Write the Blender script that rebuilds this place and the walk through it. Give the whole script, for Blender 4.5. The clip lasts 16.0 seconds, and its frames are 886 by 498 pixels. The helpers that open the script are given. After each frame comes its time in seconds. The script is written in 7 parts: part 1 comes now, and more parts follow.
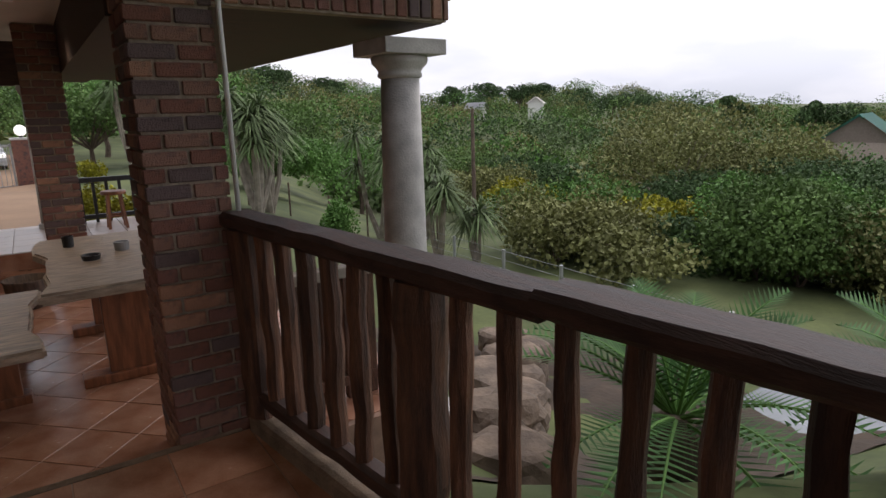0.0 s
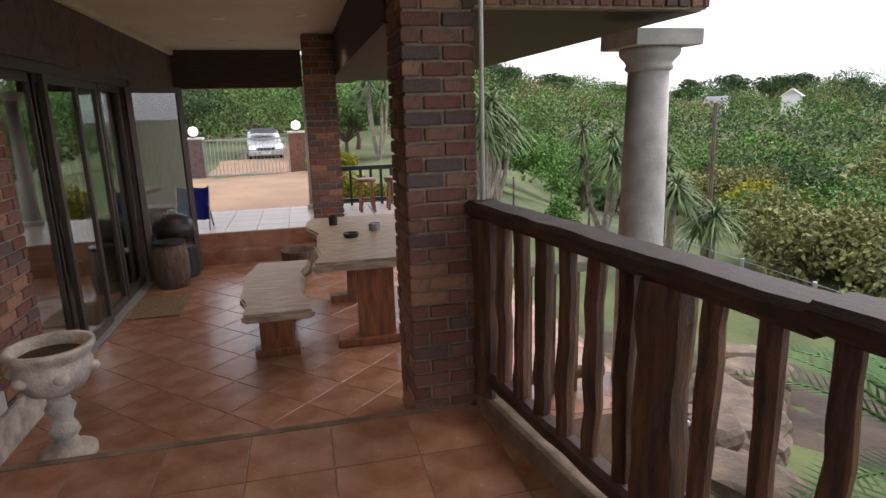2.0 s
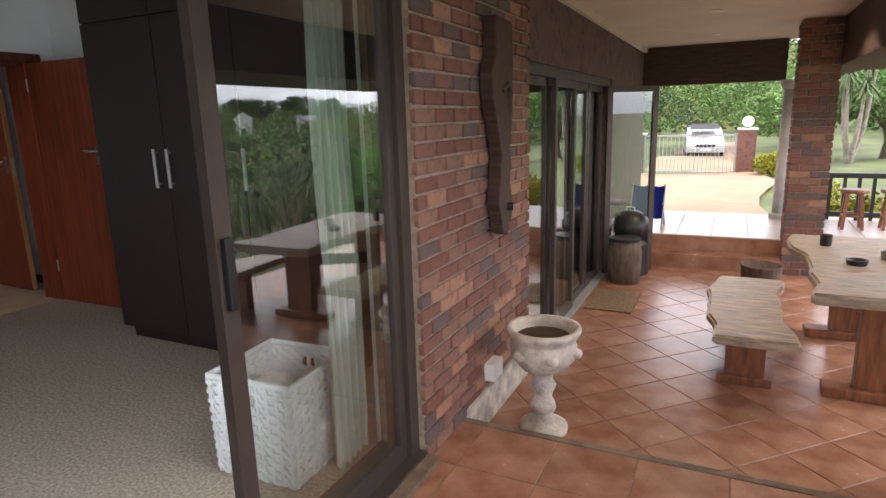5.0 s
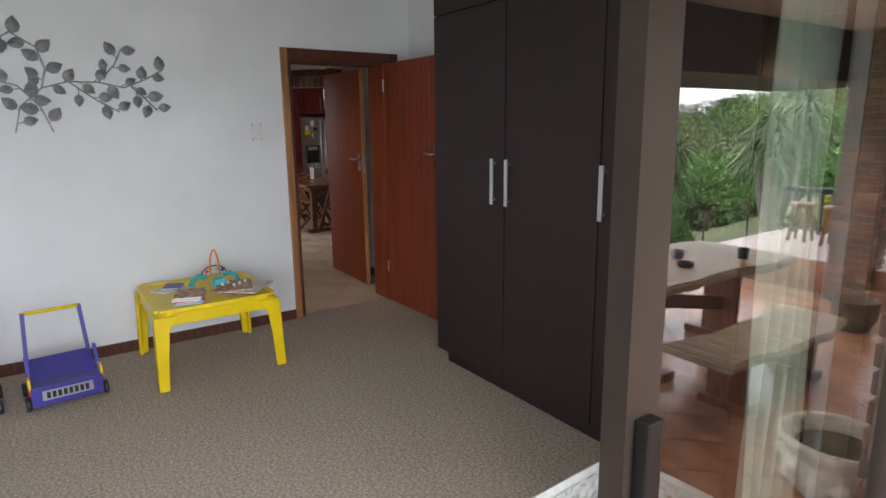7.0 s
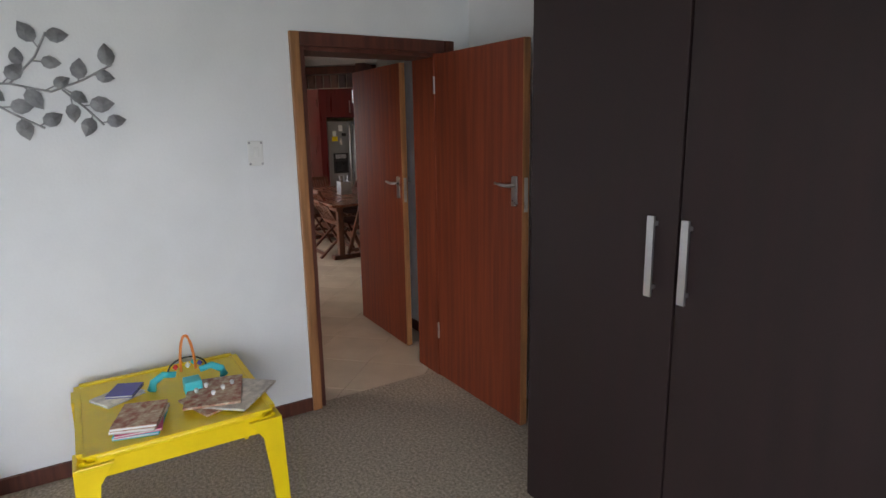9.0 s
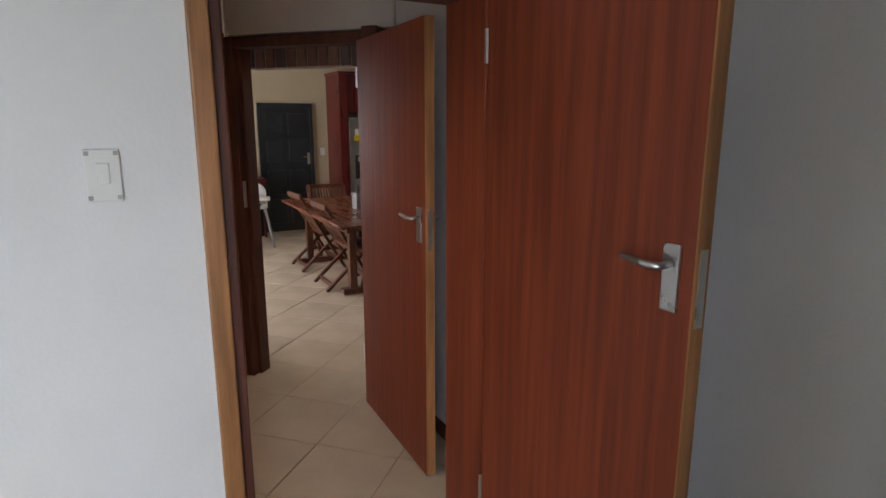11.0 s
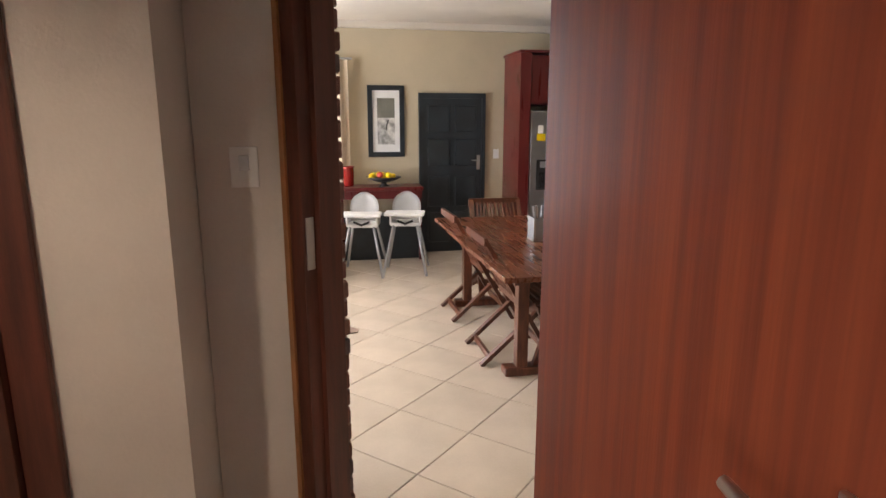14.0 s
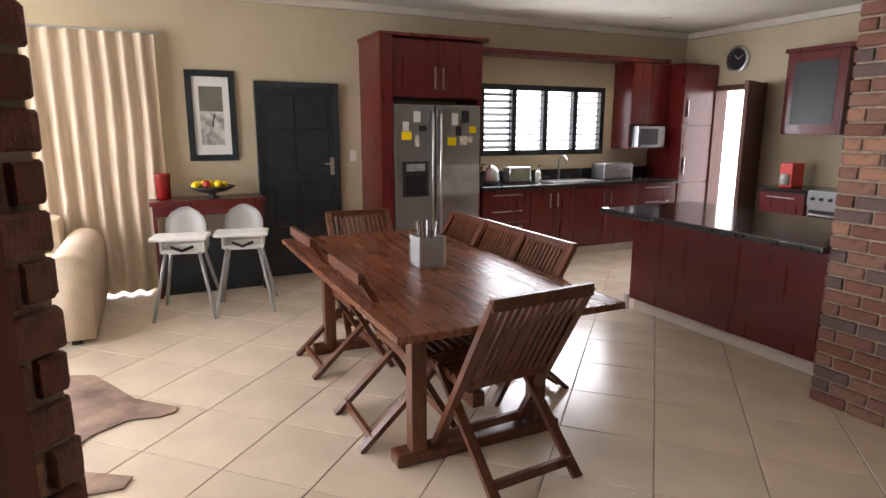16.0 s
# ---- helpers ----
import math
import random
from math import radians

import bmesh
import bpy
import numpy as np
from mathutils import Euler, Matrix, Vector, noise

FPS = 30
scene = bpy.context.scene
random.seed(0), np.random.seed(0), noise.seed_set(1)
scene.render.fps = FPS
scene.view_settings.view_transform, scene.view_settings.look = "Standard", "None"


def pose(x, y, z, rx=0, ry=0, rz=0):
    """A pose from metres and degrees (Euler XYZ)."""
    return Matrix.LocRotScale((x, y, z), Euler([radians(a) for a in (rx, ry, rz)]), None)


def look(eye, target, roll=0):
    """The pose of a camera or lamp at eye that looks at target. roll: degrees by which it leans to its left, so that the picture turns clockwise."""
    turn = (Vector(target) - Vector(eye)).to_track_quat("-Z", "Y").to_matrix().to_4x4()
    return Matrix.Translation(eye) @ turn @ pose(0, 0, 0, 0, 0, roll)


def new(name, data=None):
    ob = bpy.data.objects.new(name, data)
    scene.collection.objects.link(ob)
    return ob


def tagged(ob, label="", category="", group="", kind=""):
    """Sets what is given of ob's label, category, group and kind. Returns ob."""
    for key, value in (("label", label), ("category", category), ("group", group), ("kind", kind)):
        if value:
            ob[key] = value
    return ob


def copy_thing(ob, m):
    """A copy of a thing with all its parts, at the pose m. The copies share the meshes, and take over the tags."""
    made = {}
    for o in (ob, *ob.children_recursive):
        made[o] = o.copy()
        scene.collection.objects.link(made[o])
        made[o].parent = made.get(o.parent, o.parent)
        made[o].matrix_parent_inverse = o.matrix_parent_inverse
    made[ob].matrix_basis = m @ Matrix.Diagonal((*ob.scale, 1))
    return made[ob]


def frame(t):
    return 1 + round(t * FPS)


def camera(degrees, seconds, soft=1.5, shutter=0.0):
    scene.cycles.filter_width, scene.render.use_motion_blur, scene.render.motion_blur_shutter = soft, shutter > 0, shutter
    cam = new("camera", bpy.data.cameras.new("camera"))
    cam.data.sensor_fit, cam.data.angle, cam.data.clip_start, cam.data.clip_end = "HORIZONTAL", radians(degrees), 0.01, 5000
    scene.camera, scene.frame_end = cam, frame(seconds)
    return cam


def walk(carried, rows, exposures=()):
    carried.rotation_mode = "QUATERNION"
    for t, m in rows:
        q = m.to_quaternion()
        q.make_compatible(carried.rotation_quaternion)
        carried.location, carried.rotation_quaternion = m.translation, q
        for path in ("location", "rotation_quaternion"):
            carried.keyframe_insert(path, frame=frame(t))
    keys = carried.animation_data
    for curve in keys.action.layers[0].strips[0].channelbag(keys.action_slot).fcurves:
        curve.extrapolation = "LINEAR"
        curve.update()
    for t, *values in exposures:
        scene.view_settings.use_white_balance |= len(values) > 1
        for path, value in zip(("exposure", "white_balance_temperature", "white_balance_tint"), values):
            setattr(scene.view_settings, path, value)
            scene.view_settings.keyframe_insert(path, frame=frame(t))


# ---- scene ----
cam = camera(73.4, 16.0)
PATH = [
    (0, (0.302, 0.375, 1.41), (1.395, 1.986, 0.955), -1.2),
    (0.5, (0.275, 0.376, 1.412), (1.219, 2.08, 0.957), -1.1),
    (1, (0.24, 0.375, 1.427), (1.035, 2.148, 0.954), -1.7),
    (1.5, (0.22, 0.363, 1.408), (0.864, 2.201, 0.953), -1.5),
    (2, (0.202, 0.373, 1.407), (0.643, 2.271, 0.956), -1.6),
    (2.5, (0.169, 0.357, 1.402), (0.433, 2.288, 0.955), -1.6),
    (3, (0.152, 0.363, 1.405), (0.216, 2.312, 0.962), -1.7),
    (3.5, (0.104, 0.38, 1.419), (-0.029, 2.326, 0.978), -1.6),
    (4, (0.011, 0.435, 1.423), (-0.336, 2.356, 0.985), -1.8),
    (4.5, (-0.09, 0.486, 1.439), (-0.692, 2.344, 1.005), -1.8),
    (5, (-0.195, 0.52, 1.456), (-1.055, 2.274, 1.026), -1.7),
    (5.2, (-0.267, 0.557, 1.452), (-1.225, 2.261, 1.029), -1.8),
    (7.3, (-1.175, 1.178, 1.508), (-2.82, 2.24, 1.099), -0.6),
    (8, (-1.663, 1.335, 1.529), (-3.324, 2.373, 1.124), -0.6),
    (8.5, (-1.987, 1.476, 1.573), (-3.647, 2.517, 1.173), -0.6),
    (9, (-2.311, 1.689, 1.591), (-3.975, 2.719, 1.178), -1.0),
    (11.3, (-3.964, 2.617, 1.576), (-5.7, 3.519, 1.164), 0.4),
    (11.5, (-4.083, 2.672, 1.573), (-5.831, 3.553, 1.162), 0.6),
    (12, (-4.373, 2.844, 1.578), (-6.167, 3.627, 1.165), 0.2),
    (12.5, (-4.713, 2.958, 1.554), (-6.553, 3.624, 1.139), 0.1),
    (13, (-5.0, 3.055, 1.551), (-6.876, 3.608, 1.134), 0.0),
    (13.5, (-5.334, 3.16, 1.554), (-7.246, 3.569, 1.137), -0.0),
    (14, (-5.673, 3.227, 1.516), (-7.594, 3.603, 1.103), 0.0),
    (14.5, (-6.007, 3.275, 1.486), (-7.927, 3.657, 1.075), 0.2),
    (15, (-6.314, 3.315, 1.471), (-8.221, 3.758, 1.065), 0.3),
    (15.5, (-6.561, 3.347, 1.454), (-8.432, 3.929, 1.048), 0.6),
    (16, (-6.76, 3.425, 1.432), (-8.527, 4.274, 1.035), 0.1),
]
walk(cam, [(t, look(eye, target, roll)) for t, eye, target, roll in PATH],
     [(t, stops, 6400, 17) for t, stops in ((0, 0.4), (1.5, 0.95), (2.5, 1.4), (3.5, 1.75), (5.2, 2.3), (7.3, 2.9), (9.2, 2.95), (11.3, 3.2), (12.5, 3.2), (13.5, 3.8), (14.5, 4.15), (16.0, 3.85))])

# ---- world and light ----
world = bpy.data.worlds.new("overcast_sky")
scene.world = world
world.use_nodes = True
wn = world.node_tree.nodes
wl = world.node_tree.links
bg = wn["Background"]
sky = wn.new("ShaderNodeTexSky")
sky.sky_type = 'NISHITA'
sky.sun_disc = False
sky.sun_elevation = radians(55)
sky.sun_rotation = radians(70)
sky.dust_density = 4.0
hsv = wn.new("ShaderNodeHueSaturation")
hsv.inputs["Saturation"].default_value = 0.14
wl.new(sky.outputs[0], hsv.inputs["Color"])
cloud_tc = wn.new("ShaderNodeTexCoord")
cloud_map = wn.new("ShaderNodeMapping")
cloud_map.inputs["Scale"].default_value = (2.0, 2.0, 7.0)
cloud_noise = wn.new("ShaderNodeTexNoise")
cloud_noise.inputs["Scale"].default_value = 1.6
cloud_noise.inputs["Detail"].default_value = 6
cloud_ramp = wn.new("ShaderNodeValToRGB")
cloud_ramp.color_ramp.elements[0].position, cloud_ramp.color_ramp.elements[1].position = 0.35, 0.65
cloud_ramp.color_ramp.elements[0].color, cloud_ramp.color_ramp.elements[1].color = (4.2, 4.5, 5.0, 1), (6.2, 6.3, 6.5, 1)
cloud_mix = wn.new("ShaderNodeMix")
cloud_mix.data_type = 'RGBA'
cloud_mix.inputs[0].default_value = 0.72
wl.new(cloud_tc.outputs["Generated"], cloud_map.inputs[0])
wl.new(cloud_map.outputs[0], cloud_noise.inputs[0])
wl.new(cloud_noise.outputs[0], cloud_ramp.inputs[0])
wl.new(hsv.outputs[0], cloud_mix.inputs[6])
wl.new(cloud_ramp.outputs[0], cloud_mix.inputs[7])
wl.new(cloud_mix.outputs[2], bg.inputs[0])
bg.inputs[1].default_value = 0.15

sun_data = bpy.data.lights.new("sun", 'SUN')
sun_data.energy = 0.9
sun_data.angle = radians(35)
sun_data.color = (1.0, 0.96, 0.9)
sun = new("sun", sun_data)
sun.matrix_world = look((20, 8, 30), (0, 0, 0))


def area_light(name, eye, target, sx, sy, watts, color=(1, 1, 1)):
    d = bpy.data.lights.new(name, 'AREA')
    d.shape, d.size, d.size_y, d.energy, d.color = 'RECTANGLE', sx, sy, watts, color
    o = new(name, d)
    o.matrix_world = look(eye, target)
    return o


def spot_light(name, x, y, z, watts, color=(1.0, 0.82, 0.6)):
    d = bpy.data.lights.new(name, 'SPOT')
    d.energy, d.spot_size, d.spot_blend, d.shadow_soft_size, d.color = watts, radians(120), 0.6, 0.04, color
    o = new(name, d)
    o.location = (x, y, z)
    return o


area_light("bedroom_door_daylight", (-1.7, 0.9, 1.1), (-4, 0.9, 1.0), 2.2, 1.8, 6, (0.85, 0.95, 1.0))
area_light("kitchen_window_daylight", (-12.45, 7.6, 1.52), (-10, 7.3, 0.9), 1.6, 0.7, 3, (0.95, 0.98, 1.0))
area_light("curtain_window_daylight", (-12.4, 1.5, 1.2), (-10, 2.6, 0.6), 1.8, 1.9, 7, (0.96, 0.98, 1.0))
# Fill lamp at an unseen opening, added to brighten the dining room.
area_light("lounge_window_daylight", (-9.8, 0.12, 1.3), (-9.8, 4, 0.6), 3.2, 1.9, 6, (0.96, 0.98, 1.0))

# ---- materials ----


def material(name, color, rough=0.6, metal=0.0, scale=8.0, var=0.25, bump=0.15, fine=90.0, tint=None, rnd=0.0, stretch=(1, 1, 1), island=0.0, coat=0.0, spread=(0.35, 0.7)):
    m = bpy.data.materials.new(name)
    m.use_nodes = True
    n, l = m.node_tree.nodes, m.node_tree.links
    b = n["Principled BSDF"]
    tc = n.new("ShaderNodeTexCoord")
    mp = n.new("ShaderNodeMapping")
    mp.inputs["Scale"].default_value = stretch
    l.new(tc.outputs["Object"], mp.inputs[0])
    big = n.new("ShaderNodeTexNoise")
    big.inputs["Scale"].default_value = scale
    big.inputs["Detail"].default_value = 5
    small = n.new("ShaderNodeTexNoise")
    small.inputs["Scale"].default_value = fine
    small.inputs["Detail"].default_value = 3
    l.new(mp.outputs[0], big.inputs[0])
    l.new(mp.outputs[0], small.inputs[0])
    ramp = n.new("ShaderNodeValToRGB")
    dark = tuple(c * (1 - var) for c in color)
    light = tint if tint else tuple(min(1, c * (1 + var)) for c in color)
    ramp.color_ramp.elements[0].color = (*dark, 1)
    ramp.color_ramp.elements[1].color = (*light, 1)
    ramp.color_ramp.elements[0].position, ramp.color_ramp.elements[1].position = spread
    l.new(big.outputs[0], ramp.inputs[0])
    h2 = n.new("ShaderNodeHueSaturation")
    mr2 = n.new("ShaderNodeMapRange")
    mr2.inputs["To Min"].default_value, mr2.inputs["To Max"].default_value = 1 - var * 0.6, 1 + var * 0.6
    l.new(small.outputs[0], mr2.inputs[0])
    last = mr2.outputs[0]
    if rnd or island:
        if island:
            geo = n.new("ShaderNodeNewGeometry")
            src = geo.outputs["Random Per Island"]
        else:
            oi = n.new("ShaderNodeObjectInfo")
            src = oi.outputs["Random"]
        k = rnd or island
        mr = n.new("ShaderNodeMapRange")
        mr.inputs["To Min"].default_value, mr.inputs["To Max"].default_value = 1 - k, 1 + k
        l.new(src, mr.inputs[0])
        mul = n.new("ShaderNodeMath")
        mul.operation = 'MULTIPLY'
        l.new(mr.outputs[0], mul.inputs[0])
        l.new(last, mul.inputs[1])
        last = mul.outputs[0]
    l.new(last, h2.inputs["Value"])
    l.new(ramp.outputs[0], h2.inputs["Color"])
    l.new(h2.outputs[0], b.inputs["Base Color"])
    mrr = n.new("ShaderNodeMapRange")
    mrr.inputs["To Min"].default_value, mrr.inputs["To Max"].default_value = max(0.02, rough - 0.1), min(1, rough + 0.1)
    l.new(big.outputs[0], mrr.inputs[0])
    l.new(mrr.outputs[0], b.inputs["Roughness"])
    b.inputs["Metallic"].default_value = metal
    b.inputs["Coat Weight"].default_value = coat
    if bump:
        bp = n.new("ShaderNodeBump")
        bp.inputs["Strength"].default_value = bump
        bp.inputs["Distance"].default_value = 0.01
        l.new(small.outputs[0], bp.inputs["Height"])
        l.new(bp.outputs[0], b.inputs["Normal"])
    return m


def brick_material(name, stops):
    m = material(name, (0.2, 0.1, 0.07), 0.85, scale=14, var=0.3, bump=0.6, fine=120, rnd=0.2)
    n, l = m.node_tree.nodes, m.node_tree.links
    oi = n.new("ShaderNodeObjectInfo")
    rp = n.new("ShaderNodeValToRGB")
    rp.color_ramp.interpolation = 'CONSTANT'
    for i, (p, c) in enumerate(stops):
        e = rp.color_ramp.elements[i] if i < 2 else rp.color_ramp.elements.new(p)
        e.position, e.color = p, (*c, 1)
    l.new(oi.outputs["Random"], rp.inputs[0])
    big = next(x for x in n if x.bl_idname == "ShaderNodeTexNoise")
    mix = n.new("ShaderNodeMix")
    mix.data_type = 'RGBA'
    mr = n.new("ShaderNodeMapRange")
    mr.inputs["From Min"].default_value, mr.inputs["From Max"].default_value = 0.48, 0.68
    mr.inputs["To Max"].default_value = 0.75
    l.new(big.outputs[0], mr.inputs[0])
    l.new(mr.outputs[0], mix.inputs[0])
    l.new(rp.outputs[0], mix.inputs[6])
    mix.inputs[7].default_value = (0.06, 0.05, 0.055, 1)
    h = next(x for x in n if x.bl_idname == "ShaderNodeHueSaturation")
    l.new(mix.outputs[2], h.inputs["Color"])
    return m


def glass_material(name, rough=0.0, tint=(0.9, 0.95, 0.93)):
    m = bpy.data.materials.new(name)
    m.use_nodes = True
    n, l = m.node_tree.nodes, m.node_tree.links
    n.remove(n["Principled BSDF"])
    out = n["Material Output"]
    tr = n.new("ShaderNodeBsdfTransparent")
    tr.inputs[0].default_value = (*tint, 1)
    gl = n.new("ShaderNodeBsdfGlossy")
    gl.inputs["Roughness"].default_value = rough
    lw = n.new("ShaderNodeLayerWeight")
    lw.inputs[0].default_value = 0.5
    pw = n.new("ShaderNodeMath")
    pw.operation = 'POWER'
    pw.inputs[1].default_value = 2.2
    ma = n.new("ShaderNodeMath")
    ma.operation = 'MULTIPLY_ADD'
    ma.inputs[1].default_value, ma.inputs[2].default_value = 0.62, 0.09
    l.new(lw.outputs["Facing"], pw.inputs[0])
    l.new(pw.outputs[0], ma.inputs[0])
    mx = n.new("ShaderNodeMixShader")
    l.new(ma.outputs[0], mx.inputs[0])
    l.new(tr.outputs[0], mx.inputs[1])
    l.new(gl.outputs[0], mx.inputs[2])
    l.new(mx.outputs[0], out.inputs[0])
    return m


def glow_material(name, color, strength):
    m = bpy.data.materials.new(name)
    m.use_nodes = True
    b = m.node_tree.nodes["Principled BSDF"]
    b.inputs["Base Color"].default_value = (*color, 1)
    b.inputs["Emission Color"].default_value = (*color, 1)
    b.inputs["Emission Strength"].default_value = strength
    return m


BRICK = brick_material("face_brick", [(0, (0.23, 0.1, 0.07)), (0.3, (0.26, 0.14, 0.1)), (0.52, (0.13, 0.09, 0.085)), (0.68, (0.2, 0.095, 0.075)), (0.9, (0.32, 0.17, 0.11))])
MORTAR = material("mortar", (0.32, 0.26, 0.2), 0.95, scale=20, bump=0.5)
TERRA = material("terracotta_tile", (0.36, 0.16, 0.09), 0.24, scale=5, var=0.25, bump=0.06, rnd=0.12, tint=(0.43, 0.23, 0.15))
TERRA_GROUT = material("terracotta_grout", (0.27, 0.17, 0.12), 0.9)
CREAM_TILE = material("cream_tile", (0.62, 0.53, 0.42), 0.2, scale=3, var=0.08, bump=0.03, rnd=0.04)
CREAM_GROUT = material("tile_grout", (0.27, 0.23, 0.19), 0.9)
PALE_TILE = material("pale_tile", (0.5, 0.42, 0.38), 0.3, scale=4, var=0.1, bump=0.03, rnd=0.05)
CEIL = material("ceiling_paint", (0.62, 0.58, 0.5), 0.9, scale=2, var=0.06, bump=0.05)
WHITE_WALL = material("white_wall_paint", (0.78, 0.79, 0.8), 0.85, scale=2.5, var=0.04, bump=0.08)
CREAM_WALL = material("cream_wall_paint", (0.5, 0.43, 0.3), 0.85, scale=2.5, var=0.05, bump=0.08)
HALL_WALL = material("hall_wall_paint", (0.62, 0.57, 0.52), 0.85, scale=2.5, var=0.06, bump=0.08)
TIMBER_DARK = material("weathered_dark_timber", (0.085, 0.037, 0.024), 0.62, scale=5, var=0.55, bump=0.7, fine=40, stretch=(7, 7, 0.7), rnd=0.4, tint=(0.17, 0.078, 0.042))
TIMBER_RAIL = material("weathered_rail_timber", (0.06, 0.032, 0.024), 0.6, scale=5, var=0.45, bump=0.25, fine=40, stretch=(7, 0.7, 7))
SLAB_TOP = material("weathered_slab_timber", (0.42, 0.33, 0.24), 0.4, scale=6, var=0.4, bump=0.35, fine=40, stretch=(1.2, 8, 4))
SLAB_LEG = material("varnished_plank", (0.23, 0.085, 0.035), 0.4, scale=5, var=0.35, bump=0.15, stretch=(8, 8, 1))
SOFFIT_WOOD = material("dark_soffit_timber", (0.062, 0.034, 0.024), 0.7, scale=5, var=0.4, bump=0.2, stretch=(1, 8, 8))
BRONZE = material("bronze_aluminium", (0.075, 0.06, 0.052), 0.42, metal=0.3, var=0.1, bump=0.0)
GLASS = glass_material("window_glass")
PLASTER = material("cast_plaster", (0.52, 0.5, 0.47), 0.8, scale=9, var=0.18, bump=0.3)
URN_MAT = material("weathered_urn_plaster", (0.55, 0.5, 0.43), 0.85, scale=11, var=0.35, bump=0.5)
KERB_MAT = material("cement_kerb", (0.2, 0.145, 0.1), 0.9, scale=9, var=0.3, bump=0.5)
CARPET = material("berber_carpet", (0.46, 0.39, 0.31), 0.98, scale=70, var=0.35, bump=1.0, fine=160)
WARDROBE = material("dark_walnut_melamine", (0.018, 0.0075, 0.008), 0.62, scale=3, var=0.25, bump=0.05, fine=60, stretch=(6, 6, 0.5))
DOOR_RED = material("red_mahogany_veneer", (0.22, 0.038, 0.014), 0.58, scale=4, var=0.25, bump=0.06, fine=30, stretch=(9, 9, 0.35), tint=(0.28, 0.058, 0.02))
FRAME_RED = material("mahogany_frame", (0.1, 0.028, 0.016), 0.5, scale=4, var=0.35, bump=0.1, stretch=(8, 8, 0.6))
FRAME_PALE = material("meranti_frame_edge", (0.36, 0.16, 0.06), 0.45, scale=4, var=0.3, bump=0.1, stretch=(8, 8, 0.6))
CHROME = material("brushed_steel", (0.6, 0.6, 0.6), 0.3, metal=1.0, var=0.08, bump=0.0)
YELLOW = material("yellow_plastic", (0.8, 0.57, 0.0), 0.35, var=0.05, bump=0.02)
BLUE_PL = material("blue_plastic", (0.05, 0.04, 0.28), 0.4, var=0.08, bump=0.02)
RED_PL = material("red_plastic", (0.6, 0.04, 0.03), 0.4, var=0.05, bump=0.0)
TEAL_PL = material("teal_plastic", (0.05, 0.5, 0.55), 0.4, var=0.05, bump=0.0)
PINK_PL = material("pink_plastic", (0.6, 0.1, 0.22), 0.4, var=0.05, bump=0.0)
WHITE_PL = material("white_plastic", (0.72, 0.72, 0.7), 0.35, var=0.04, bump=0.0)
BLACK = material("black_plastic", (0.015, 0.015, 0.016), 0.4, var=0.1, bump=0.0)
GREY_METAL = material("grey_metal_art", (0.36, 0.36, 0.37), 0.5, metal=0.3, scale=20, var=0.25, bump=0.1)
PAPER = material("printed_paper", (0.6, 0.55, 0.48), 0.7, scale=30, var=0.25, bump=0.0, rnd=0.2)
RED_COVER = material("red_print", (0.5, 0.12, 0.07), 0.6, scale=40, var=0.4, bump=0.0, tint=(0.6, 0.5, 0.35))
WICKER = material("white_wicker", (0.68, 0.69, 0.68), 0.75, scale=18, var=0.12, bump=0.2)
CURTAIN_B = material("blue_green_curtain", (0.42, 0.47, 0.42), 0.9, scale=10, var=0.1, bump=0.2, stretch=(4, 4, 0.4))
CURTAIN_C = material("cream_curtain", (0.66, 0.55, 0.42), 0.9, scale=10, var=0.1, bump=0.2, stretch=(4, 4, 0.4))
CHERRY = material("dark_cherry_cabinet", (0.1, 0.009, 0.009), 0.3, scale=3, var=0.1, bump=0.03, stretch=(6, 6, 0.6), coat=0.2)
GRANITE = material("black_granite", (0.016, 0.016, 0.018), 0.1, scale=60, var=0.5, bump=0.0, tint=(0.05, 0.05, 0.05))
STEEL = material("fridge_steel", (0.33, 0.34, 0.35), 0.34, metal=0.85, scale=3, var=0.06, bump=0.02)
BLACK_DOOR = material("black_painted_door", (0.017, 0.024, 0.03), 0.34, scale=5, var=0.3, bump=0.08)
TEAK = material("oiled_teak", (0.1, 0.03, 0.014), 0.32, scale=5, var=0.4, bump=0.1, fine=40, stretch=(6, 6, 1.5), tint=(0.14, 0.045, 0.02))
TEAK_TOP = material("oiled_teak_top", (0.13, 0.04, 0.017), 0.28, scale=4, var=0.08, bump=0.01, fine=30, stretch=(0.8, 9, 9), tint=(0.155, 0.049, 0.02), rnd=0.1)
HIDE = material("brown_hide", (0.22, 0.12, 0.09), 0.75, scale=3.5, var=0.5, bump=0.3, tint=(0.4, 0.28, 0.2))
SOFA_MAT = material("cream_upholstery", (0.55, 0.45, 0.33), 0.9, scale=8, var=0.1, bump=0.3)
GLOBE = glow_material("globe_glass", (0.9, 0.88, 0.82), 0.6)
LAMP = glow_material("downlight_lens", (1.0, 0.88, 0.68), 5.0)
BRIGHT = glow_material("daylight_beyond", (0.95, 0.97, 1.0), 0.28)
GRASS = material("lawn_ground", (0.075, 0.105, 0.03), 0.95, scale=0.6, var=0.4, bump=0.5, fine=12, tint=(0.12, 0.14, 0.045))
SAND = material("sandy_driveway", (0.28, 0.18, 0.11), 0.95, scale=0.9, var=0.2, bump=0.3, fine=20)
SOIL = material("brown_soil", (0.06, 0.042, 0.028), 0.95, scale=2.0, var=0.4, bump=0.6, fine=20)
ROCK = material("sandstone_rock", (0.17, 0.125, 0.09), 0.9, scale=4, var=0.4, bump=0.8, fine=25, rnd=0.15)
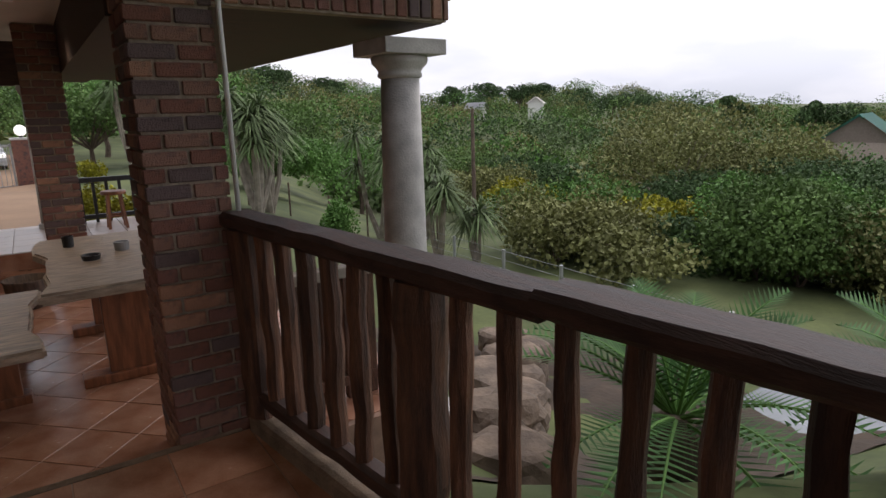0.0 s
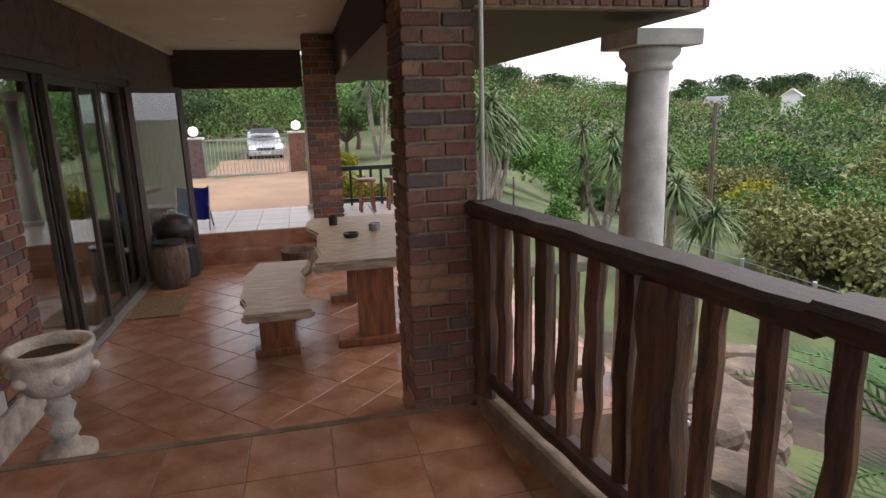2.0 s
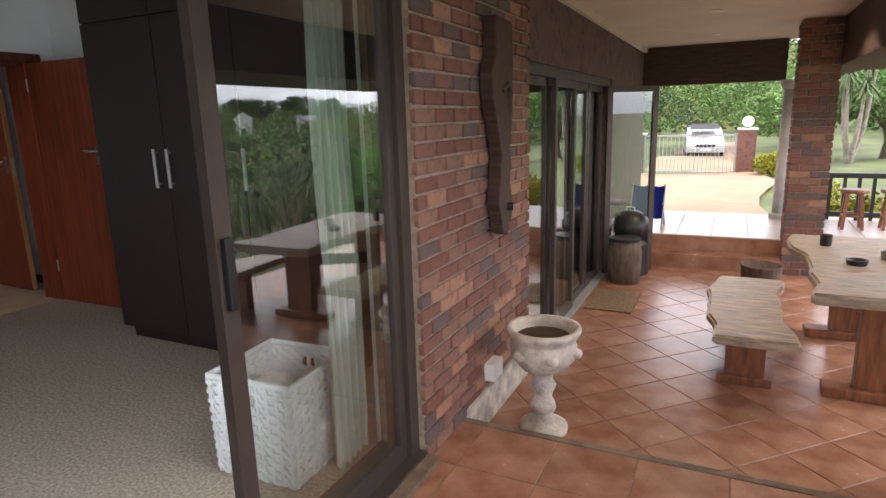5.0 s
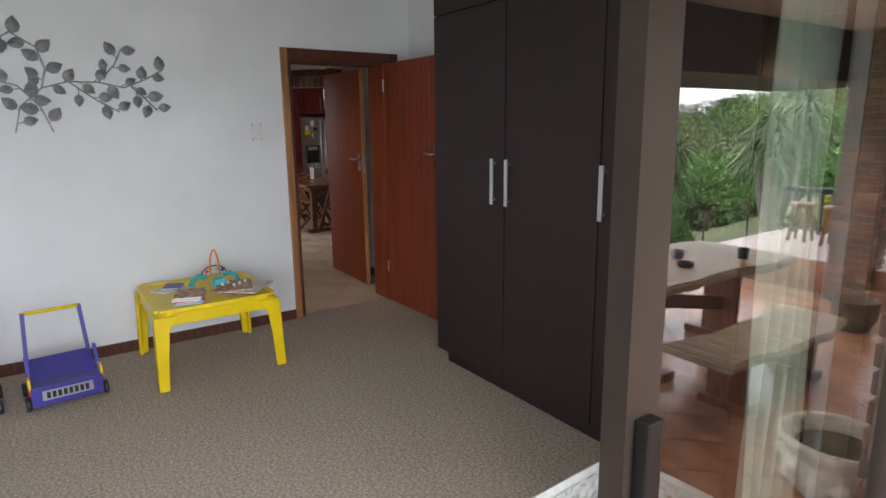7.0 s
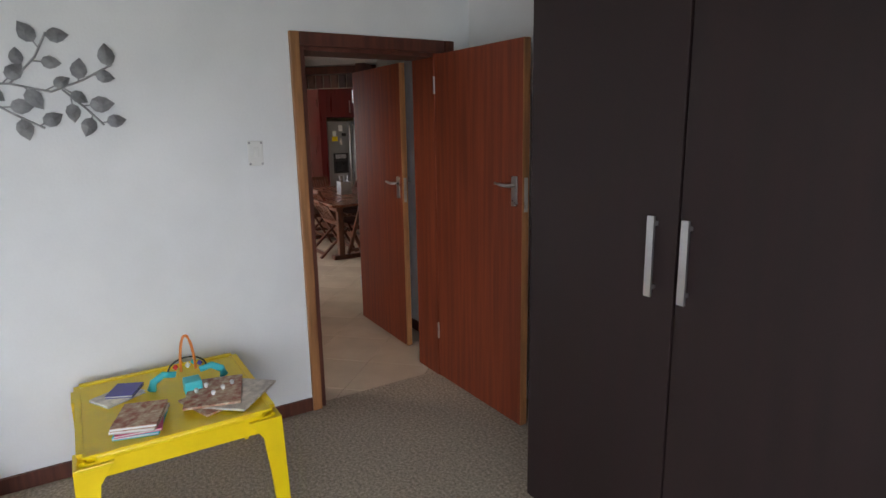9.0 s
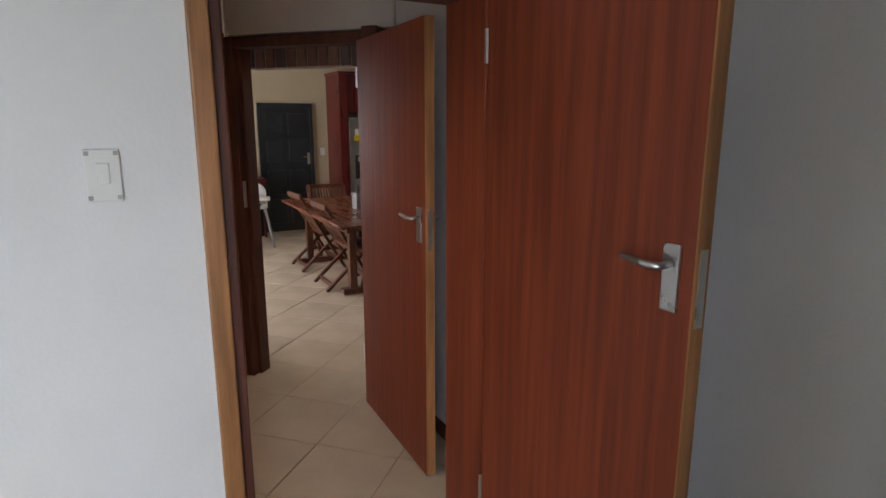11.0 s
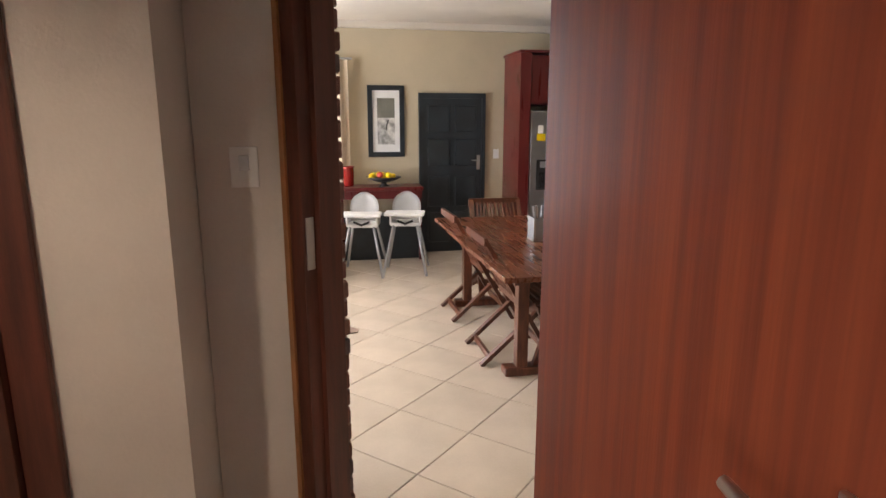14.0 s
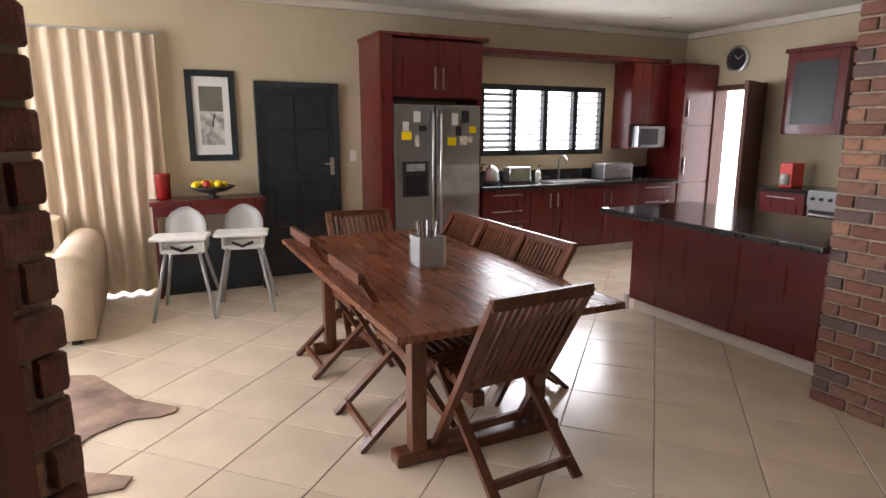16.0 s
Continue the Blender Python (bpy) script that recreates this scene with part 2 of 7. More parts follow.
WATER = material("grey_pool_cover", (0.2, 0.22, 0.23), 0.25, scale=1.5, var=0.1, bump=0.05)
BARK = material("bark", (0.14, 0.1, 0.075), 0.9, scale=6, var=0.4, bump=0.8, fine=25, stretch=(5, 5, 1))
PALE_BARK = material("pale_bark", (0.3, 0.26, 0.21), 0.9, scale=6, var=0.3, bump=0.6, fine=25)
LEAF = {k: material("foliage_" + k, c, 0.6, scale=0.7, var=0.4, bump=0, fine=6, island=0.32) for k, c in dict(
    mid=(0.115, 0.19, 0.055), dark=(0.065, 0.11, 0.042), olive=(0.19, 0.2, 0.075), bright=(0.12, 0.24, 0.06), yellow=(0.27, 0.26, 0.02),
    grey=(0.13, 0.18, 0.08), cycad=(0.06, 0.14, 0.04)).items()}
for leaf_mat in LEAF.values():
    leaf_mat.node_tree.nodes["Principled BSDF"].inputs["Specular IOR Level"].default_value = 0.12
CAR_PAINT = material("silver_car_paint", (0.55, 0.56, 0.58), 0.25, metal=0.4, var=0.03, bump=0, coat=0.6)
GREEN_ROOF = material("green_sheet_roof", (0.03, 0.22, 0.16), 0.5, var=0.15, bump=0.1)
HOUSE_WALL = material("plastered_house_wall", (0.42, 0.34, 0.29), 0.9, var=0.1)
WHITE_HOUSE = material("white_house_wall", (0.75, 0.74, 0.7), 0.9, var=0.06)
MAT_BROWN = material("coir_mat", (0.2, 0.13, 0.07), 0.98, scale=60, var=0.4, bump=0.9)
GALV = material("galvanised_steel", (0.4, 0.41, 0.42), 0.5, metal=0.6, var=0.12, bump=0.05)
CLOTH_BLUE = material("blue_canvas", (0.015, 0.035, 0.3), 0.8, var=0.15, bump=0.2)

# ---- building helpers ----


def finish(bm, name, mat, parent=None, label="", bevel=0.0, smooth=False):
    if bevel:
        bmesh.ops.bevel(bm, geom=bm.edges[:], offset=bevel, segments=2, affect='EDGES', profile=0.6)
    if smooth:
        for f in bm.faces:
            f.smooth = True
    me = bpy.data.meshes.new(name)
    bm.to_mesh(me)
    bm.free()
    me.materials.append(mat)
    ob = new(name, me)
    if parent is not None:
        ob.parent = parent
    if label:
        ob["label"] = label
    return ob


def part(name, bm, mat, parent, label="", bevel=0.0, smooth=False):
    return finish(bm, name, mat, parent, label, bevel, smooth)


def add_box(bm, x0, x1, y0, y1, z0, z1, m=None):
    vs = [bm.verts.new((x, y, z)) for x in (x0, x1) for y in (y0, y1) for z in (z0, z1)]
    for f in ((0, 1, 3, 2), (4, 6, 7, 5), (0, 4, 5, 1), (2, 3, 7, 6), (0, 2, 6, 4), (1, 5, 7, 3)):
        bm.faces.new([vs[i] for i in f])
    if m is not None:
        bmesh.ops.transform(bm, matrix=m, verts=vs)
    return vs


def box(x0, x1, y0, y1, z0, z1, m=None):
    bm = bmesh.new()
    add_box(bm, x0, x1, y0, y1, z0, z1, m)
    return bm


def add_bar(bm, a, b, w, d=None, sides=4, up=(0, 0, 1)):
    """A straight bar from a to b."""
    a, b = Vector(a), Vector(b)
    ax = (b - a).normalized()
    u = Vector(up)
    if abs(ax.dot(u)) > 0.95:
        u = Vector((1, 0, 0)) if abs(ax.x) < 0.9 else Vector((0, 1, 0))
    s = ax.cross(u).normalized()
    t = s.cross(ax).normalized()
    d = d or w
    r = []
    for p in (a, b):
        ring = []
        for i in range(sides):
            g = 2 * math.pi * (i + 0.5) / sides
            k = 1 / math.cos(math.pi / sides) if sides == 4 else 1
            ring.append(bm.verts.new(p + s * math.cos(g) * w / 2 * k + t * math.sin(g) * d / 2 * k))
        r.append(ring)
    for i in range(sides):
        j = (i + 1) % sides
        bm.faces.new((r[0][i], r[0][j], r[1][j], r[1][i]))
    bm.faces.new(r[0][::-1])
    bm.faces.new(r[1])


def bar(a, b, w, d=None, sides=4, up=(0, 0, 1)):
    bm = bmesh.new()
    add_bar(bm, a, b, w, d, sides, up)
    return bm


def add_tube(bm, pts, r, sides=8):
    rings = []
    pts = [Vector(p) for p in pts]
    for i, p in enumerate(pts):
        ax = (pts[min(i + 1, len(pts) - 1)] - pts[max(i - 1, 0)]).normalized()
        u = Vector((0, 0, 1)) if abs(ax.z) < 0.9 else Vector((1, 0, 0))
        s = ax.cross(u).normalized()
        t = s.cross(ax)
        rr = r[i] if isinstance(r, (list, tuple)) else r
        rings.append([bm.verts.new(p + (s * math.cos(2 * math.pi * k / sides) + t * math.sin(2 * math.pi * k / sides)) * rr) for k in range(sides)])
    for a, b in zip(rings, rings[1:]):
        for k in range(sides):
            bm.faces.new((a[k], a[(k + 1) % sides], b[(k + 1) % sides], b[k]))
    bm.faces.new(rings[0][::-1])
    bm.faces.new(rings[-1])


def tube(pts, r, sides=8):
    bm = bmesh.new()
    add_tube(bm, pts, r, sides)
    return bm


def lathe(profile, sides=28, cx=0, cy=0):
    bm = bmesh.new()
    rings = [[bm.verts.new((cx + r * math.cos(2 * math.pi * k / sides), cy + r * math.sin(2 * math.pi * k / sides), z)) for k in range(sides)] for r, z in profile]
    for a, b in zip(rings, rings[1:]):
        for k in range(sides):
            bm.faces.new((a[k], a[(k + 1) % sides], b[(k + 1) % sides], b[k]))
    bm.faces.new(rings[0][::-1])
    bm.faces.new(rings[-1])
    bmesh.ops.recalc_face_normals(bm, faces=bm.faces[:])
    return bm


def prism(poly, z0, z1):
    bm = bmesh.new()
    lo = [bm.verts.new((x, y, z0)) for x, y in poly]
    hi = [bm.verts.new((x, y, z1)) for x, y in poly]
    bm.faces.new(lo[::-1])
    bm.faces.new(hi)
    for i in range(len(poly)):
        j = (i + 1) % len(poly)
        bm.faces.new((lo[i], lo[j], hi[j], hi[i]))
    bmesh.ops.recalc_face_normals(bm, faces=bm.faces[:])
    return bm


def thing(name, x, y, z, label, category, group="", kind="", rz=0):
    e = new(name)
    e.empty_display_size = 0.1
    e.matrix_basis = pose(x, y, z, 0, 0, rz)
    return tagged(e, label, category, group, kind)


def structure(name, bm, mat, label, category, bevel=0.0):
    return tagged(finish(bm, name, mat, bevel=bevel), label, category, kind="structure")


def wall_boxes(name, boxes, mat, label, category="wall"):
    bm = bmesh.new()
    for b in boxes:
        add_box(bm, *b)
    return structure(name, bm, mat, label, category)


def leaf_mesh(name, blobs, n, size, mat, seed=0, droop=0.3, shell=0.55):
    """A crown: n bent leaves scattered in ellipsoid lobes (x, y, z, rx, ry, rz), thicker towards their skins."""
    g = np.random.default_rng(seed)
    bl = np.array(blobs, float)
    vol = bl[:, 3] * bl[:, 4] + bl[:, 5] * 0.3
    idx = g.choice(len(bl), n, p=vol / vol.sum())
    d = g.normal(size=(n, 3))
    d /= np.linalg.norm(d, axis=1)[:, None]
    rad = shell + (1 - shell) * g.random(n) ** 0.5
    rad *= 1 + 0.14 * np.sin(d[:, 0] * 5 + idx * 2.1) * np.cos(d[:, 1] * 6 + d[:, 2] * 4)
    c = bl[idx, :3] + d * rad[:, None] * bl[idx, 3:6]
    a = g.normal(size=(n, 3)) + d * 0.6
    a[:, 2] -= droop
    a /= np.linalg.norm(a, axis=1)[:, None]
    b = np.cross(a, g.normal(size=(n, 3)))
    b /= np.linalg.norm(b, axis=1)[:, None]
    s = size * (0.6 + 0.8 * g.random(n))[:, None]
    w = s * 0.42
    nrm = np.cross(a, b)
    v = np.stack([c - a * s * 0.5, c + b * w + nrm * w * 0.3, c + a * s * 0.5, c - b * w + nrm * w * 0.3], 1).reshape(-1, 3)
    me = bpy.data.meshes.new(name)
    k = np.arange(n) * 4
    f = np.concatenate([np.stack([k, k + 1, k + 2], 1), np.stack([k, k + 2, k + 3], 1)])
    me.from_pydata(v.tolist(), [], f.tolist())
    me.materials.append(mat)
    return me


def mesh_ob(name, me, parent=None):
    o = new(name, me)
    if parent is not None:
        o.parent = parent
    return o

# ---- large structure ----
XW = -1.33      # outer face of the house wall along the veranda
YE = 3.03       # edge of the step between landing and lower veranda
ZL, ZV, ZP = -0.03, -0.19, 0.13


def smooth(a, b, v):
    t = np.clip((v - a) / (b - a), 0, 1)
    return t * t * (3 - 2 * t)


def ground_height(x, y):
    x, y = np.asarray(x, float), np.asarray(y, float)
    r = np.hypot(x - 1.0, y - 3.0)
    az = np.degrees(np.arctan2(x - 1.0, np.maximum(y - 3.0, -1e9)))
    valley = np.interp(r, [0, 1.2, 3, 6, 9.5, 16, 30, 55, 90, 150, 230, 400, 2500], [-0.45, -0.8, -1.5, -1.75, -1.65, -2.3, -4.4, -6.5, -5.5, -1.0, 3.0, 5.0, 6.0])
    rise = np.interp(r, [0, 8, 20, 33, 48, 75, 150, 2500], [-0.45, -0.42, -0.4, -0.75, 0.3, 4.0, 11.0, 30.0])
    far = np.interp(r, [0, 10, 30, 80, 150, 400, 2500], [-0.45, -2.0, -5.0, -8.0, -6.0, -4.0, -4.0])
    k = smooth(8, 34, az) * smooth(-0.2, 1.2, x - 1.4)
    k2 = smooth(45, 70, az) * smooth(0, 30, r)
    z = rise * (1 - k) + valley * k
    z = z * (1 - k2) + far * k2
    back = smooth(95, 125, np.abs(az))
    z = z * (1 - back) + (-0.45) * back
    return z + 0.12 * np.sin(x * 0.7) * np.cos(y * 0.6) * smooth(6, 20, r)


def gz(x, y):
    return float(ground_height(x, y))


def build_ground():
    rs = [0.0, 0.6, 1.2, 1.8, 2.6, 3.6, 5, 6.5, 8, 10, 12.5, 16, 20, 25, 31, 38, 46, 56, 70, 90, 115, 150, 190, 240, 320, 500, 1000, 2500]
    na = 120
    vs, fs = [(1.0, 3.0, gz(1.0, 3.0))], []
    for r in rs[1:]:
        for k in range(na):
            a = 2 * math.pi * k / na
            x, y = 1 + r * math.sin(a), 3 + r * math.cos(a)
            vs.append((x, y, gz(x, y)))
    for k in range(na):
        fs.append((0, 1 + (k + 1) % na, 1 + k))
    for i in range(len(rs) - 2):
        for k in range(na):
            a, b = 1 + i * na, 1 + (i + 1) * na
            fs.append((a + k, a + (k + 1) % na, b + (k + 1) % na, b + k))
    me = bpy.data.meshes.new("ground")
    me.from_pydata(vs, [], fs)
    me.materials.append(GRASS)
    for p in me.polygons:
        p.use_smooth = True
    o = new("ground", me)
    tagged(o, "green lawn sloping down to a wooded valley", "ground", kind="structure")


build_ground()

# sandy driveway up to the gate and past it
bm = bmesh.new()
rows = []
for y in np.linspace(9.1, 40, 30):
    wl_, wr_ = (-3.6 - 0.05 * y, 0.55 + 0.25 * math.sin(y * 0.8)) if y < 20 else (-2.9 - 0.1 * math.sin(y), -0.2)
    rows.append([bm.verts.new((x, y, max(gz(x, y), gz(0.5 * (wl_ + wr_), y)) + 0.05)) for x in np.linspace(wl_, wr_, 6)])
for a, b in zip(rows, rows[1:]):
    for i in range(5):
        bm.faces.new((a[i], a[i + 1], b[i + 1], b[i]))
structure("driveway", bm, SAND, "pale sandy driveway leading to a gate", "driveway")

RAIL_TURN = 8.5


def turned(bm):
    """Turned about the foot of the brick pillar, as the railing runs."""
    m = Matrix.Translation((0.95, 3.03, 0)) @ Matrix.Rotation(radians(RAIL_TURN), 4, 'Z') @ Matrix.Translation((-0.95, -3.03, 0))
    bmesh.ops.transform(bm, matrix=m, verts=bm.verts[:])
    return bm


# veranda bases (tiles are laid on these further down)
structure("landing_base", box(XW, 1.12, -3.2, YE - 0.035, -0.6, ZL - 0.004), TERRA_GROUT, "tiled landing slab outside the bedroom", "floor")
structure("veranda_base", box(XW, 2.05, YE - 0.03, 7.42, -0.6, ZV - 0.004), TERRA_GROUT, "lower veranda slab with terracotta tiles", "floor")
structure("step_nosing", box(XW, 0.93, YE - 0.032, YE + 0.012, ZL - 0.03, ZL + 0.001), KERB_MAT, "pale tile nosing along the step", "step", 0.006)
structure("platform_base", box(XW, 1.9, 7.425, 9.1, -0.6, ZP - 0.012), TERRA, "raised tiled platform at the end of the veranda", "floor")
structure("platform_step", box(XW, 0.3, 7.2, 7.42, ZV - 0.01, ZV + 0.15), TERRA, "terracotta tiled step up to the platform", "step", 0.008)
structure("kerb", turned(box(0.95, 1.12, -3.2, 3.0, -0.5, 0.06)), KERB_MAT, "worn cement kerb under the timber railing", "kerb", 0.03)

# house wall along the veranda, with the sliding door and the folding doors
structure("wall_veranda", box(XW - 0.24, XW - 0.012, 2.62, 4.08, -0.6, 2.3), MORTAR, "mortar backing of the brown face brick wall", "wall")
wall_boxes("wall_veranda_south", [(XW - 0.24, XW, -3.2, -0.95, -0.6, 2.3), (XW - 0.24, XW, -0.95, 2.62, 2.06, 2.3)], BRICK, "brown face brick wall beside the sliding door")
wall_boxes("wall_veranda_north", [(XW - 0.24, XW, 6.75, 9.1, -0.6, 2.3), (XW - 0.24, XW, 4.08, 6.75, 1.78, 2.3)], BRICK, "brown brick wall above the folding doors")
structure("veranda_skirting", box(XW - 0.005, XW + 0.02, YE + 0.02, 4.06, ZV, ZV + 0.2), URN_MAT, "cream plaster skirting on the brick wall", "skirting", 0.004)
structure("veranda_ceiling", box(XW, 0.64, -3.2, 9.1, 2.26, 2.34), CEIL, "cream painted veranda ceiling", "ceiling")
structure("veranda_cornice", box(XW, XW + 0.05, -3.2, 8.9, 2.2, 2.262), CEIL, "cream cornice along the veranda ceiling", "cornice", 0.01)
structure("roof", box(-14, 2.3, -3.4, 11, 2.75, 2.95), SOFFIT_WOOD, "dark roof over house and veranda", "roof")
structure("soffit", box(0.99, 2.22, 3.17, 9.1, 1.86, 1.95), SOFFIT_WOOD, "dark timber soffit over the garden side", "soffit")
structure("beam_end", box(XW, 0.3, 8.9, 9.1, 1.78, 2.26), SOFFIT_WOOD, "dark timber beam across the end opening", "beam")
structure("beam_side", box(0.642, 0.98, 3.4, 9.1, 1.83, 2.5), SOFFIT_WOOD, "dark beam between the brick pillars", "beam")
structure("beam_brick_core", box(0.99, 2.2, 3.1, 3.17, 1.86, 2.75), MORTAR, "mortar core of the brick fascia", "beam")
structure("beam_brick_core_side", box(2.19, 2.22, 3.17, 9.1, 1.951, 2.75), MORTAR, "mortar core of the side brick fascia", "beam")

# bedroom
structure("bedroom_floor", box(-5.45, XW - 0.02, -1.7, 3.85, -0.2, 0.0), CARPET, "beige looped bedroom carpet", "carpet")
structure("wall_bedroom_north", box(-5.39, XW - 0.24, 3.8, 3.95, 0, 2.6), WHITE_WALL, "white painted bedroom wall behind the wardrobe", "wall")
structure("wall_bedroom_south", box(-5.39, XW - 0.24, -1.85, -1.7, 0, 2.6), WHITE_WALL, "white painted bedroom wall", "wall")
wall_boxes("wall_bedroom_back", [(-5.635, -5.39, -1.85, 2.738, 0, 2.6), (-5.635, -5.39, 3.62, 3.95, 0, 2.6), (-5.635, -5.39, 2.738, 3.62, 2.0, 2.6)], WHITE_WALL, "white painted bedroom wall with a doorway")
structure("bedroom_ceiling", box(-5.5, XW - 0.24, -1.8, 3.9, 2.6, 2.68), CEIL, "white bedroom ceiling", "ceiling")
wall_boxes("bedroom_wall_inner", [(XW - 0.26, XW - 0.242, 2.62, 3.8, 0, 2.6), (XW - 0.26, XW - 0.242, -1.7, -0.95, 0, 2.6), (XW - 0.26, XW - 0.242, -0.95, 2.62, 2.06, 2.6)], WHITE_WALL, "white plaster inside the bedroom front wall")
wall_boxes("baseboard_bedroom", [(-5.39, -5.375, -1.7, 2.697, 0, 0.075)], FRAME_RED, "mahogany skirting board on the white wall", "skirting")

# hall
wall_boxes("wall_hall", [(-7.3, -7.19, 1.4, 2.85, 0, 2.6), (-7.6, -7.301, 2.75, 2.849, 0, 2.6), (-7.65, -7.53, 2.852, 3.12, 0, 2.6), (-7.2, -5.636, 1.3, 1.4, 0, 2.6)], HALL_WALL, "off-white hall wall with a projecting nib")
# Whiter than the other hall walls, to stand in for daylight from the bedroom.
structure("wall_hall_white", box(-6.86, -5.636, 3.86, 3.95, 0, 2.6), WHITE_WALL, "hall wall behind the open door, coloured lighter for bedroom daylight", "wall")
structure("hall_ceiling", box(-7.6, -5.636, 1.3, 3.95, 2.6, 2.68), CEIL, "white hall ceiling", "ceiling")
structure("hall_floor_base", box(-7.2, -5.451, 1.3, 3.95, -0.2, -0.004), CREAM_GROUT, "hall floor slab", "floor")
wall_boxes("baseboard_hall", [(-7.19, -7.175, 2.556, 2.865, 0, 0.075), (-7.53, -7.19, 2.851, 2.866, 0, 0.075), (-7.53, -7.515, 2.866, 3.1, 0, 0.075), (-6.8, -5.636, 3.845, 3.86, 0, 0.075)], FRAME_RED, "dark mahogany skirting board in the hall", "skirting")

# dining room and kitchen
structure("dining_floor_base", box(-12.7, -7.2, -0.05, 9.85, -0.2, -0.004), CREAM_GROUT, "dining room floor slab", "floor")
structure("dining_ceiling_side", box(-6.899, -6.35, 3.96, 9.8, 2.62, 2.7), CEIL, "white dining room ceiling by the pier", "ceiling")
structure("dining_floor_side", box(-7.199, -6.4, 3.951, 9.85, -0.2, -0.004), CREAM_GROUT, "dining room floor slab by the pier", "floor")
structure("dining_ceiling", box(-12.8, -6.9, 0, 9.8, 2.62, 2.7), CEIL, "white dining room ceiling", "ceiling")
wall_boxes("wall_kitchen_west", [(-12.8, -12.65, 3.3, 6.7, 0, 2.65), (-12.8, -12.65, 8.45, 9.8, 0, 2.65), (-12.8, -12.65, 6.7, 8.45, 0, 1.13), (-12.8, -12.65, 6.7, 8.45, 1.92, 2.65), (-12.8, -12.65, 3.3, 3.3, 0, 2.65),
                                 (-12.8, -12.65, 0, 0.6, 0, 2.65), (-12.8, -12.65, 0.6, 3.3, 2.1, 2.65)], CREAM_WALL, "cream painted kitchen wall with a window")
wall_boxes("wall_kitchen_north", [(-12.8, -12.15, 9.75, 9.9, 0, 2.65), (-11.45, -6.35, 9.75, 9.9, 0, 2.65), (-12.15, -11.45, 9.75, 9.9, 1.95, 2.65)], CREAM_WALL, "cream painted kitchen wall with a side door")
wall_boxes("wall_dining_south", [(-12.8, -11.4, -0.1, 0.05, 0, 2.65), (-8.2, -6.9, -0.1, 0.05, 0, 2.65), (-11.4, -8.2, -0.1, 0.05, 2.15, 2.65)], CREAM_WALL, "cream painted dining room wall")
wall_boxes("wall_dining_east", [(-7.1, -6.95, 0, 1.35, 0, 2.65), (-7.3, -7.2, 1.35, 2.75, 0, 2.65), (-6.5, -6.35, 3.951, 9.8, 0, 2.65)], CREAM_WALL, "cream painted wall towards the bedrooms")
wall_boxes("cornice_kitchen", [(-12.65, -12.58, 0.05, 9.75, 2.55, 2.622), (-12.58, -7.1, 9.68, 9.75, 2.55, 2.622)], CEIL, "white moulded ceiling cornice", "cornice")


def oblique(bm):
    """Local x along the oblique doorway from its far jamb, local y into the dining room."""
    a = math.degrees(math.atan2(3.72 - 3.16, -6.9 + 7.47))
    bmesh.ops.transform(bm, matrix=pose(-7.47, 3.16, 0, 0, 0, a), verts=bm.verts[:])
    return bm


DW = 0.93
structure("wall_oblique_lintel", oblique(box(-0.05, DW + 0.1, 0.0, 0.14, 2.07, 2.6)), HALL_WALL, "plastered wall above the oblique doorway", "wall")
structure("wall_oblique_side", oblique(box(DW + 0.056, DW + 0.2, 0.0, 0.05, 0, 2.6)), HALL_WALL, "plastered wall beside the oblique doorway", "wall")
structure("wall_oblique_brick_core", oblique(box(-0.62, -0.124, 0.142, 0.28, 0, 2.6)), MORTAR, "mortar core of a brick wall end", "wall")
structure("lintel_brick_core", oblique(box(-0.03, DW + 0.3, 0.16, 0.28, 1.9, 2.6)), MORTAR, "mortar core of the brick lintel", "wall")
structure("brick_pier_core", box(-8.6, -6.5, 6.53, 6.87, 0, 2.62), MORTAR, "mortar core of the dining room brick pier", "wall")

# lounge seen dimly through the folding doors
structure("lounge_floor", box(-5.5, XW - 0.02, 3.955, 9.1, -0.3, ZV), PALE_TILE, "pale tiled lounge floor", "floor")
wall_boxes("wall_lounge", [(-5.6, -5.5, 3.95, 9.2, -0.3, 2.6), (-5.5, XW - 0.24, 9.0, 9.2, -0.3, 2.6), (-5.5, XW - 0.245, 3.952, 4.07, -0.3, 2.6)], CREAM_WALL, "cream lounge wall behind the glass doors")
structure("lounge_ceiling", box(-5.5, XW - 0.24, 3.96, 9.0, 2.5, 2.6), CEIL, "lounge ceiling", "ceiling")


# ---- veranda things ----
def baluster_profile(seed, w, h):
    g = random.Random(seed)
    bm = bmesh.new()
    n = 9
    rings = []
    for i in range(n):
        z = h * i / (n - 1)
        k = 1 + g.uniform(-0.09, 0.09)
        ox, oy = g.uniform(-0.006, 0.006), g.uniform(-0.006, 0.006)
        ring = []
        for q in range(8):
            a = 2 * math.pi * (q + 0.5) / 8
            rr = w / 2 * k * (1.0 + 0.1 * (1 if q % 2 else -0.3))
            c, s_ = math.cos(a), math.sin(a)
            m_ = max(abs(c), abs(s_))
            ring.append(bm.verts.new((ox + rr * c / (m_ ** 0.7), oy + rr * s_ / (m_ ** 0.7), z)))
        rings.append(ring)
    for a, b in zip(rings, rings[1:]):
        for q in range(8):
            bm.faces.new((a[q], a[(q + 1) % 8], b[(q + 1) % 8], b[q]))
    bm.faces.new(rings[0][::-1])
    bm.faces.new(rings[-1])
    return bm


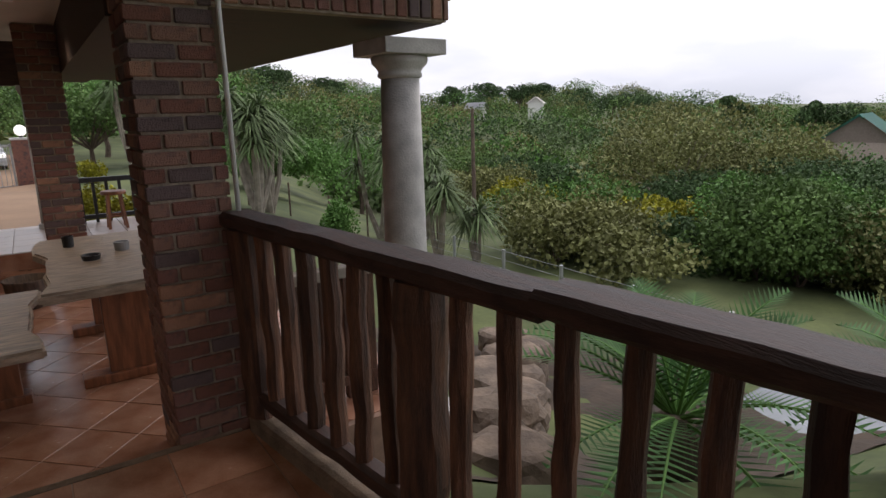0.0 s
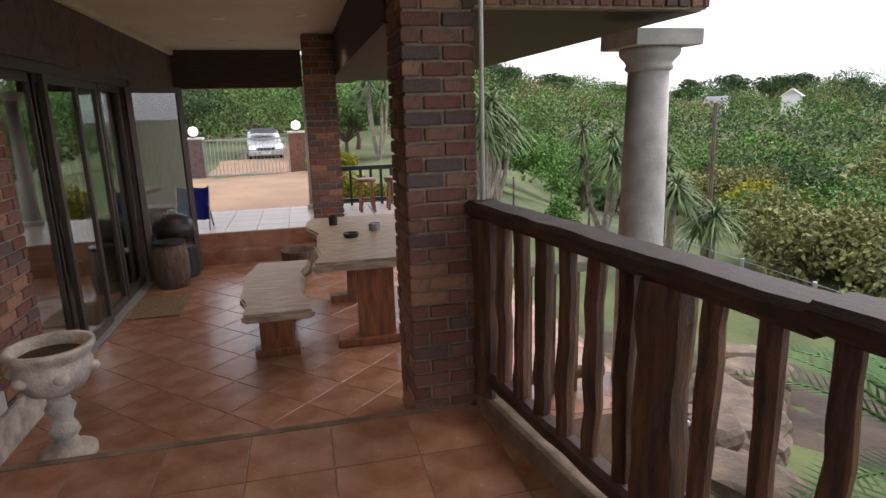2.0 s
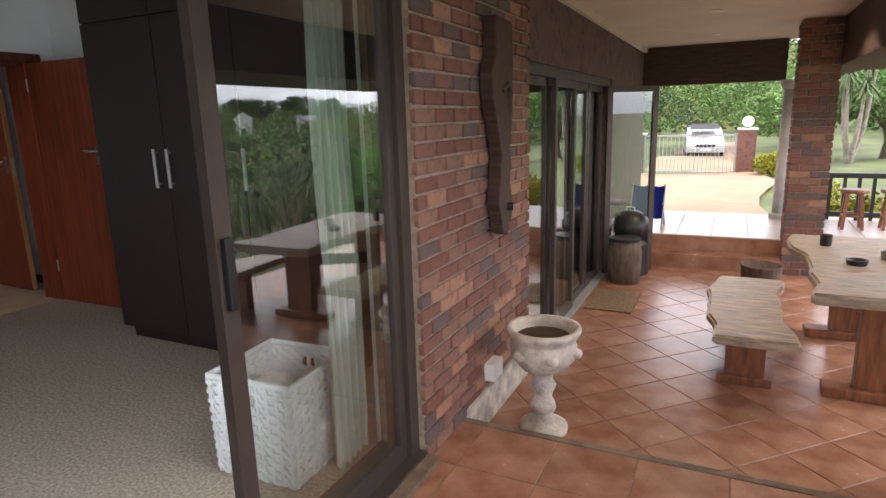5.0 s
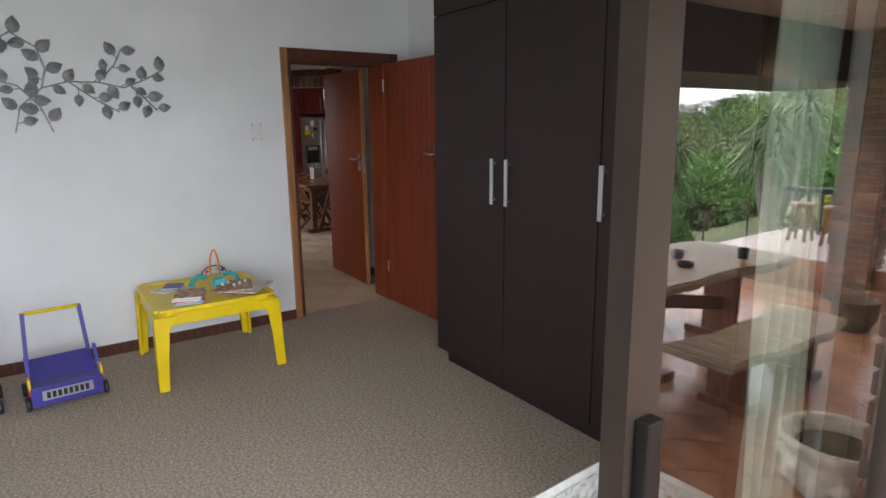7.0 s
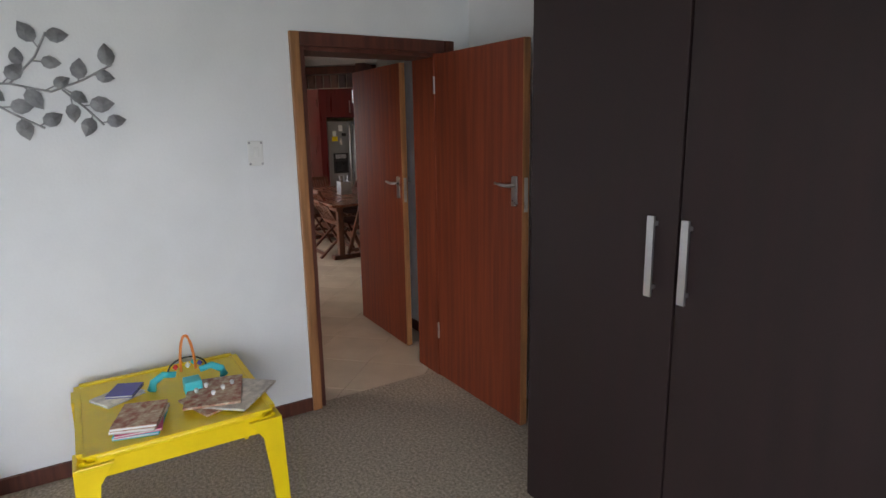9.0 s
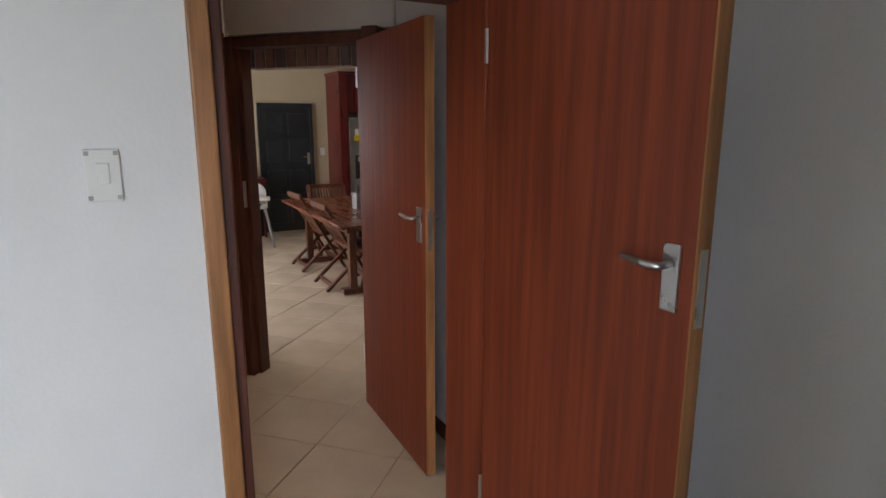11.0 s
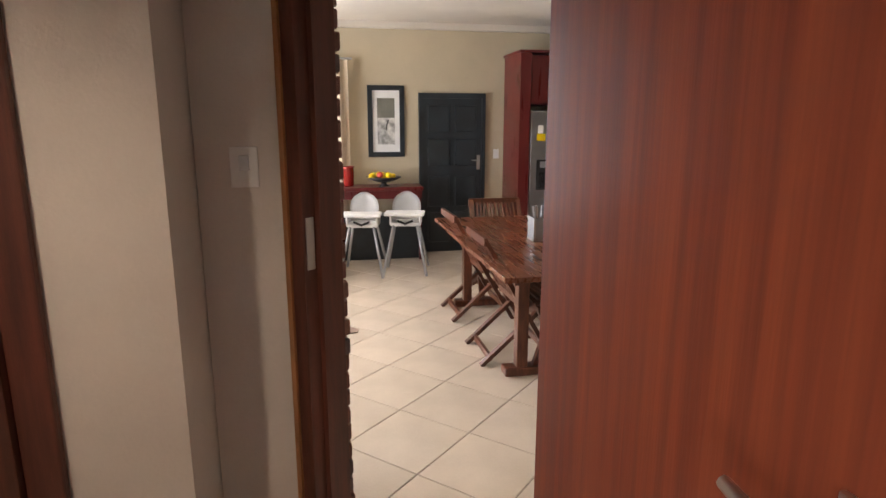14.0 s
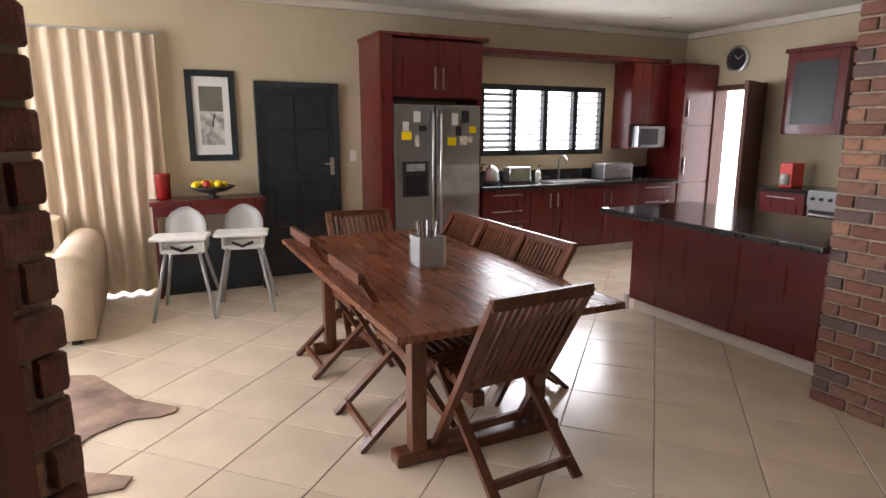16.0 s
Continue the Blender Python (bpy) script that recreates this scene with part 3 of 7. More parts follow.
def top_rail(y0, y1, z, x=1.0, w=0.15, t=0.07, seed=1):
    g = random.Random(seed)
    bm = bmesh.new()
    n = max(4, int(abs(y1 - y0) / 0.12))
    rings = []
    for i in range(n + 1):
        y = y0 + (y1 - y0) * i / n
        a, b = w / 2 + g.uniform(-0.004, 0.004), t / 2 + g.uniform(-0.003, 0.003)
        c = 0.018
        ring = [(x - a + c, -b), (x + a - c, -b), (x + a, -b + c), (x + a, b - c), (x + a - c, b), (x - a + c, b), (x - a, b - c), (x - a, -b + c)]
        rings.append([bm.verts.new((px, y, z + pz)) for px, pz in ring])
    for a, b in zip(rings, rings[1:]):
        for q in range(8):
            bm.faces.new((a[q], a[(q + 1) % 8], b[(q + 1) % 8], b[q]))
    bm.faces.new(rings[0])
    bm.faces.new(rings[-1][::-1])
    bmesh.ops.recalc_face_normals(bm, faces=bm.faces[:])
    return bm


RZ = 1.0
railing = thing("timber_railing", 1.0, 0, 0.06, "dark weathered timber railing on a cement kerb", "railing")
RAIL_M = Matrix.Translation((-1.0, 0, -0.06))


def rail_part(name, bm, mat, label=""):
    turned(bm)
    bmesh.ops.transform(bm, matrix=RAIL_M, verts=bm.verts[:])
    return part(name, bm, mat, railing, label)


rail_part("top_rail", top_rail(1.30, 3.02, RZ - 0.035), TIMBER_RAIL, "worn dark top rail")
rail_part("top_rail", top_rail(-2.6, 1.31, RZ - 0.02, w=0.16, seed=3), TIMBER_RAIL, "worn dark top rail")
rail_part("bottom_rail", top_rail(1.85, 3.0, 0.15, w=0.08, t=0.08, seed=5), TIMBER_RAIL)
rail_part("bottom_rail", top_rail(-2.5, 1.72, 0.15, w=0.08, t=0.08, seed=6), TIMBER_RAIL)
for y, w in ((2.93, 0.13), (1.78, 0.15), (0.55, 0.16), (-0.8, 0.15), (-2.2, 0.15)):
    bm = baluster_profile(int(y * 100) + 500, w, RZ - 0.13)
    bmesh.ops.transform(bm, matrix=Matrix.Translation((1.0, y, 0.06)), verts=bm.verts[:])
    rail_part("post", bm, TIMBER_DARK, "cracked timber post")
for y0, y1, n in ((1.86, 2.86, 6), (0.63, 1.70, 6), (-0.7, 0.46, 6), (-2.1, -0.9, 6)):
    for i in range(n):
        y = y0 + (y1 - y0) * (i + 0.5) / n
        bm = baluster_profile(int(y * 100) + 900, 0.062, RZ - 0.24)
        bmesh.ops.transform(bm, matrix=Matrix.Translation((1.0, y, 0.18)), verts=bm.verts[:])
        rail_part("baluster", bm, TIMBER_DARK)

# small railing between brick pillar and column
low = thing("side_railing", 1.4, 3.3, ZV, "short dark timber railing with its top coloured pale as if sky-lit", "railing")
# The paler colour of this top rail stands in for sky light on it.
part("top_rail", box(-0.42, 0.42, -0.05, 0.05, 0.72, 0.78), PALE_BARK, low, bevel=0.01)
part("bottom_rail", box(-0.42, 0.42, -0.03, 0.03, 0.08, 0.14), TIMBER_DARK, low, bevel=0.01)
for i in range(6):
    part("baluster", box(-0.36 + i * 0.14, -0.31 + i * 0.14, -0.025, 0.025, 0.0, 0.72), TIMBER_DARK, low, bevel=0.006)

# white column on its brick plinth
column = thing("column", 2.06, 3.36, -0.4, "cream cast plaster column with moulded capital", "column")
part("shaft", lathe([(0.135, 0.1), (0.13, 0.3), (0.128, 0.8), (0.118, 1.5), (0.108, 2.0)], 32), PLASTER, column, smooth=True)
part("base", lathe([(0.19, 0.0), (0.19, 0.05), (0.16, 0.06), (0.175, 0.09), (0.165, 0.115), (0.14, 0.13)], 32), PLASTER, column, smooth=True)
part("capital", lathe([(0.11, 1.985), (0.125, 1.995), (0.125, 2.01), (0.118, 2.02), (0.13, 2.04), (0.155, 2.065), (0.16, 2.09), (0.15, 2.105)], 32), PLASTER, column, smooth=True)
part("abacus", box(-0.19, 0.19, -0.19, 0.19, 2.105, 2.185), PLASTER, column, bevel=0.006)
structure("column_plinth_core", box(1.84, 2.28, 3.14, 3.58, -1.7, -0.415), MORTAR, "mortar core of the column plinth", "plinth")
structure("column_plinth_cap", box(1.82, 2.3, 3.12, 3.6, -0.43, -0.4), PLASTER, "cream cap on the brick plinth", "plinth", 0.006)

pipe = thing("downpipe", 1.0, 3.05, ZL, "thin white conduit on the corner of the brick pillar", "pipe")
part("pipe", tube([(0.012, -0.04, 1.0), (0.012, -0.04, 2.7)], 0.011, 10), WHITE_PL, pipe, smooth=True)

far_col = thing("column", 0.36, 8.85, ZP, "slim cream column at the veranda end", "column")
part("shaft", lathe([(0.09, 0.06), (0.085, 0.4), (0.075, 1.55)], 24), PLASTER, far_col, smooth=True)
part("base", lathe([(0.12, 0), (0.12, 0.05), (0.1, 0.07)], 24), PLASTER, far_col)
part("capital", lathe([(0.08, 1.54), (0.1, 1.58), (0.11, 1.62), (0.11, 1.65)], 24), PLASTER, far_col)

# urn
urn = thing("urn", -1.02, 3.36, ZV, "weathered cream plaster urn on a turned pedestal", "urn")
part("pedestal", lathe([(0.13, 0.0), (0.13, 0.03), (0.10, 0.045), (0.06, 0.07), (0.05, 0.1), (0.07, 0.13), (0.062, 0.16), (0.045, 0.19), (0.05, 0.22), (0.068, 0.26), (0.05, 0.29), (0.048, 0.32), (0.07, 0.335)], 28), URN_MAT, urn, smooth=True)
part("bowl", lathe([(0.06, 0.33), (0.12, 0.36), (0.165, 0.42), (0.172, 0.48), (0.16, 0.505), (0.165, 0.52), (0.175, 0.535), (0.192, 0.56), (0.192, 0.58), (0.165, 0.58), (0.15, 0.54), (0.13, 0.5)], 32), URN_MAT, urn, smooth=True)
part("soil", lathe([(0.001, 0.52), (0.14, 0.52), (0.14, 0.53), (0.001, 0.535)], 20), SOIL, urn)
for a in range(6):
    bm = bmesh.new()
    bmesh.ops.create_icosphere(bm, subdivisions=2, radius=0.035, matrix=pose(0.168 * math.cos(a * 1.047), 0.168 * math.sin(a * 1.047), 0.455) @ Matrix.Diagonal((1, 1, 0.8, 1)))
    part("relief_ornament", bm, URN_MAT, urn, smooth=True)

# driftwood-like carving
carv = thing("wall_carving", XW + 0.03, 3.42, 0.86, "dark carved wooden ornament hung on the brick wall", "ornament")
prof = [(-0.03, 0), (0.04, -0.02), (0.11, 0.06), (0.12, 0.17), (0.08, 0.24), (0.1, 0.36), (0.09, 0.46), (0.13, 0.6), (0.14, 0.85), (0.13, 1.06), (-0.1, 1.07), (-0.11, 0.88), (-0.16, 0.8), (-0.15, 0.68), (-0.09, 0.56), (-0.04, 0.4), (-0.06, 0.27), (-0.09, 0.16), (-0.05, 0.09)]
bm = prism(prof, -0.02, 0.05)
bmesh.ops.transform(bm, matrix=Matrix(((0, 0, 1, 0), (1, 0, 0, 0), (0, 1, 0, 0), (0, 0, 0, 1))), verts=bm.verts[:])
part("carved_board", bm, SOFFIT_WOOD, carv, bevel=0.008)
part("carved_eye", tube([(0.045, -0.02, 0.72), (0.06, 0.02, 0.75), (0.06, 0.06, 0.72), (0.045, 0.08, 0.62)], 0.014), SOFFIT_WOOD, carv)
part("carved_knob", tube([(0.04, 0.05, 0.13), (0.075, 0.06, 0.13)], 0.022), BLACK, carv)

sock = thing("outdoor_socket", XW, 3.36, 0.1, "white outdoor socket box on the brick wall", "socket")
part("box", box(0.0, 0.06, -0.07, 0.07, -0.04, 0.06), WHITE_PL, sock, bevel=0.01)


def slab(poly, z0, z1):
    bm = prism(poly, z0, z1)
    bmesh.ops.bevel(bm, geom=[e for e in bm.edges if abs(e.verts[0].co.z - e.verts[1].co.z) < 1e-6], offset=0.015, segments=2, affect='EDGES')
    return bm


def wavy(x0, x1, y0, y1, seed, amp):
    g = random.Random(seed)
    n = 14
    ph = [g.uniform(0, 6.28) for _ in range(6)]
    def off(t, k):
        return amp * (math.sin(t * 6.5 + ph[k]) + 0.5 * math.sin(t * 14 + ph[k + 1]) + 0.25 * math.sin(t * 29 + ph[k + 2]))
    right = [(x1 + off(i / n, 0), y0 + (y1 - y0) * i / n) for i in range(n + 1)]
    left = [(x0 + off(i / n, 3), y0 + (y1 - y0) * i / n) for i in range(n, -1, -1)]
    return right + left


bench = thing("bench", -0.05, 4.8, ZV, "live-edge timber slab bench with silvery worn top", "bench")
part("seat", slab(wavy(-0.22, 0.22, -0.72, 0.68, 4, 0.028), 0.33, 0.39), SLAB_TOP, bench, "weathered wavy-edged slab")
for y in (-0.42, 0.42):
    part("leg", box(-0.11, 0.11, y - 0.04, y + 0.04, 0.05, 0.332), SLAB_LEG, bench, bevel=0.006)
    part("foot", box(-0.15, 0.15, y - 0.06, y + 0.06, 0, 0.055), SLAB_LEG, bench, bevel=0.008)

vt = thing("veranda_table", 0.62, 4.85, ZV, "live-edge timber slab table with plank trestles", "table")
part("tabletop", slab(wavy(-0.38, 0.4, -0.85, 0.85, 9, 0.035), 0.64, 0.705), SLAB_TOP, vt, "weathered wavy-edged slab")
for y in (-0.45, 0.6):
    part("leg", box(-0.11, 0.15, y - 0.04, y + 0.04, 0.06, 0.642), SLAB_LEG, vt, bevel=0.006)
    part("foot", box(-0.26, 0.28, y - 0.07, y + 0.07, 0, 0.065), SLAB_LEG, vt, bevel=0.01)
part("stretcher", bar((0, -0.42, 0.5), (0, 0.57, 0.3), 0.05, 0.1), SLAB_LEG, vt)

bench2 = thing("bench", 1.35, 4.9, ZV, "live-edge timber slab bench beyond the table", "bench")
part("seat", slab(wavy(-0.2, 0.2, -0.8, 0.8, 14, 0.028), 0.33, 0.39), SLAB_TOP, bench2)
for y in (-0.5, 0.5):
    part("leg", box(-0.11, 0.11, y - 0.04, y + 0.04, 0.0, 0.332), SLAB_LEG, bench2, bevel=0.006)

ash = thing("ashtray", 0.52, 4.75, ZV + 0.703, "small dark glass ashtray on the slab table", "ashtray")
part("bowl", lathe([(0.05, 0), (0.06, 0.035), (0.05, 0.035), (0.04, 0.012)], 18), BLACK, ash)
jar = thing("candle_holder", 0.72, 4.95, ZV + 0.703, "small metal candle holder on the slab table", "candle holder")
part("body", lathe([(0.045, 0), (0.05, 0.06), (0.042, 0.06), (0.04, 0.02)], 18), STEEL, jar)
part("candle", lathe([(0.03, 0.02), (0.03, 0.05)], 14), WHITE_PL, jar)
cup = thing("mug", 0.42, 5.3, ZV + 0.703, "small black mug on the slab table", "mug")
part("body", lathe([(0.035, 0), (0.038, 0.08), (0.033, 0.08), (0.03, 0.01)], 16), BLACK, cup)

mat_o = thing("doormat", -1.08, 5.77, ZV, "brown coir doormat in front of the folding doors", "doormat")
part("mat", box(-0.2, 0.2, -0.32, 0.32, 0, 0.015), MAT_BROWN, mat_o, bevel=0.004)

pot = thing("planter_pot", 0.1, 6.5, ZV, "round dark clay pot standing on the tiles", "pot")
part("body", lathe([(0.11, 0), (0.16, 0.1), (0.17, 0.24), (0.18, 0.26), (0.16, 0.26), (0.15, 0.2), (0.001, 0.2)], 24), BARK, pot, smooth=True)

bbq = thing("kettle_barbecue", -1.12, 6.85, ZV, "black covered kettle barbecue beside the glass doors", "barbecue")
part("bowl", lathe([(0.05, 0.32), (0.15, 0.36), (0.2, 0.46), (0.2, 0.52), (0.17, 0.6), (0.09, 0.65), (0.02, 0.66)], 24), BLACK, bbq, smooth=True)
part("base", lathe([(0.2, 0.0), (0.19, 0.3), (0.17, 0.31)], 20), BLACK, bbq)
part("lid_handle", tube([(-0.04, 0, 0.65), (-0.04, 0, 0.69), (0.04, 0, 0.69), (0.04, 0, 0.65)], 0.008), WHITE_PL, bbq)
drum = thing("storage_drum", -1.1, 6.45, ZV, "dark round drum with a worn lid", "drum")
part("body", lathe([(0.14, 0), (0.16, 0.12), (0.16, 0.3), (0.14, 0.42)], 22), BARK, drum, smooth=True)
part("lid", lathe([(0.15, 0.42), (0.15, 0.45), (0.02, 0.46)], 22), BLACK, drum)

blue = thing("folding_chair", -1.08, 7.75, ZP, "blue canvas folding chair on the platform", "chair")
bm = bmesh.new()
rows = []
for i in range(7):
    t = i / 6
    rows.append([bm.verts.new((-0.17 + 0.36 * k / 6, -0.05 + 0.14 * t + 0.015 * math.sin(k * 1.7), 0.12 + 0.36 * t + 0.01 * math.cos(k * 2))) for k in range(7)])
for a, b in zip(rows, rows[1:]):
    for k in range(6):
        bm.faces.new((a[k], a[k + 1], b[k + 1], b[k]))
bmesh.ops.solidify(bm, geom=bm.faces[:], thickness=0.012)
part("canvas", bm, CLOTH_BLUE, blue)
for x in (-0.17, 0.19):
    part("leg", tube([(x, -0.12, 0), (x, 0.1, 0.5)], 0.01), GALV, blue)
    part("leg", tube([(x, 0.2, 0), (x, -0.06, 0.3)], 0.01), GALV, blue)

# black railing and bar stools at the far side
frail = thing("end_railing", 1.3, 8.9, ZP, "black painted timber railing at the veranda end", "railing")
part("top_rail", box(-0.62, 0.6, -0.03, 0.03, 0.5, 0.56), BLACK, frail, bevel=0.006)
part("bottom_rail", box(-0.62, 0.6, -0.025, 0.025, 0.05, 0.1), BLACK, frail)
for i in range(9):
    part("baluster", box(-0.6 + i * 0.145, -0.565 + i * 0.145, -0.018, 0.018, 0.0, 0.5), BLACK, frail)


def stool(x, y):
    s = thing("stool", x, y, ZP, "reddish timber stool with a round seat", "stool", "stools at the veranda end")
    part("seat", lathe([(0.13, 0.4), (0.14, 0.42), (0.13, 0.44), (0.001, 0.445)], 20), SLAB_LEG, s)
    for a in (45, 135, 225, 315):
        c, q = math.cos(radians(a)), math.sin(radians(a))
        part("leg", bar((c * 0.13, q * 0.13, 0), (c * 0.09, q * 0.09, 0.405), 0.03), SLAB_LEG, s)
    part("stretcher", tube([(0.09, 0.09, 0.15), (-0.09, 0.09, 0.15), (-0.09, -0.09, 0.15), (0.09, -0.09, 0.15)], 0.01), SLAB_LEG, s)
    return s


stool(1.02, 8.3)
stool(1.4, 8.35)


def downlight(x, y, z, watts=0.0):
    d = thing("downlight", x, y, z, "small round recessed downlight, switched on", "downlight", "ceiling downlights")
    part("trim", lathe([(0.05, -0.008), (0.05, 0.0), (0.035, 0.0), (0.035, -0.006)], 20), WHITE_PL, d)
    part("lens", lathe([(0.034, -0.005), (0.034, -0.001)], 16), LAMP, d)
    if watts:
        spot_light("downlight_lamp", x, y, z - 0.03, watts)
    return d


for x, y in ((-0.45, 7.9), (-0.4, 6.2), (0.3, 6.0), (-0.4, 4.4), (-0.45, 2.0)):
    downlight(x, y, 2.259, 9.0)


# ---- sliding door and folding doors ----
def glazed_leaf(name, parent, w, h, fw=0.06, d=0.035, handle=0):
    """A framed pane in local x (0..w), standing on z = 0, as a part."""
    bm = bmesh.new()
    add_box(bm, 0, fw, -d / 2, d / 2, 0, h)
    add_box(bm, w - fw, w, -d / 2, d / 2, 0, h)
    add_box(bm, fw, w - fw, -d / 2, d / 2, 0, fw * 1.2)
    add_box(bm, fw, w - fw, -d / 2, d / 2, h - fw, h)
    leaf = part(name, bm, BRONZE, parent, "bronze aluminium frame")
    p = part("pane", box(fw - 0.005, w - fw + 0.005, -0.003, 0.003, fw, h - fw + 0.005), GLASS, leaf, "clear glass")
    p.visible_shadow = False
    if handle:
        part("handle", box(handle - 0.015, handle + 0.015, -d / 2 - 0.02, -d / 2, 0.95, 1.15), BLACK, leaf, bevel=0.004)
    return leaf


slide = thing("sliding_door", XW - 0.1, -0.95, 0.0, "bronze aluminium glass sliding door, partly open", "sliding door", kind="structure")
part("sill", box(-0.14, 0.1, 0, 3.57, -0.05, 0.015), BRONZE, slide)
part("head", box(-0.06, 0.06, 0, 3.57, 2.0, 2.06), BRONZE, slide)
part("jamb", box(-0.06, 0.06, 3.5, 3.57, 0.015, 2.0), BRONZE, slide)
part("jamb", box(-0.06, 0.06, 0.0, 0.06, 0.015, 2.0), BRONZE, slide)
part("threshold", box(0.1, 0.16, 0, 3.57, -0.05, 0.0), KERB_MAT, slide)
for y0, w, off in ((2.57, 0.94, 0.02), (0.06, 0.95, 0.02), (0.1, 0.95, -0.03)):
    lf = glazed_leaf("leaf", slide, w, 1.985, handle=0.03)
    lf.matrix_basis = pose(off, y0, 0.015, 0, 0, 90)

fold = thing("folding_door", XW - 0.08, 4.08, ZV, "bronze aluminium folding glass doors with one leaf folded out", "folding door", kind="structure")
part("head", box(-0.05, 0.06, 0, 2.67, 1.9, 1.97), BRONZE, fold)
part("sill", box(-0.05, 0.09, 0, 2.67, 0, 0.02), GALV, fold)
for y0 in (0.0, 0.55, 0.7, 1.25, 1.9):
    lf = glazed_leaf("leaf", fold, 0.62, 1.88, 0.055)
    lf.matrix_basis = pose(0.0 if y0 != 0.7 else 0.03, y0 + 0.02, 0.02, 0, 0, 90)
lf = glazed_leaf("leaf", fold, 0.55, 1.88, 0.055)
lf.matrix_basis = pose(0.06, 2.55, 0.02, 0, 0, 38)
part("jamb", box(-0.05, 0.06, -0.03, 0.0, 0, 1.97), URN_MAT, fold, "pale painted jamb")

# ---- bedroom things ----
ward = thing("wardrobe", -4.0, 3.12, 0, "tall dark walnut wardrobe with steel bar handles", "wardrobe")
part("body", box(0, 1.92, 0.022, 0.66, 0.09, 2.55), WARDROBE, ward)
part("plinth", box(0.03, 1.9, 0.06, 0.64, 0, 0.09), WARDROBE, ward)
for i, (x0, x1) in enumerate(((0.0, 0.636), (0.642, 1.266), (1.272, 1.92))):
    dr = part("door", box(x0 + 0.001, x1 - 0.001, 0, 0.02, 0.095, 2.1), WARDROBE, ward, bevel=0.003)
    part("top_door", box(x0 + 0.001, x1 - 0.001, 0, 0.02, 2.106, 2.545), WARDROBE, ward, bevel=0.003)
    hx = (0.565, 0.68, 1.3)[i]
    hb = bmesh.new()
    add_box(hb, hx - 0.012, hx + 0.012, -0.03, -0.022, 1.08, 1.32)
    for z in (1.1, 1.29):
        add_box(hb, hx - 0.005, hx + 0.005, -0.0225, 0.001, z, z + 0.012)
    part("handle", hb, CHROME, dr, "brushed steel bar handle")


def lever(bm_parent, x, y, z, side=1, way=1):
    """A lever handle on a back plate, on the face y of a leaf."""
    p = part("lock_plate", box(x - 0.022, x + 0.022, min(y, y + side * 0.008), max(y, y + side * 0.008), z - 0.105, z + 0.045), CHROME, bm_parent, "chrome lock plate", 0.003)
    part("lever_handle", tube([(x, y, z), (x, y + side * 0.045, z), (x + way * 0.03, y + side * 0.052, z), (x + way * 0.1, y + side * 0.05, z + 0.006)], [0.009, 0.009, 0.009, 0.007]), CHROME, bm_parent, "chrome lever handle", smooth=True)
    return p


def door_leaf(name, x, y, rz, w, h, label, mat=DOOR_RED, edge=None, lz=1.15):
    d = thing(name, x, y, 0.01, label, "door", kind="structure", rz=rz)
    lf = part("leaf", box(0, w - 0.006, -0.02, 0.02, 0, h), mat, d, bevel=0.002)
    part("edge_strip", box(w - 0.005, w, -0.0205, 0.0205, 0, h), edge or FRAME_PALE, d, "paler timber edge")
    lever(lf, w - 0.06, -0.02, lz, -1, -1)
    lever(lf, w - 0.06, 0.02, lz, 1, -1)
    part("latch_plate", box(w - 0.001, w + 0.002, -0.011, 0.011, lz - 0.13, lz + 0.04), CHROME, d)
    for z in (0.25, 1.75):
        part("hinge", tube([(-0.004, -0.022, z), (-0.004, -0.022, z + 0.1)], 0.007), CHROME, d)
    return d


door_leaf("door_bedroom", -5.37, 3.565, 0.5, 0.8, 1.97, "open red mahogany bedroom door with chrome lever", lz=1.275)
df = thing("door_frame_bedroom", -5.45, 2.75, 0, "mahogany door frame with a pale worn edge", "door frame", kind="structure")
part("architrave", box(0.06, 0.085, -0.052, 0.0, 0, 2.06), FRAME_PALE, df, "golden brown architrave", 0.006)
part("architrave", box(0.0605, 0.085, 0.871, 0.93, 0, 2.06), FRAME_RED, df, bevel=0.006)
part("architrave", box(0.06, 0.085, 0.0, 0.862, 1.99, 2.06), FRAME_RED, df, bevel=0.006)
part("lining", box(-0.192, 0.0605, -0.012, 0.03, 0, 2.0), FRAME_RED, df, bevel=0.004)
part("lining", box(-0.192, 0.0605, 0.798, 0.87, 0, 2.0), DOOR_RED, df, bevel=0.004)
part("lining", box(-0.192, 0.0605, 0.03, 0.798, 1.97, 1.998), FRAME_RED, df)
part("door_stop", box(-0.11, -0.06, 0.03, 0.042, 0, 1.97), FRAME_RED, df, bevel=0.003)

sw = thing("light_switch", -5.39, 2.49, 1.46, "white light switch plate with corner screws", "light switch")
part("plate", box(0, 0.01, -0.038, 0.038, -0.062, 0.062), WHITE_PL, sw, bevel=0.004)
part("rocker", box(0.01, 0.016, -0.014, 0.014, -0.02, 0.03), WHITE_PL, sw, bevel=0.003)
for y in (-0.03, 0.03):
    for z in (-0.052, 0.052):
        part("screw", box(0.009, 0.012, y - 0.005, y + 0.005, z - 0.005, z + 0.005), GREY_METAL, sw)

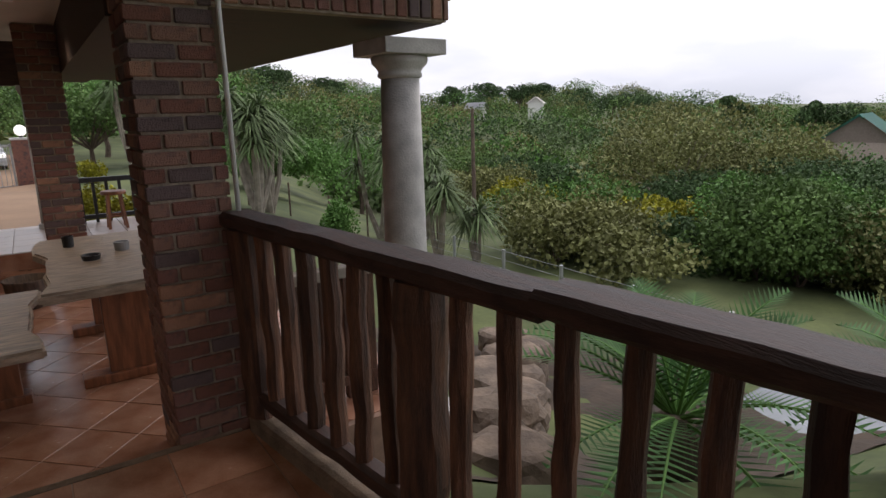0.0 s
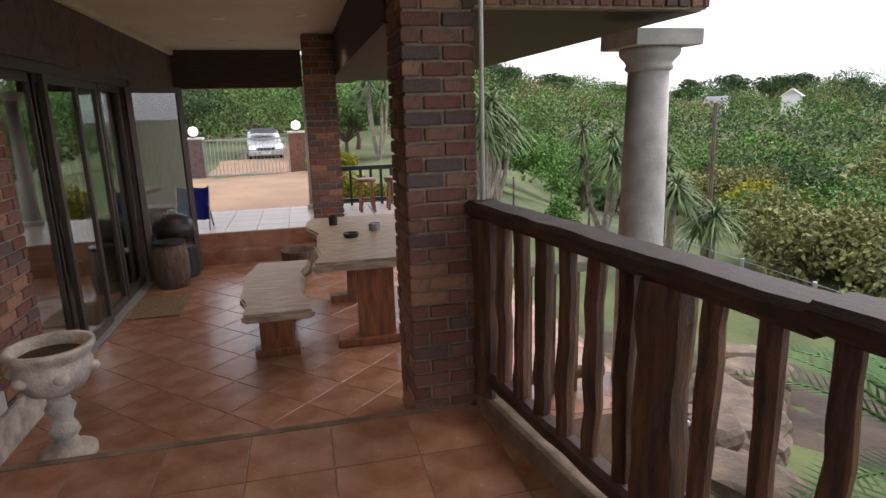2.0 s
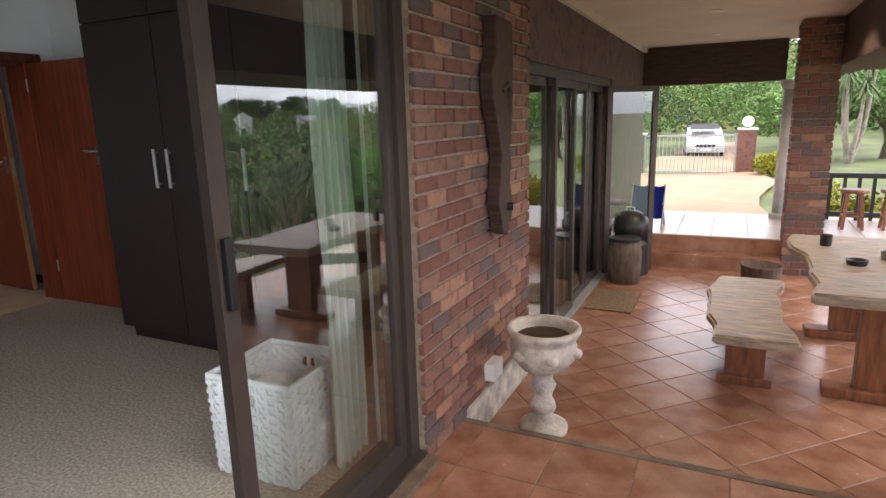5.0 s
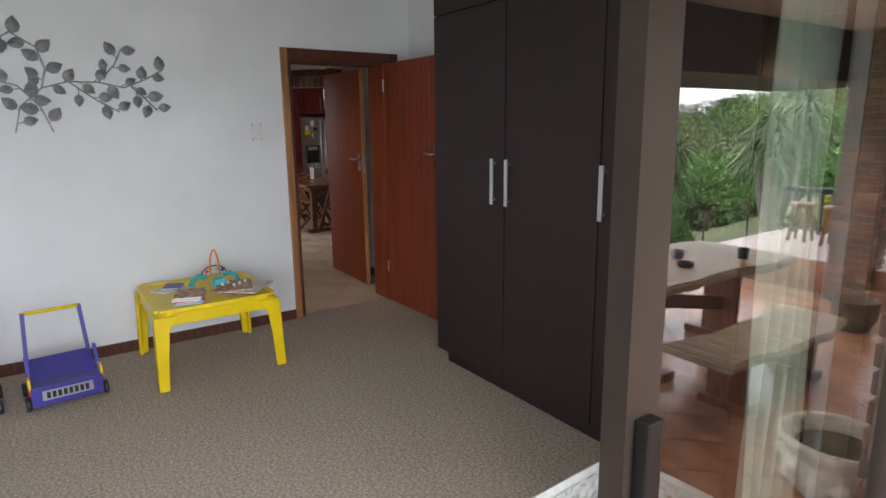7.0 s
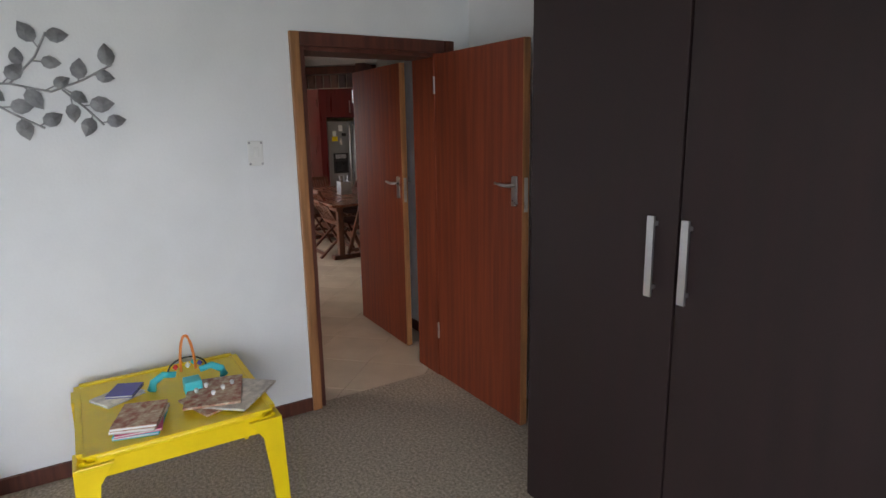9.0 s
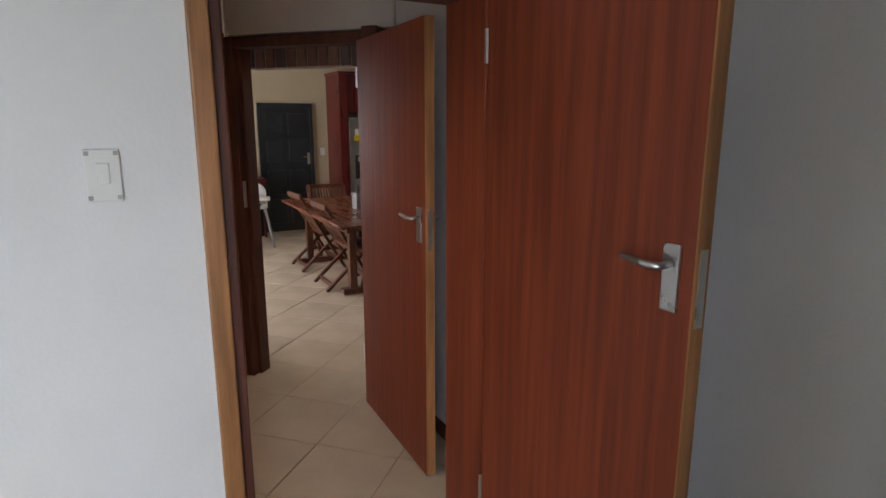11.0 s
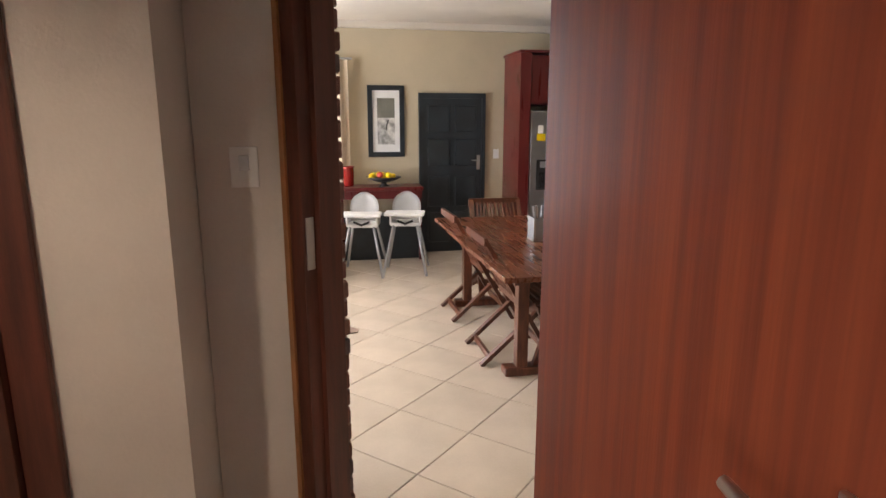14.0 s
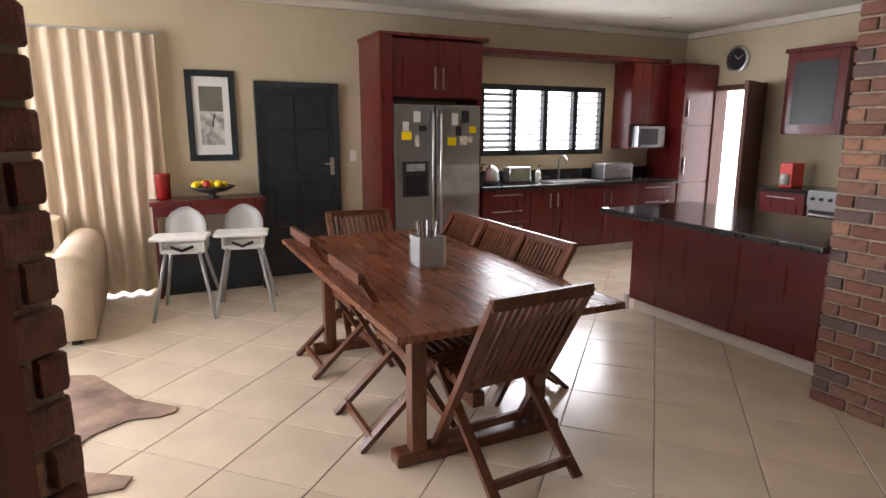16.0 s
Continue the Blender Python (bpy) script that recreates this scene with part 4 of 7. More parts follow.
# yellow plastic table
yt = thing("kids_table", -4.93, 1.93, 0, "bright yellow moulded plastic play table", "table")
bm = prism([(-0.36 + 0.06, -0.35), (0.36 - 0.06, -0.35), (0.36, -0.35 + 0.06), (0.36, 0.35 - 0.06), (0.36 - 0.06, 0.35), (-0.36 + 0.06, 0.35), (-0.36, 0.35 - 0.06), (-0.36, -0.35 + 0.06)], 0.445, 0.47)
part("tabletop", bm, YELLOW, yt, bevel=0.008)
bm = bmesh.new()
for (x0, x1, y0, y1) in ((-0.34, 0.34, -0.345, -0.325), (-0.34, 0.34, 0.325, 0.345), (-0.355, -0.335, -0.33, 0.33), (0.335, 0.355, -0.33, 0.33)):
    add_box(bm, x0, x1, y0, y1, 0.38, 0.446)
part("apron", bm, YELLOW, yt)
bm = bmesh.new()
for (x0, x1, y0, y1) in ((-0.33, 0.33, -0.35, -0.325), (-0.33, 0.33, 0.325, 0.35), (-0.36, -0.335, -0.33, 0.33), (0.335, 0.36, -0.33, 0.33)):
    add_box(bm, x0, x1, y0, y1, 0.468, 0.477)
part("raised_rim", bm, YELLOW, yt)
for sx in (-1, 1):
    for sy in (-1, 1):
        bm = bmesh.new()
        rings = []
        for t, (z, w) in enumerate(((0.0, 0.055), (0.2, 0.065), (0.36, 0.08), (0.44, 0.13))):
            k = 1 - z * 0.06
            cx, cy = sx * 0.385 * k, sy * 0.375 * k
            pts = [(cx, cy), (cx - sx * w, cy), (cx - sx * w, cy - sy * 0.02), (cx - sx * 0.02, cy - sy * 0.02), (cx - sx * 0.02, cy - sy * w), (cx, cy - sy * w)]
            rings.append([bm.verts.new((a, b, z)) for a, b in pts])
        for a, b in zip(rings, rings[1:]):
            for q in range(6):
                bm.faces.new((a[q], a[(q + 1) % 6], b[(q + 1) % 6], b[q]))
        bm.faces.new(rings[0])
        bm.faces.new(rings[-1])
        bmesh.ops.recalc_face_normals(bm, faces=bm.faces[:])
        part("leg", bm, YELLOW, yt, bevel=0.004)


def book(x, y, z, w, d, h, rz, label, cover):
    b = thing("book", x, y, z, label, "book", "books on the play table", rz=rz)
    part("page_block", box(-w / 2, w / 2 - 0.004, -d / 2 + 0.003, d / 2 - 0.003, 0.002, h - 0.002), WHITE_PL, b)
    part("cover", box(-w / 2, w / 2, -d / 2, d / 2, h - 0.0025, h), cover, b)
    part("cover", box(-w / 2, w / 2, -d / 2, d / 2, 0, 0.0022), cover, b)
    return b


z = 0.47
for i, (h, rz, cv, lb) in enumerate(((0.012, 74, TEAL_PL, "thin teal picture book in a pile"), (0.01, 80, PINK_PL, "thin pink picture book in a pile"), (0.012, 68, PAPER, "worn pale picture book in a pile"), (0.014, 72, RED_COVER, "picture book with a red and cream cover"))):
    book(-4.73, 1.80, z, 0.16, 0.21, h, rz, lb, cv)
    z += h
book(-5.05, 1.74, 0.47, 0.13, 0.17, 0.012, 30, "small open board book with grey pages", PAPER)
book(-5.07, 1.77, 0.482, 0.11, 0.13, 0.012, 65, "small purple board book", BLUE_PL)
for i, (dx, dy, rz) in enumerate(((0, 0, 20), (0.03, 0.05, 48), (-0.02, -0.03, 75))):
    pz = thing("wooden_puzzle", -4.80 + dx, 2.12 + dy, 0.47 + i * 0.011, "worn wooden peg puzzle board with red print", "puzzle", "puzzles on the play table", rz=rz)
    part("board", box(-0.11, 0.11, -0.14, 0.14, 0, 0.01), PAPER if i % 2 else RED_COVER, pz, bevel=0.002)
    if i == 2:
        for k in range(5):
            part("peg", lathe([(0.006, 0.01), (0.01, 0.025), (0.004, 0.03)], 10, -0.07 + 0.035 * k, 0.05 * math.sin(k * 2.1)), WHITE_PL, pz)

arch = thing("activity_arch", -5.02, 2.02, 0.47, "teal and orange bead activity toy on the table", "toy")
part("base_block", box(-0.02 + 0.09, 0.06 + 0.09, -0.035, 0.035, 0, 0.07), TEAL_PL, arch, bevel=0.01)
for sy in (-1, 1):
    part("foot", tube([(0, sy * 0.05, 0.06), (0.0, sy * 0.1, 0.07), (0.0, sy * 0.14, 0.045), (0.0, sy * 0.15, 0.01)], [0.014, 0.016, 0.017, 0.02]), TEAL_PL, arch, smooth=True)
part("wire_loop", tube([(0.03, 0.03 * math.cos(a), 0.08 + 0.16 * math.sin(a)) for a in np.linspace(0, math.pi, 14)], 0.006), material("orange_plastic", (0.7, 0.2, 0.03), 0.4, var=0.05, bump=0), arch, smooth=True)
part("wire_loop", tube([(0.0, 0.08 * math.cos(a), 0.07 + 0.06 * math.sin(a)) for a in np.linspace(0, math.pi, 14)], 0.004), BLACK, arch, smooth=True)
for k in range(5):
    part("bead", lathe([(0.004, -0.012), (0.013, 0), (0.004, 0.012)], 12, 0.02, -0.05 + 0.025 * k), (RED_PL, YELLOW, WHITE_PL, TEAL_PL, BLUE_PL)[k], arch).location = (0, 0, 0.1 + 0.01 * (k % 2))


def push_cart(x, y, rz, body_mat, label):
    c = thing("push_along_toy", x, y, 0, label, "toy", "push-along toys by the wall", rz=rz)
    bm = prism([(-0.16, 0.03), (-0.17, 0.2), (0.02, 0.12), (0.15, 0.13), (0.16, 0.03)], -0.165, 0.165)
    bmesh.ops.transform(bm, matrix=Matrix(((1, 0, 0, 0), (0, 0, 1, 0), (0, 1, 0, 0), (0, 0, 0, 1))), verts=bm.verts[:])
    part("body", bm, body_mat, c, bevel=0.008)
    fp = part("front_panel", box(0.158, 0.172, -0.17, 0.17, 0.03, 0.14), body_mat, c, bevel=0.004)
    part("name_label", box(0.172, 0.1745, -0.12, 0.12, 0.06, 0.115), GALV, fp, "grey sticker with dark bars")
    for k in range(8):
        part("label_bar", box(0.1745, 0.1755, -0.1 + k * 0.026, -0.083 + k * 0.026, 0.07, 0.105), BLACK, fp)
    for sy in (-1, 1):
        part("side_arm", bar((-0.15, sy * 0.16, 0.1), (-0.19, sy * 0.14, 0.47), 0.02, 0.035), body_mat, c)
        part("side_arm", bar((0.12, sy * 0.165, 0.1), (0.03, sy * 0.165, 0.28), 0.016, 0.03), body_mat, c)
        part("trim", box(0.1, 0.165, sy * 0.17 - 0.006, sy * 0.17 + 0.006, 0.13, 0.19), YELLOW, c)
        part("trim", box(0.1, 0.165, sy * 0.171 - 0.006, sy * 0.171 + 0.006, 0.1, 0.13), RED_PL, c)
        for wx in (-0.12, 0.12):
            bm = lathe([(0.035, -0.012), (0.04, -0.008), (0.04, 0.008), (0.035, 0.012)], 18)
            bmesh.ops.transform(bm, matrix=pose(wx, sy * 0.185, 0.04, 90), verts=bm.verts[:])
            part("wheel", bm, BLACK, c)
    part("handle_bar", tube([(-0.19, -0.15, 0.465), (-0.19, 0.15, 0.465)], 0.011, 10), YELLOW, c, "yellow handle bar", smooth=True)
    return c


push_cart(-4.86, 1.11, 4, BLUE_PL, "blue plastic push-along cart with yellow handle")
push_cart(-4.9, 0.62, 2, PINK_PL, "pink and teal plastic push-along toy")


def wall_branches():
    art = thing("metal_wall_art", -5.388, 1.2, 1.75, "grey metal branch with leaves on the white wall", "wall art")
    g = random.Random(5)

    def leaf(y, z, ang, s):
        bm = bmesh.new()
        c, q = math.cos(ang), math.sin(ang)
        out = []
        for u, w in ((-0.55, 0), (-0.4, 0.28), (-0.1, 0.4), (0.2, 0.3), (0.55, 0), (0.2, -0.3), (-0.1, -0.4), (-0.4, -0.28)):
            out.append(bm.verts.new((0.012 + 0.006 * abs(w), y + (u * c - w * q) * s, z + (u * q + w * c) * s)))
        mid = bm.verts.new((0.02, y, z))
        for i in range(8):
            bm.faces.new((out[i], out[(i + 1) % 8], mid))
        bmesh.ops.solidify(bm, geom=bm.faces[:], thickness=0.002)
        part("leaf", bm, GREY_METAL, art)

    def stem(pts, side):
        part("stem", tube([(0.01, y, z) for y, z in pts], 0.005, 6), GREY_METAL, art)
        for (a, b) in zip(pts, pts[1:]):
            for k in (0.35, 0.85):
                y, z = a[0] + (b[0] - a[0]) * k, a[1] + (b[1] - a[1]) * k
                side = -side
                ang = math.atan2(b[1] - a[1], b[0] - a[0]) + side * g.uniform(0.7, 1.1)
                L = g.uniform(0.045, 0.075)
                part("twig", tube([(0.01, y, z), (0.011, y + math.cos(ang) * L * 0.5, z + math.sin(ang) * L * 0.5)], 0.003, 5), GREY_METAL, art)
                leaf(y + math.cos(ang) * L, z + math.sin(ang) * L, ang, g.uniform(0.065, 0.095))

    stem([(0.05, -0.27), (-0.0, -0.12), (-0.1, 0.0), (-0.24, 0.04), (-0.42, 0.02), (-0.6, 0.1)], 1)
    stem([(-0.14, -0.27), (-0.1, -0.12), (0.02, -0.01), (0.16, 0.03), (0.32, 0.03), (0.46, 0.0), (0.58, 0.05), (0.7, 0.12)], 1)
    stem([(0.02, -0.01), (0.05, 0.1), (0.02, 0.22), (-0.1, 0.3), (-0.22, 0.22)], -1)
    stem([(0.16, 0.03), (0.3, -0.08), (0.42, -0.15)], 1)
    stem([(0.32, 0.03), (0.42, 0.14), (0.47, 0.24)], -1)
    stem([(0.5, 0.01), (0.58, -0.07), (0.64, -0.14)], 1)
    stem([(-0.24, 0.04), (-0.36, -0.08), (-0.5, -0.14)], -1)


wall_branches()


def wicker_basket():
    b = thing("laundry_basket", -1.9, 2.36, 0, "white woven basket filled with toys", "basket", rz=3)
    bm = bmesh.new()
    n, m = 20, 12
    for k in range(n):
        z = 0.01 + 0.425 * k / n
        w = 0.2 + 0.02 * z
        for q in range(m):
            u0, u1 = -w + 2 * w * q / m, -w + 2 * w * (q + 1) / m
            o = 0.009 if (k + q) % 2 else 0.0
            for sg in (-1, 1):
                if not (0.34 < z < 0.39 and q in (5, 6)):
                    add_box(bm, u0, u1, min(sg * (w - 0.012 + o), sg * (w + o)), max(sg * (w - 0.012 + o), sg * (w + o)), z, z + 0.017)
                add_box(bm, min(sg * (w - 0.012 + o), sg * (w + o)), max(sg * (w - 0.012 + o), sg * (w + o)), u0, u1, z, z + 0.017)
    part("weave", bm, WICKER, b)
    bm = bmesh.new()
    for k in range(9):
        u = -0.19 + 0.0475 * k
        for s in (-1, 1):
            add_bar(bm, (u, s * 0.2, 0.01), (u, s * 0.21, 0.44), 0.014)
            add_bar(bm, (s * 0.2, u, 0.01), (s * 0.21, u, 0.44), 0.014)
    part("stake_frame", bm, WICKER, b)
    part("bottom", box(-0.18, 0.18, -0.18, 0.18, 0, 0.02), WICKER, b)
    part("rim", tube([(-0.205, -0.205, 0.445), (0.205, -0.205, 0.445), (0.205, 0.205, 0.445), (-0.205, 0.205, 0.445), (-0.205, -0.205, 0.445)], 0.014), WICKER, b)
    for i, (x, y, s, m) in enumerate(((0.05, -0.1, 0.11, material("green_toy", (0.05, 0.35, 0.12), 0.5, bump=0)), (-0.08, 0.05, 0.1, PAPER), (0.09, 0.08, 0.09, GREY_METAL), (-0.05, -0.09, 0.1, WHITE_PL))):
        t = thing("soft_toy", -1.9 + x, 2.36 + y, 0.02, "rounded toy lying in the white basket", "toy")
        bm = bmesh.new()
        bmesh.ops.create_icosphere(bm, subdivisions=2, radius=s, matrix=Matrix.Translation((0, 0, 0.28)) @ Matrix.Diagonal((1, 0.8, 0.7, 1)))
        add_box(bm, -s * 0.5, s * 0.5, -s * 0.5, s * 0.5, 0, 0.25)
        part("body", bm, m, t, smooth=True)


wicker_basket()


def curtain(name, x, y0, y1, z0, z1, mat, label, folds, amp=0.035):
    c = thing(name, x, y0, z0, label, "curtain")
    bm = bmesh.new()
    n = folds * 8
    rows = []
    for j in range(9):
        z = (z1 - z0) * j / 8
        rows.append([bm.verts.new((amp * math.sin(2 * math.pi * folds * i / n + 0.25 * math.sin(j * 0.8)) * (0.75 + 0.25 * (8 - j) / 8) + 0.008 * math.sin(i * 0.9 + j), (y1 - y0) * i / n, z)) for i in range(n + 1)])
    for a, b in zip(rows, rows[1:]):
        for i in range(n):
            bm.faces.new((a[i], a[i + 1], b[i + 1], b[i]))
    part("fabric", bm, mat, c, smooth=True)
    part("rail", tube([(0, -0.05, z1 - z0 + 0.01), (0, y1 - y0 + 0.05, z1 - z0 + 0.01)], 0.012), GALV, c)
    return c


curtain("curtain", XW - 0.3, 2.36, 2.6, 0.01, 2.15, CURTAIN_B, "pale blue-green striped curtain drawn to the side", 5, 0.03)

# ---- hall ----
door_leaf("door_hall", -6.77, 3.663, -1.8, 0.83, 1.98, "open mahogany hall door with chrome lever", DOOR_RED, FRAME_PALE, 1.18)
door_leaf("door_side_room", -7.16, 2.4, -90, 0.74, 1.97, "closed mahogany door to a side room", DOOR_RED, FRAME_RED)
sr = thing("door_frame_side_room", -7.19, 2.405, 0, "dark mahogany frame of the closed hall door", "door frame", kind="structure")
part("architrave", box(0.0, 0.03, 0.062, 0.15, 0, 2.06), FRAME_RED, sr, bevel=0.006)
part("jamb", box(0.0, 0.055, 0.0, 0.061, 0, 2.0), FRAME_RED, sr, bevel=0.004)
part("head", box(0.0, 0.055, -0.74, 0.061, 2.001, 2.06), FRAME_RED, sr, bevel=0.004)
hf = thing("door_frame_hall", 0, 0, 0, "dark mahogany door frame set obliquely", "door frame", kind="structure")
part("jamb", oblique(box(-0.055, 0.0, -0.012, 0.1, 0, 2.06)), FRAME_RED, hf, bevel=0.004)
part("stop", oblique(box(0.0, 0.02, 0.04, 0.13, 0, 2.04)), FRAME_RED, hf)
part("jamb", oblique(box(DW, DW + 0.055, -0.012, 0.055, 0, 2.06)), FRAME_RED, hf, bevel=0.004)
part("hinge_post", oblique(box(0.868, DW + 0.02, -0.15, -0.0125, 0, 2.06)), FRAME_RED, hf, bevel=0.004)
part("head", oblique(box(0.0, DW, -0.01, 0.1, 2.0, 2.06)), FRAME_RED, hf, bevel=0.004)
part("strike_plate", oblique(box(-0.001, 0.0035, 0.0, 0.03, 1.08, 1.24)), CHROME, hf, "chrome strike plate")
part("architrave", oblique(box(-0.075, -0.055, -0.02, 0.005, 0, 2.08)), FRAME_PALE, hf, "worn pale architrave")
hs = thing("light_switch", -7.53, 2.99, 1.39, "white hall light switch on the wall", "light switch")
part("plate", box(0, 0.009, -0.04, 0.04, -0.06, 0.06), WHITE_PL, hs, bevel=0.003)
part("rocker", box(0.009, 0.014, -0.015, 0.015, -0.01, 0.035), CHROME, hs, bevel=0.002)

# ---- dining room and kitchen things ----


def framed_door():
    d = thing("door_dark", -12.65, 4.3, 0, "black painted six-panel kitchen door, closed", "door", kind="structure")
    part("leaf", box(0.005, 0.04, 0.04, 0.75, 0.0, 1.8), BLACK_DOOR, d)
    fr = bmesh.new()
    add_box(fr, 0.0, 0.06, 0, 0.042, 0, 1.86)
    add_box(fr, 0.0, 0.06, 0.748, 0.79, 0, 1.86)
    add_box(fr, 0.0, 0.06, 0.042, 0.748, 1.8, 1.86)
    part("frame", fr, BLACK_DOOR, d)
    for (z0, z1) in ((1.42, 1.72), (1.03, 1.34), (0.55, 0.9), (0.12, 0.48)):
        for (y0, y1) in ((0.11, 0.36), (0.43, 0.68)):
            p = part("panel", box(0.04, 0.052, y0, y1, z0, z1), BLACK_DOOR, d, bevel=0.01)
            bm = bmesh.new()
            for b in ((y0 - 0.014, y0 - 0.002, z0 - 0.014, z1 + 0.014), (y1 + 0.002, y1 + 0.014, z0 - 0.014, z1 + 0.014)):
                add_box(bm, 0.039, 0.047, *b)
            for b in ((z0 - 0.014, z0 - 0.002), (z1 + 0.002, z1 + 0.014)):
                add_box(bm, 0.039, 0.047, y0 - 0.002, y1 + 0.002, *b)
            part("moulding", bm, BLACK_DOOR, p)
    part("lock_plate", box(0.04, 0.05, 0.69, 0.73, 0.98, 1.15), CHROME, d)
    part("lever_handle", tube([(0.045, 0.71, 1.09), (0.085, 0.71, 1.09), (0.09, 0.62, 1.09)], 0.009), CHROME, d)


framed_door()
ks = thing("light_switch", -12.65, 5.24, 1.16, "white kitchen light switch plate", "light switch")
part("plate", box(0, 0.008, -0.035, 0.035, -0.055, 0.055), WHITE_PL, ks, bevel=0.003)

pic = thing("framed_picture", -12.65, 3.925, 1.54, "black framed grey landscape print with white mount", "picture")
fr = bmesh.new()
for b in ((-0.21, -0.155, -0.4, 0.4), (0.155, 0.21, -0.4, 0.4), (-0.155, 0.155, -0.4, -0.345), (-0.155, 0.155, 0.345, 0.4)):
    add_box(fr, 0.0, 0.03, *b)
part("frame", fr, BLACK_DOOR, pic)
part("mount", box(0.0, 0.012, -0.155, 0.155, -0.345, 0.345), WHITE_PL, pic, "white card mount")
part("print", box(0.012, 0.0135, -0.1, 0.1, 0.04, 0.26), material("grey_sky_print", (0.16, 0.16, 0.13), 0.6, scale=3, var=0.3, bump=0), pic, "grey sky print")
part("print", box(0.012, 0.0135, -0.1, 0.1, -0.26, 0.038), material("pale_ground_print", (0.45, 0.45, 0.42), 0.6, scale=16, var=0.5, bump=0), pic, "pale ground print")
part("print_tree", tube([(0.014, 0.0, -0.1), (0.014, 0.01, -0.03), (0.014, 0.03, 0.02)], 0.006), BLACK, pic)

con = thing("console_table", -12.4, 3.82, 0, "dark mahogany console table against the wall", "console table")
part("tabletop", box(-0.2, 0.2, -0.47, 0.47, 0.79, 0.83), CHERRY, con, bevel=0.008)
part("body", box(-0.18, 0.1, -0.44, 0.44, 0.0, 0.5), BLACK_DOOR, con, "dark closed lower body", 0.006)
part("apron", box(-0.19, 0.18, -0.45, 0.45, 0.7, 0.79), CHERRY, con)
for y in (-0.44, 0.42):
    for x in (-0.19, 0.16):
        part("leg", box(x, x + 0.03, y - 0.01, y + 0.02, 0, 0.7), CHERRY, con)
vase = thing("vase", -12.4, 3.47, 0.83, "red glass vase on the console", "vase")
part("body", lathe([(0.05, 0), (0.06, 0.02), (0.062, 0.2), (0.068, 0.22), (0.058, 0.22), (0.05, 0.03)], 24), material("red_glass", (0.25, 0.012, 0.01), 0.15, var=0.2, bump=0), vase, smooth=True)
bowl = thing("fruit_bowl", -12.36, 3.86, 0.83, "dark pedestal bowl heaped with fruit", "fruit bowl")
part("bowl", lathe([(0.06, 0), (0.03, 0.02), (0.03, 0.04), (0.12, 0.06), (0.2, 0.1), (0.19, 0.105), (0.1, 0.075), (0.001, 0.07)], 28), BLACK, bowl, smooth=True)
for i in range(11):
    a = i * 2.4
    r = 0.03 + 0.011 * i
    m = (YELLOW, material("orange_fruit" + str(i), ((0.65, 0.25, 0.02), (0.5, 0.45, 0.05), (0.5, 0.05, 0.03))[i % 3], 0.45, bump=0.05))[i % 2]
    f = thing("fruit", -12.36 + r * math.cos(a), 3.86 + r * math.sin(a) * 1.1, 0.915 + 0.012 * (i % 3), "ripe fruit lying in the bowl", "fruit", "fruit in the bowl")
    bm = bmesh.new()
    bmesh.ops.create_icosphere(bm, subdivisions=2, radius=0.036, matrix=Matrix.Translation((0, 0, 0.02)))
    part("flesh", bm, m, f, smooth=True)


def high_chair(x, y, rz):
    h = thing("high_chair", x, y, 0, "white plastic high chair with steel legs", "high chair", "high chairs by the console", rz=rz)
    bm = bmesh.new()
    rows = []
    for j in range(9):
        t = j / 8
        w = 0.15 * (1 if t < 0.5 else math.sqrt(max(0.0, 1 - ((t - 0.5) / 0.52) ** 2)))
        rows.append([bm.verts.new((-0.13 - 0.05 * t + 0.05 * (2 * i / 8 - 1) ** 2, (2 * i / 8 - 1) * w, 0.52 + 0.3 * t)) for i in range(9)])
    for a, b in zip(rows, rows[1:]):
        for i in range(8):
            bm.faces.new((a[i], a[i + 1], b[i + 1], b[i]))
    bmesh.ops.solidify(bm, geom=bm.faces[:], thickness=0.015)
    part("backrest", bm, WHITE_PL, h, smooth=True)
    part("seat", box(-0.14, 0.12, -0.15, 0.15, 0.49, 0.53), WHITE_PL, h, bevel=0.015)
    part("seat_side", box(-0.14, 0.12, 0.14, 0.16, 0.5, 0.62), WHITE_PL, h, bevel=0.008)
    part("seat_side", box(-0.14, 0.12, -0.16, -0.14, 0.5, 0.62), WHITE_PL, h, bevel=0.008)
    part("tray", box(0.02, 0.26, -0.2, 0.2, 0.615, 0.645), WHITE_PL, h, bevel=0.012)
    part("strap", tube([(0.12, -0.08, 0.55), (0.14, 0, 0.52), (0.12, 0.08, 0.55)], 0.012), BLACK, h)
    for sx, sy in ((-1, -1), (-1, 1), (1, -1), (1, 1)):
        part("leg", tube([(sx * 0.11, sy * 0.12, 0.5), (sx * 0.24, sy * 0.22, 0.0)], 0.014), GALV, h, "thin steel leg", smooth=True)
    return h


high_chair(-11.72, 3.58, -12)
high_chair(-11.72, 4.02, -12)

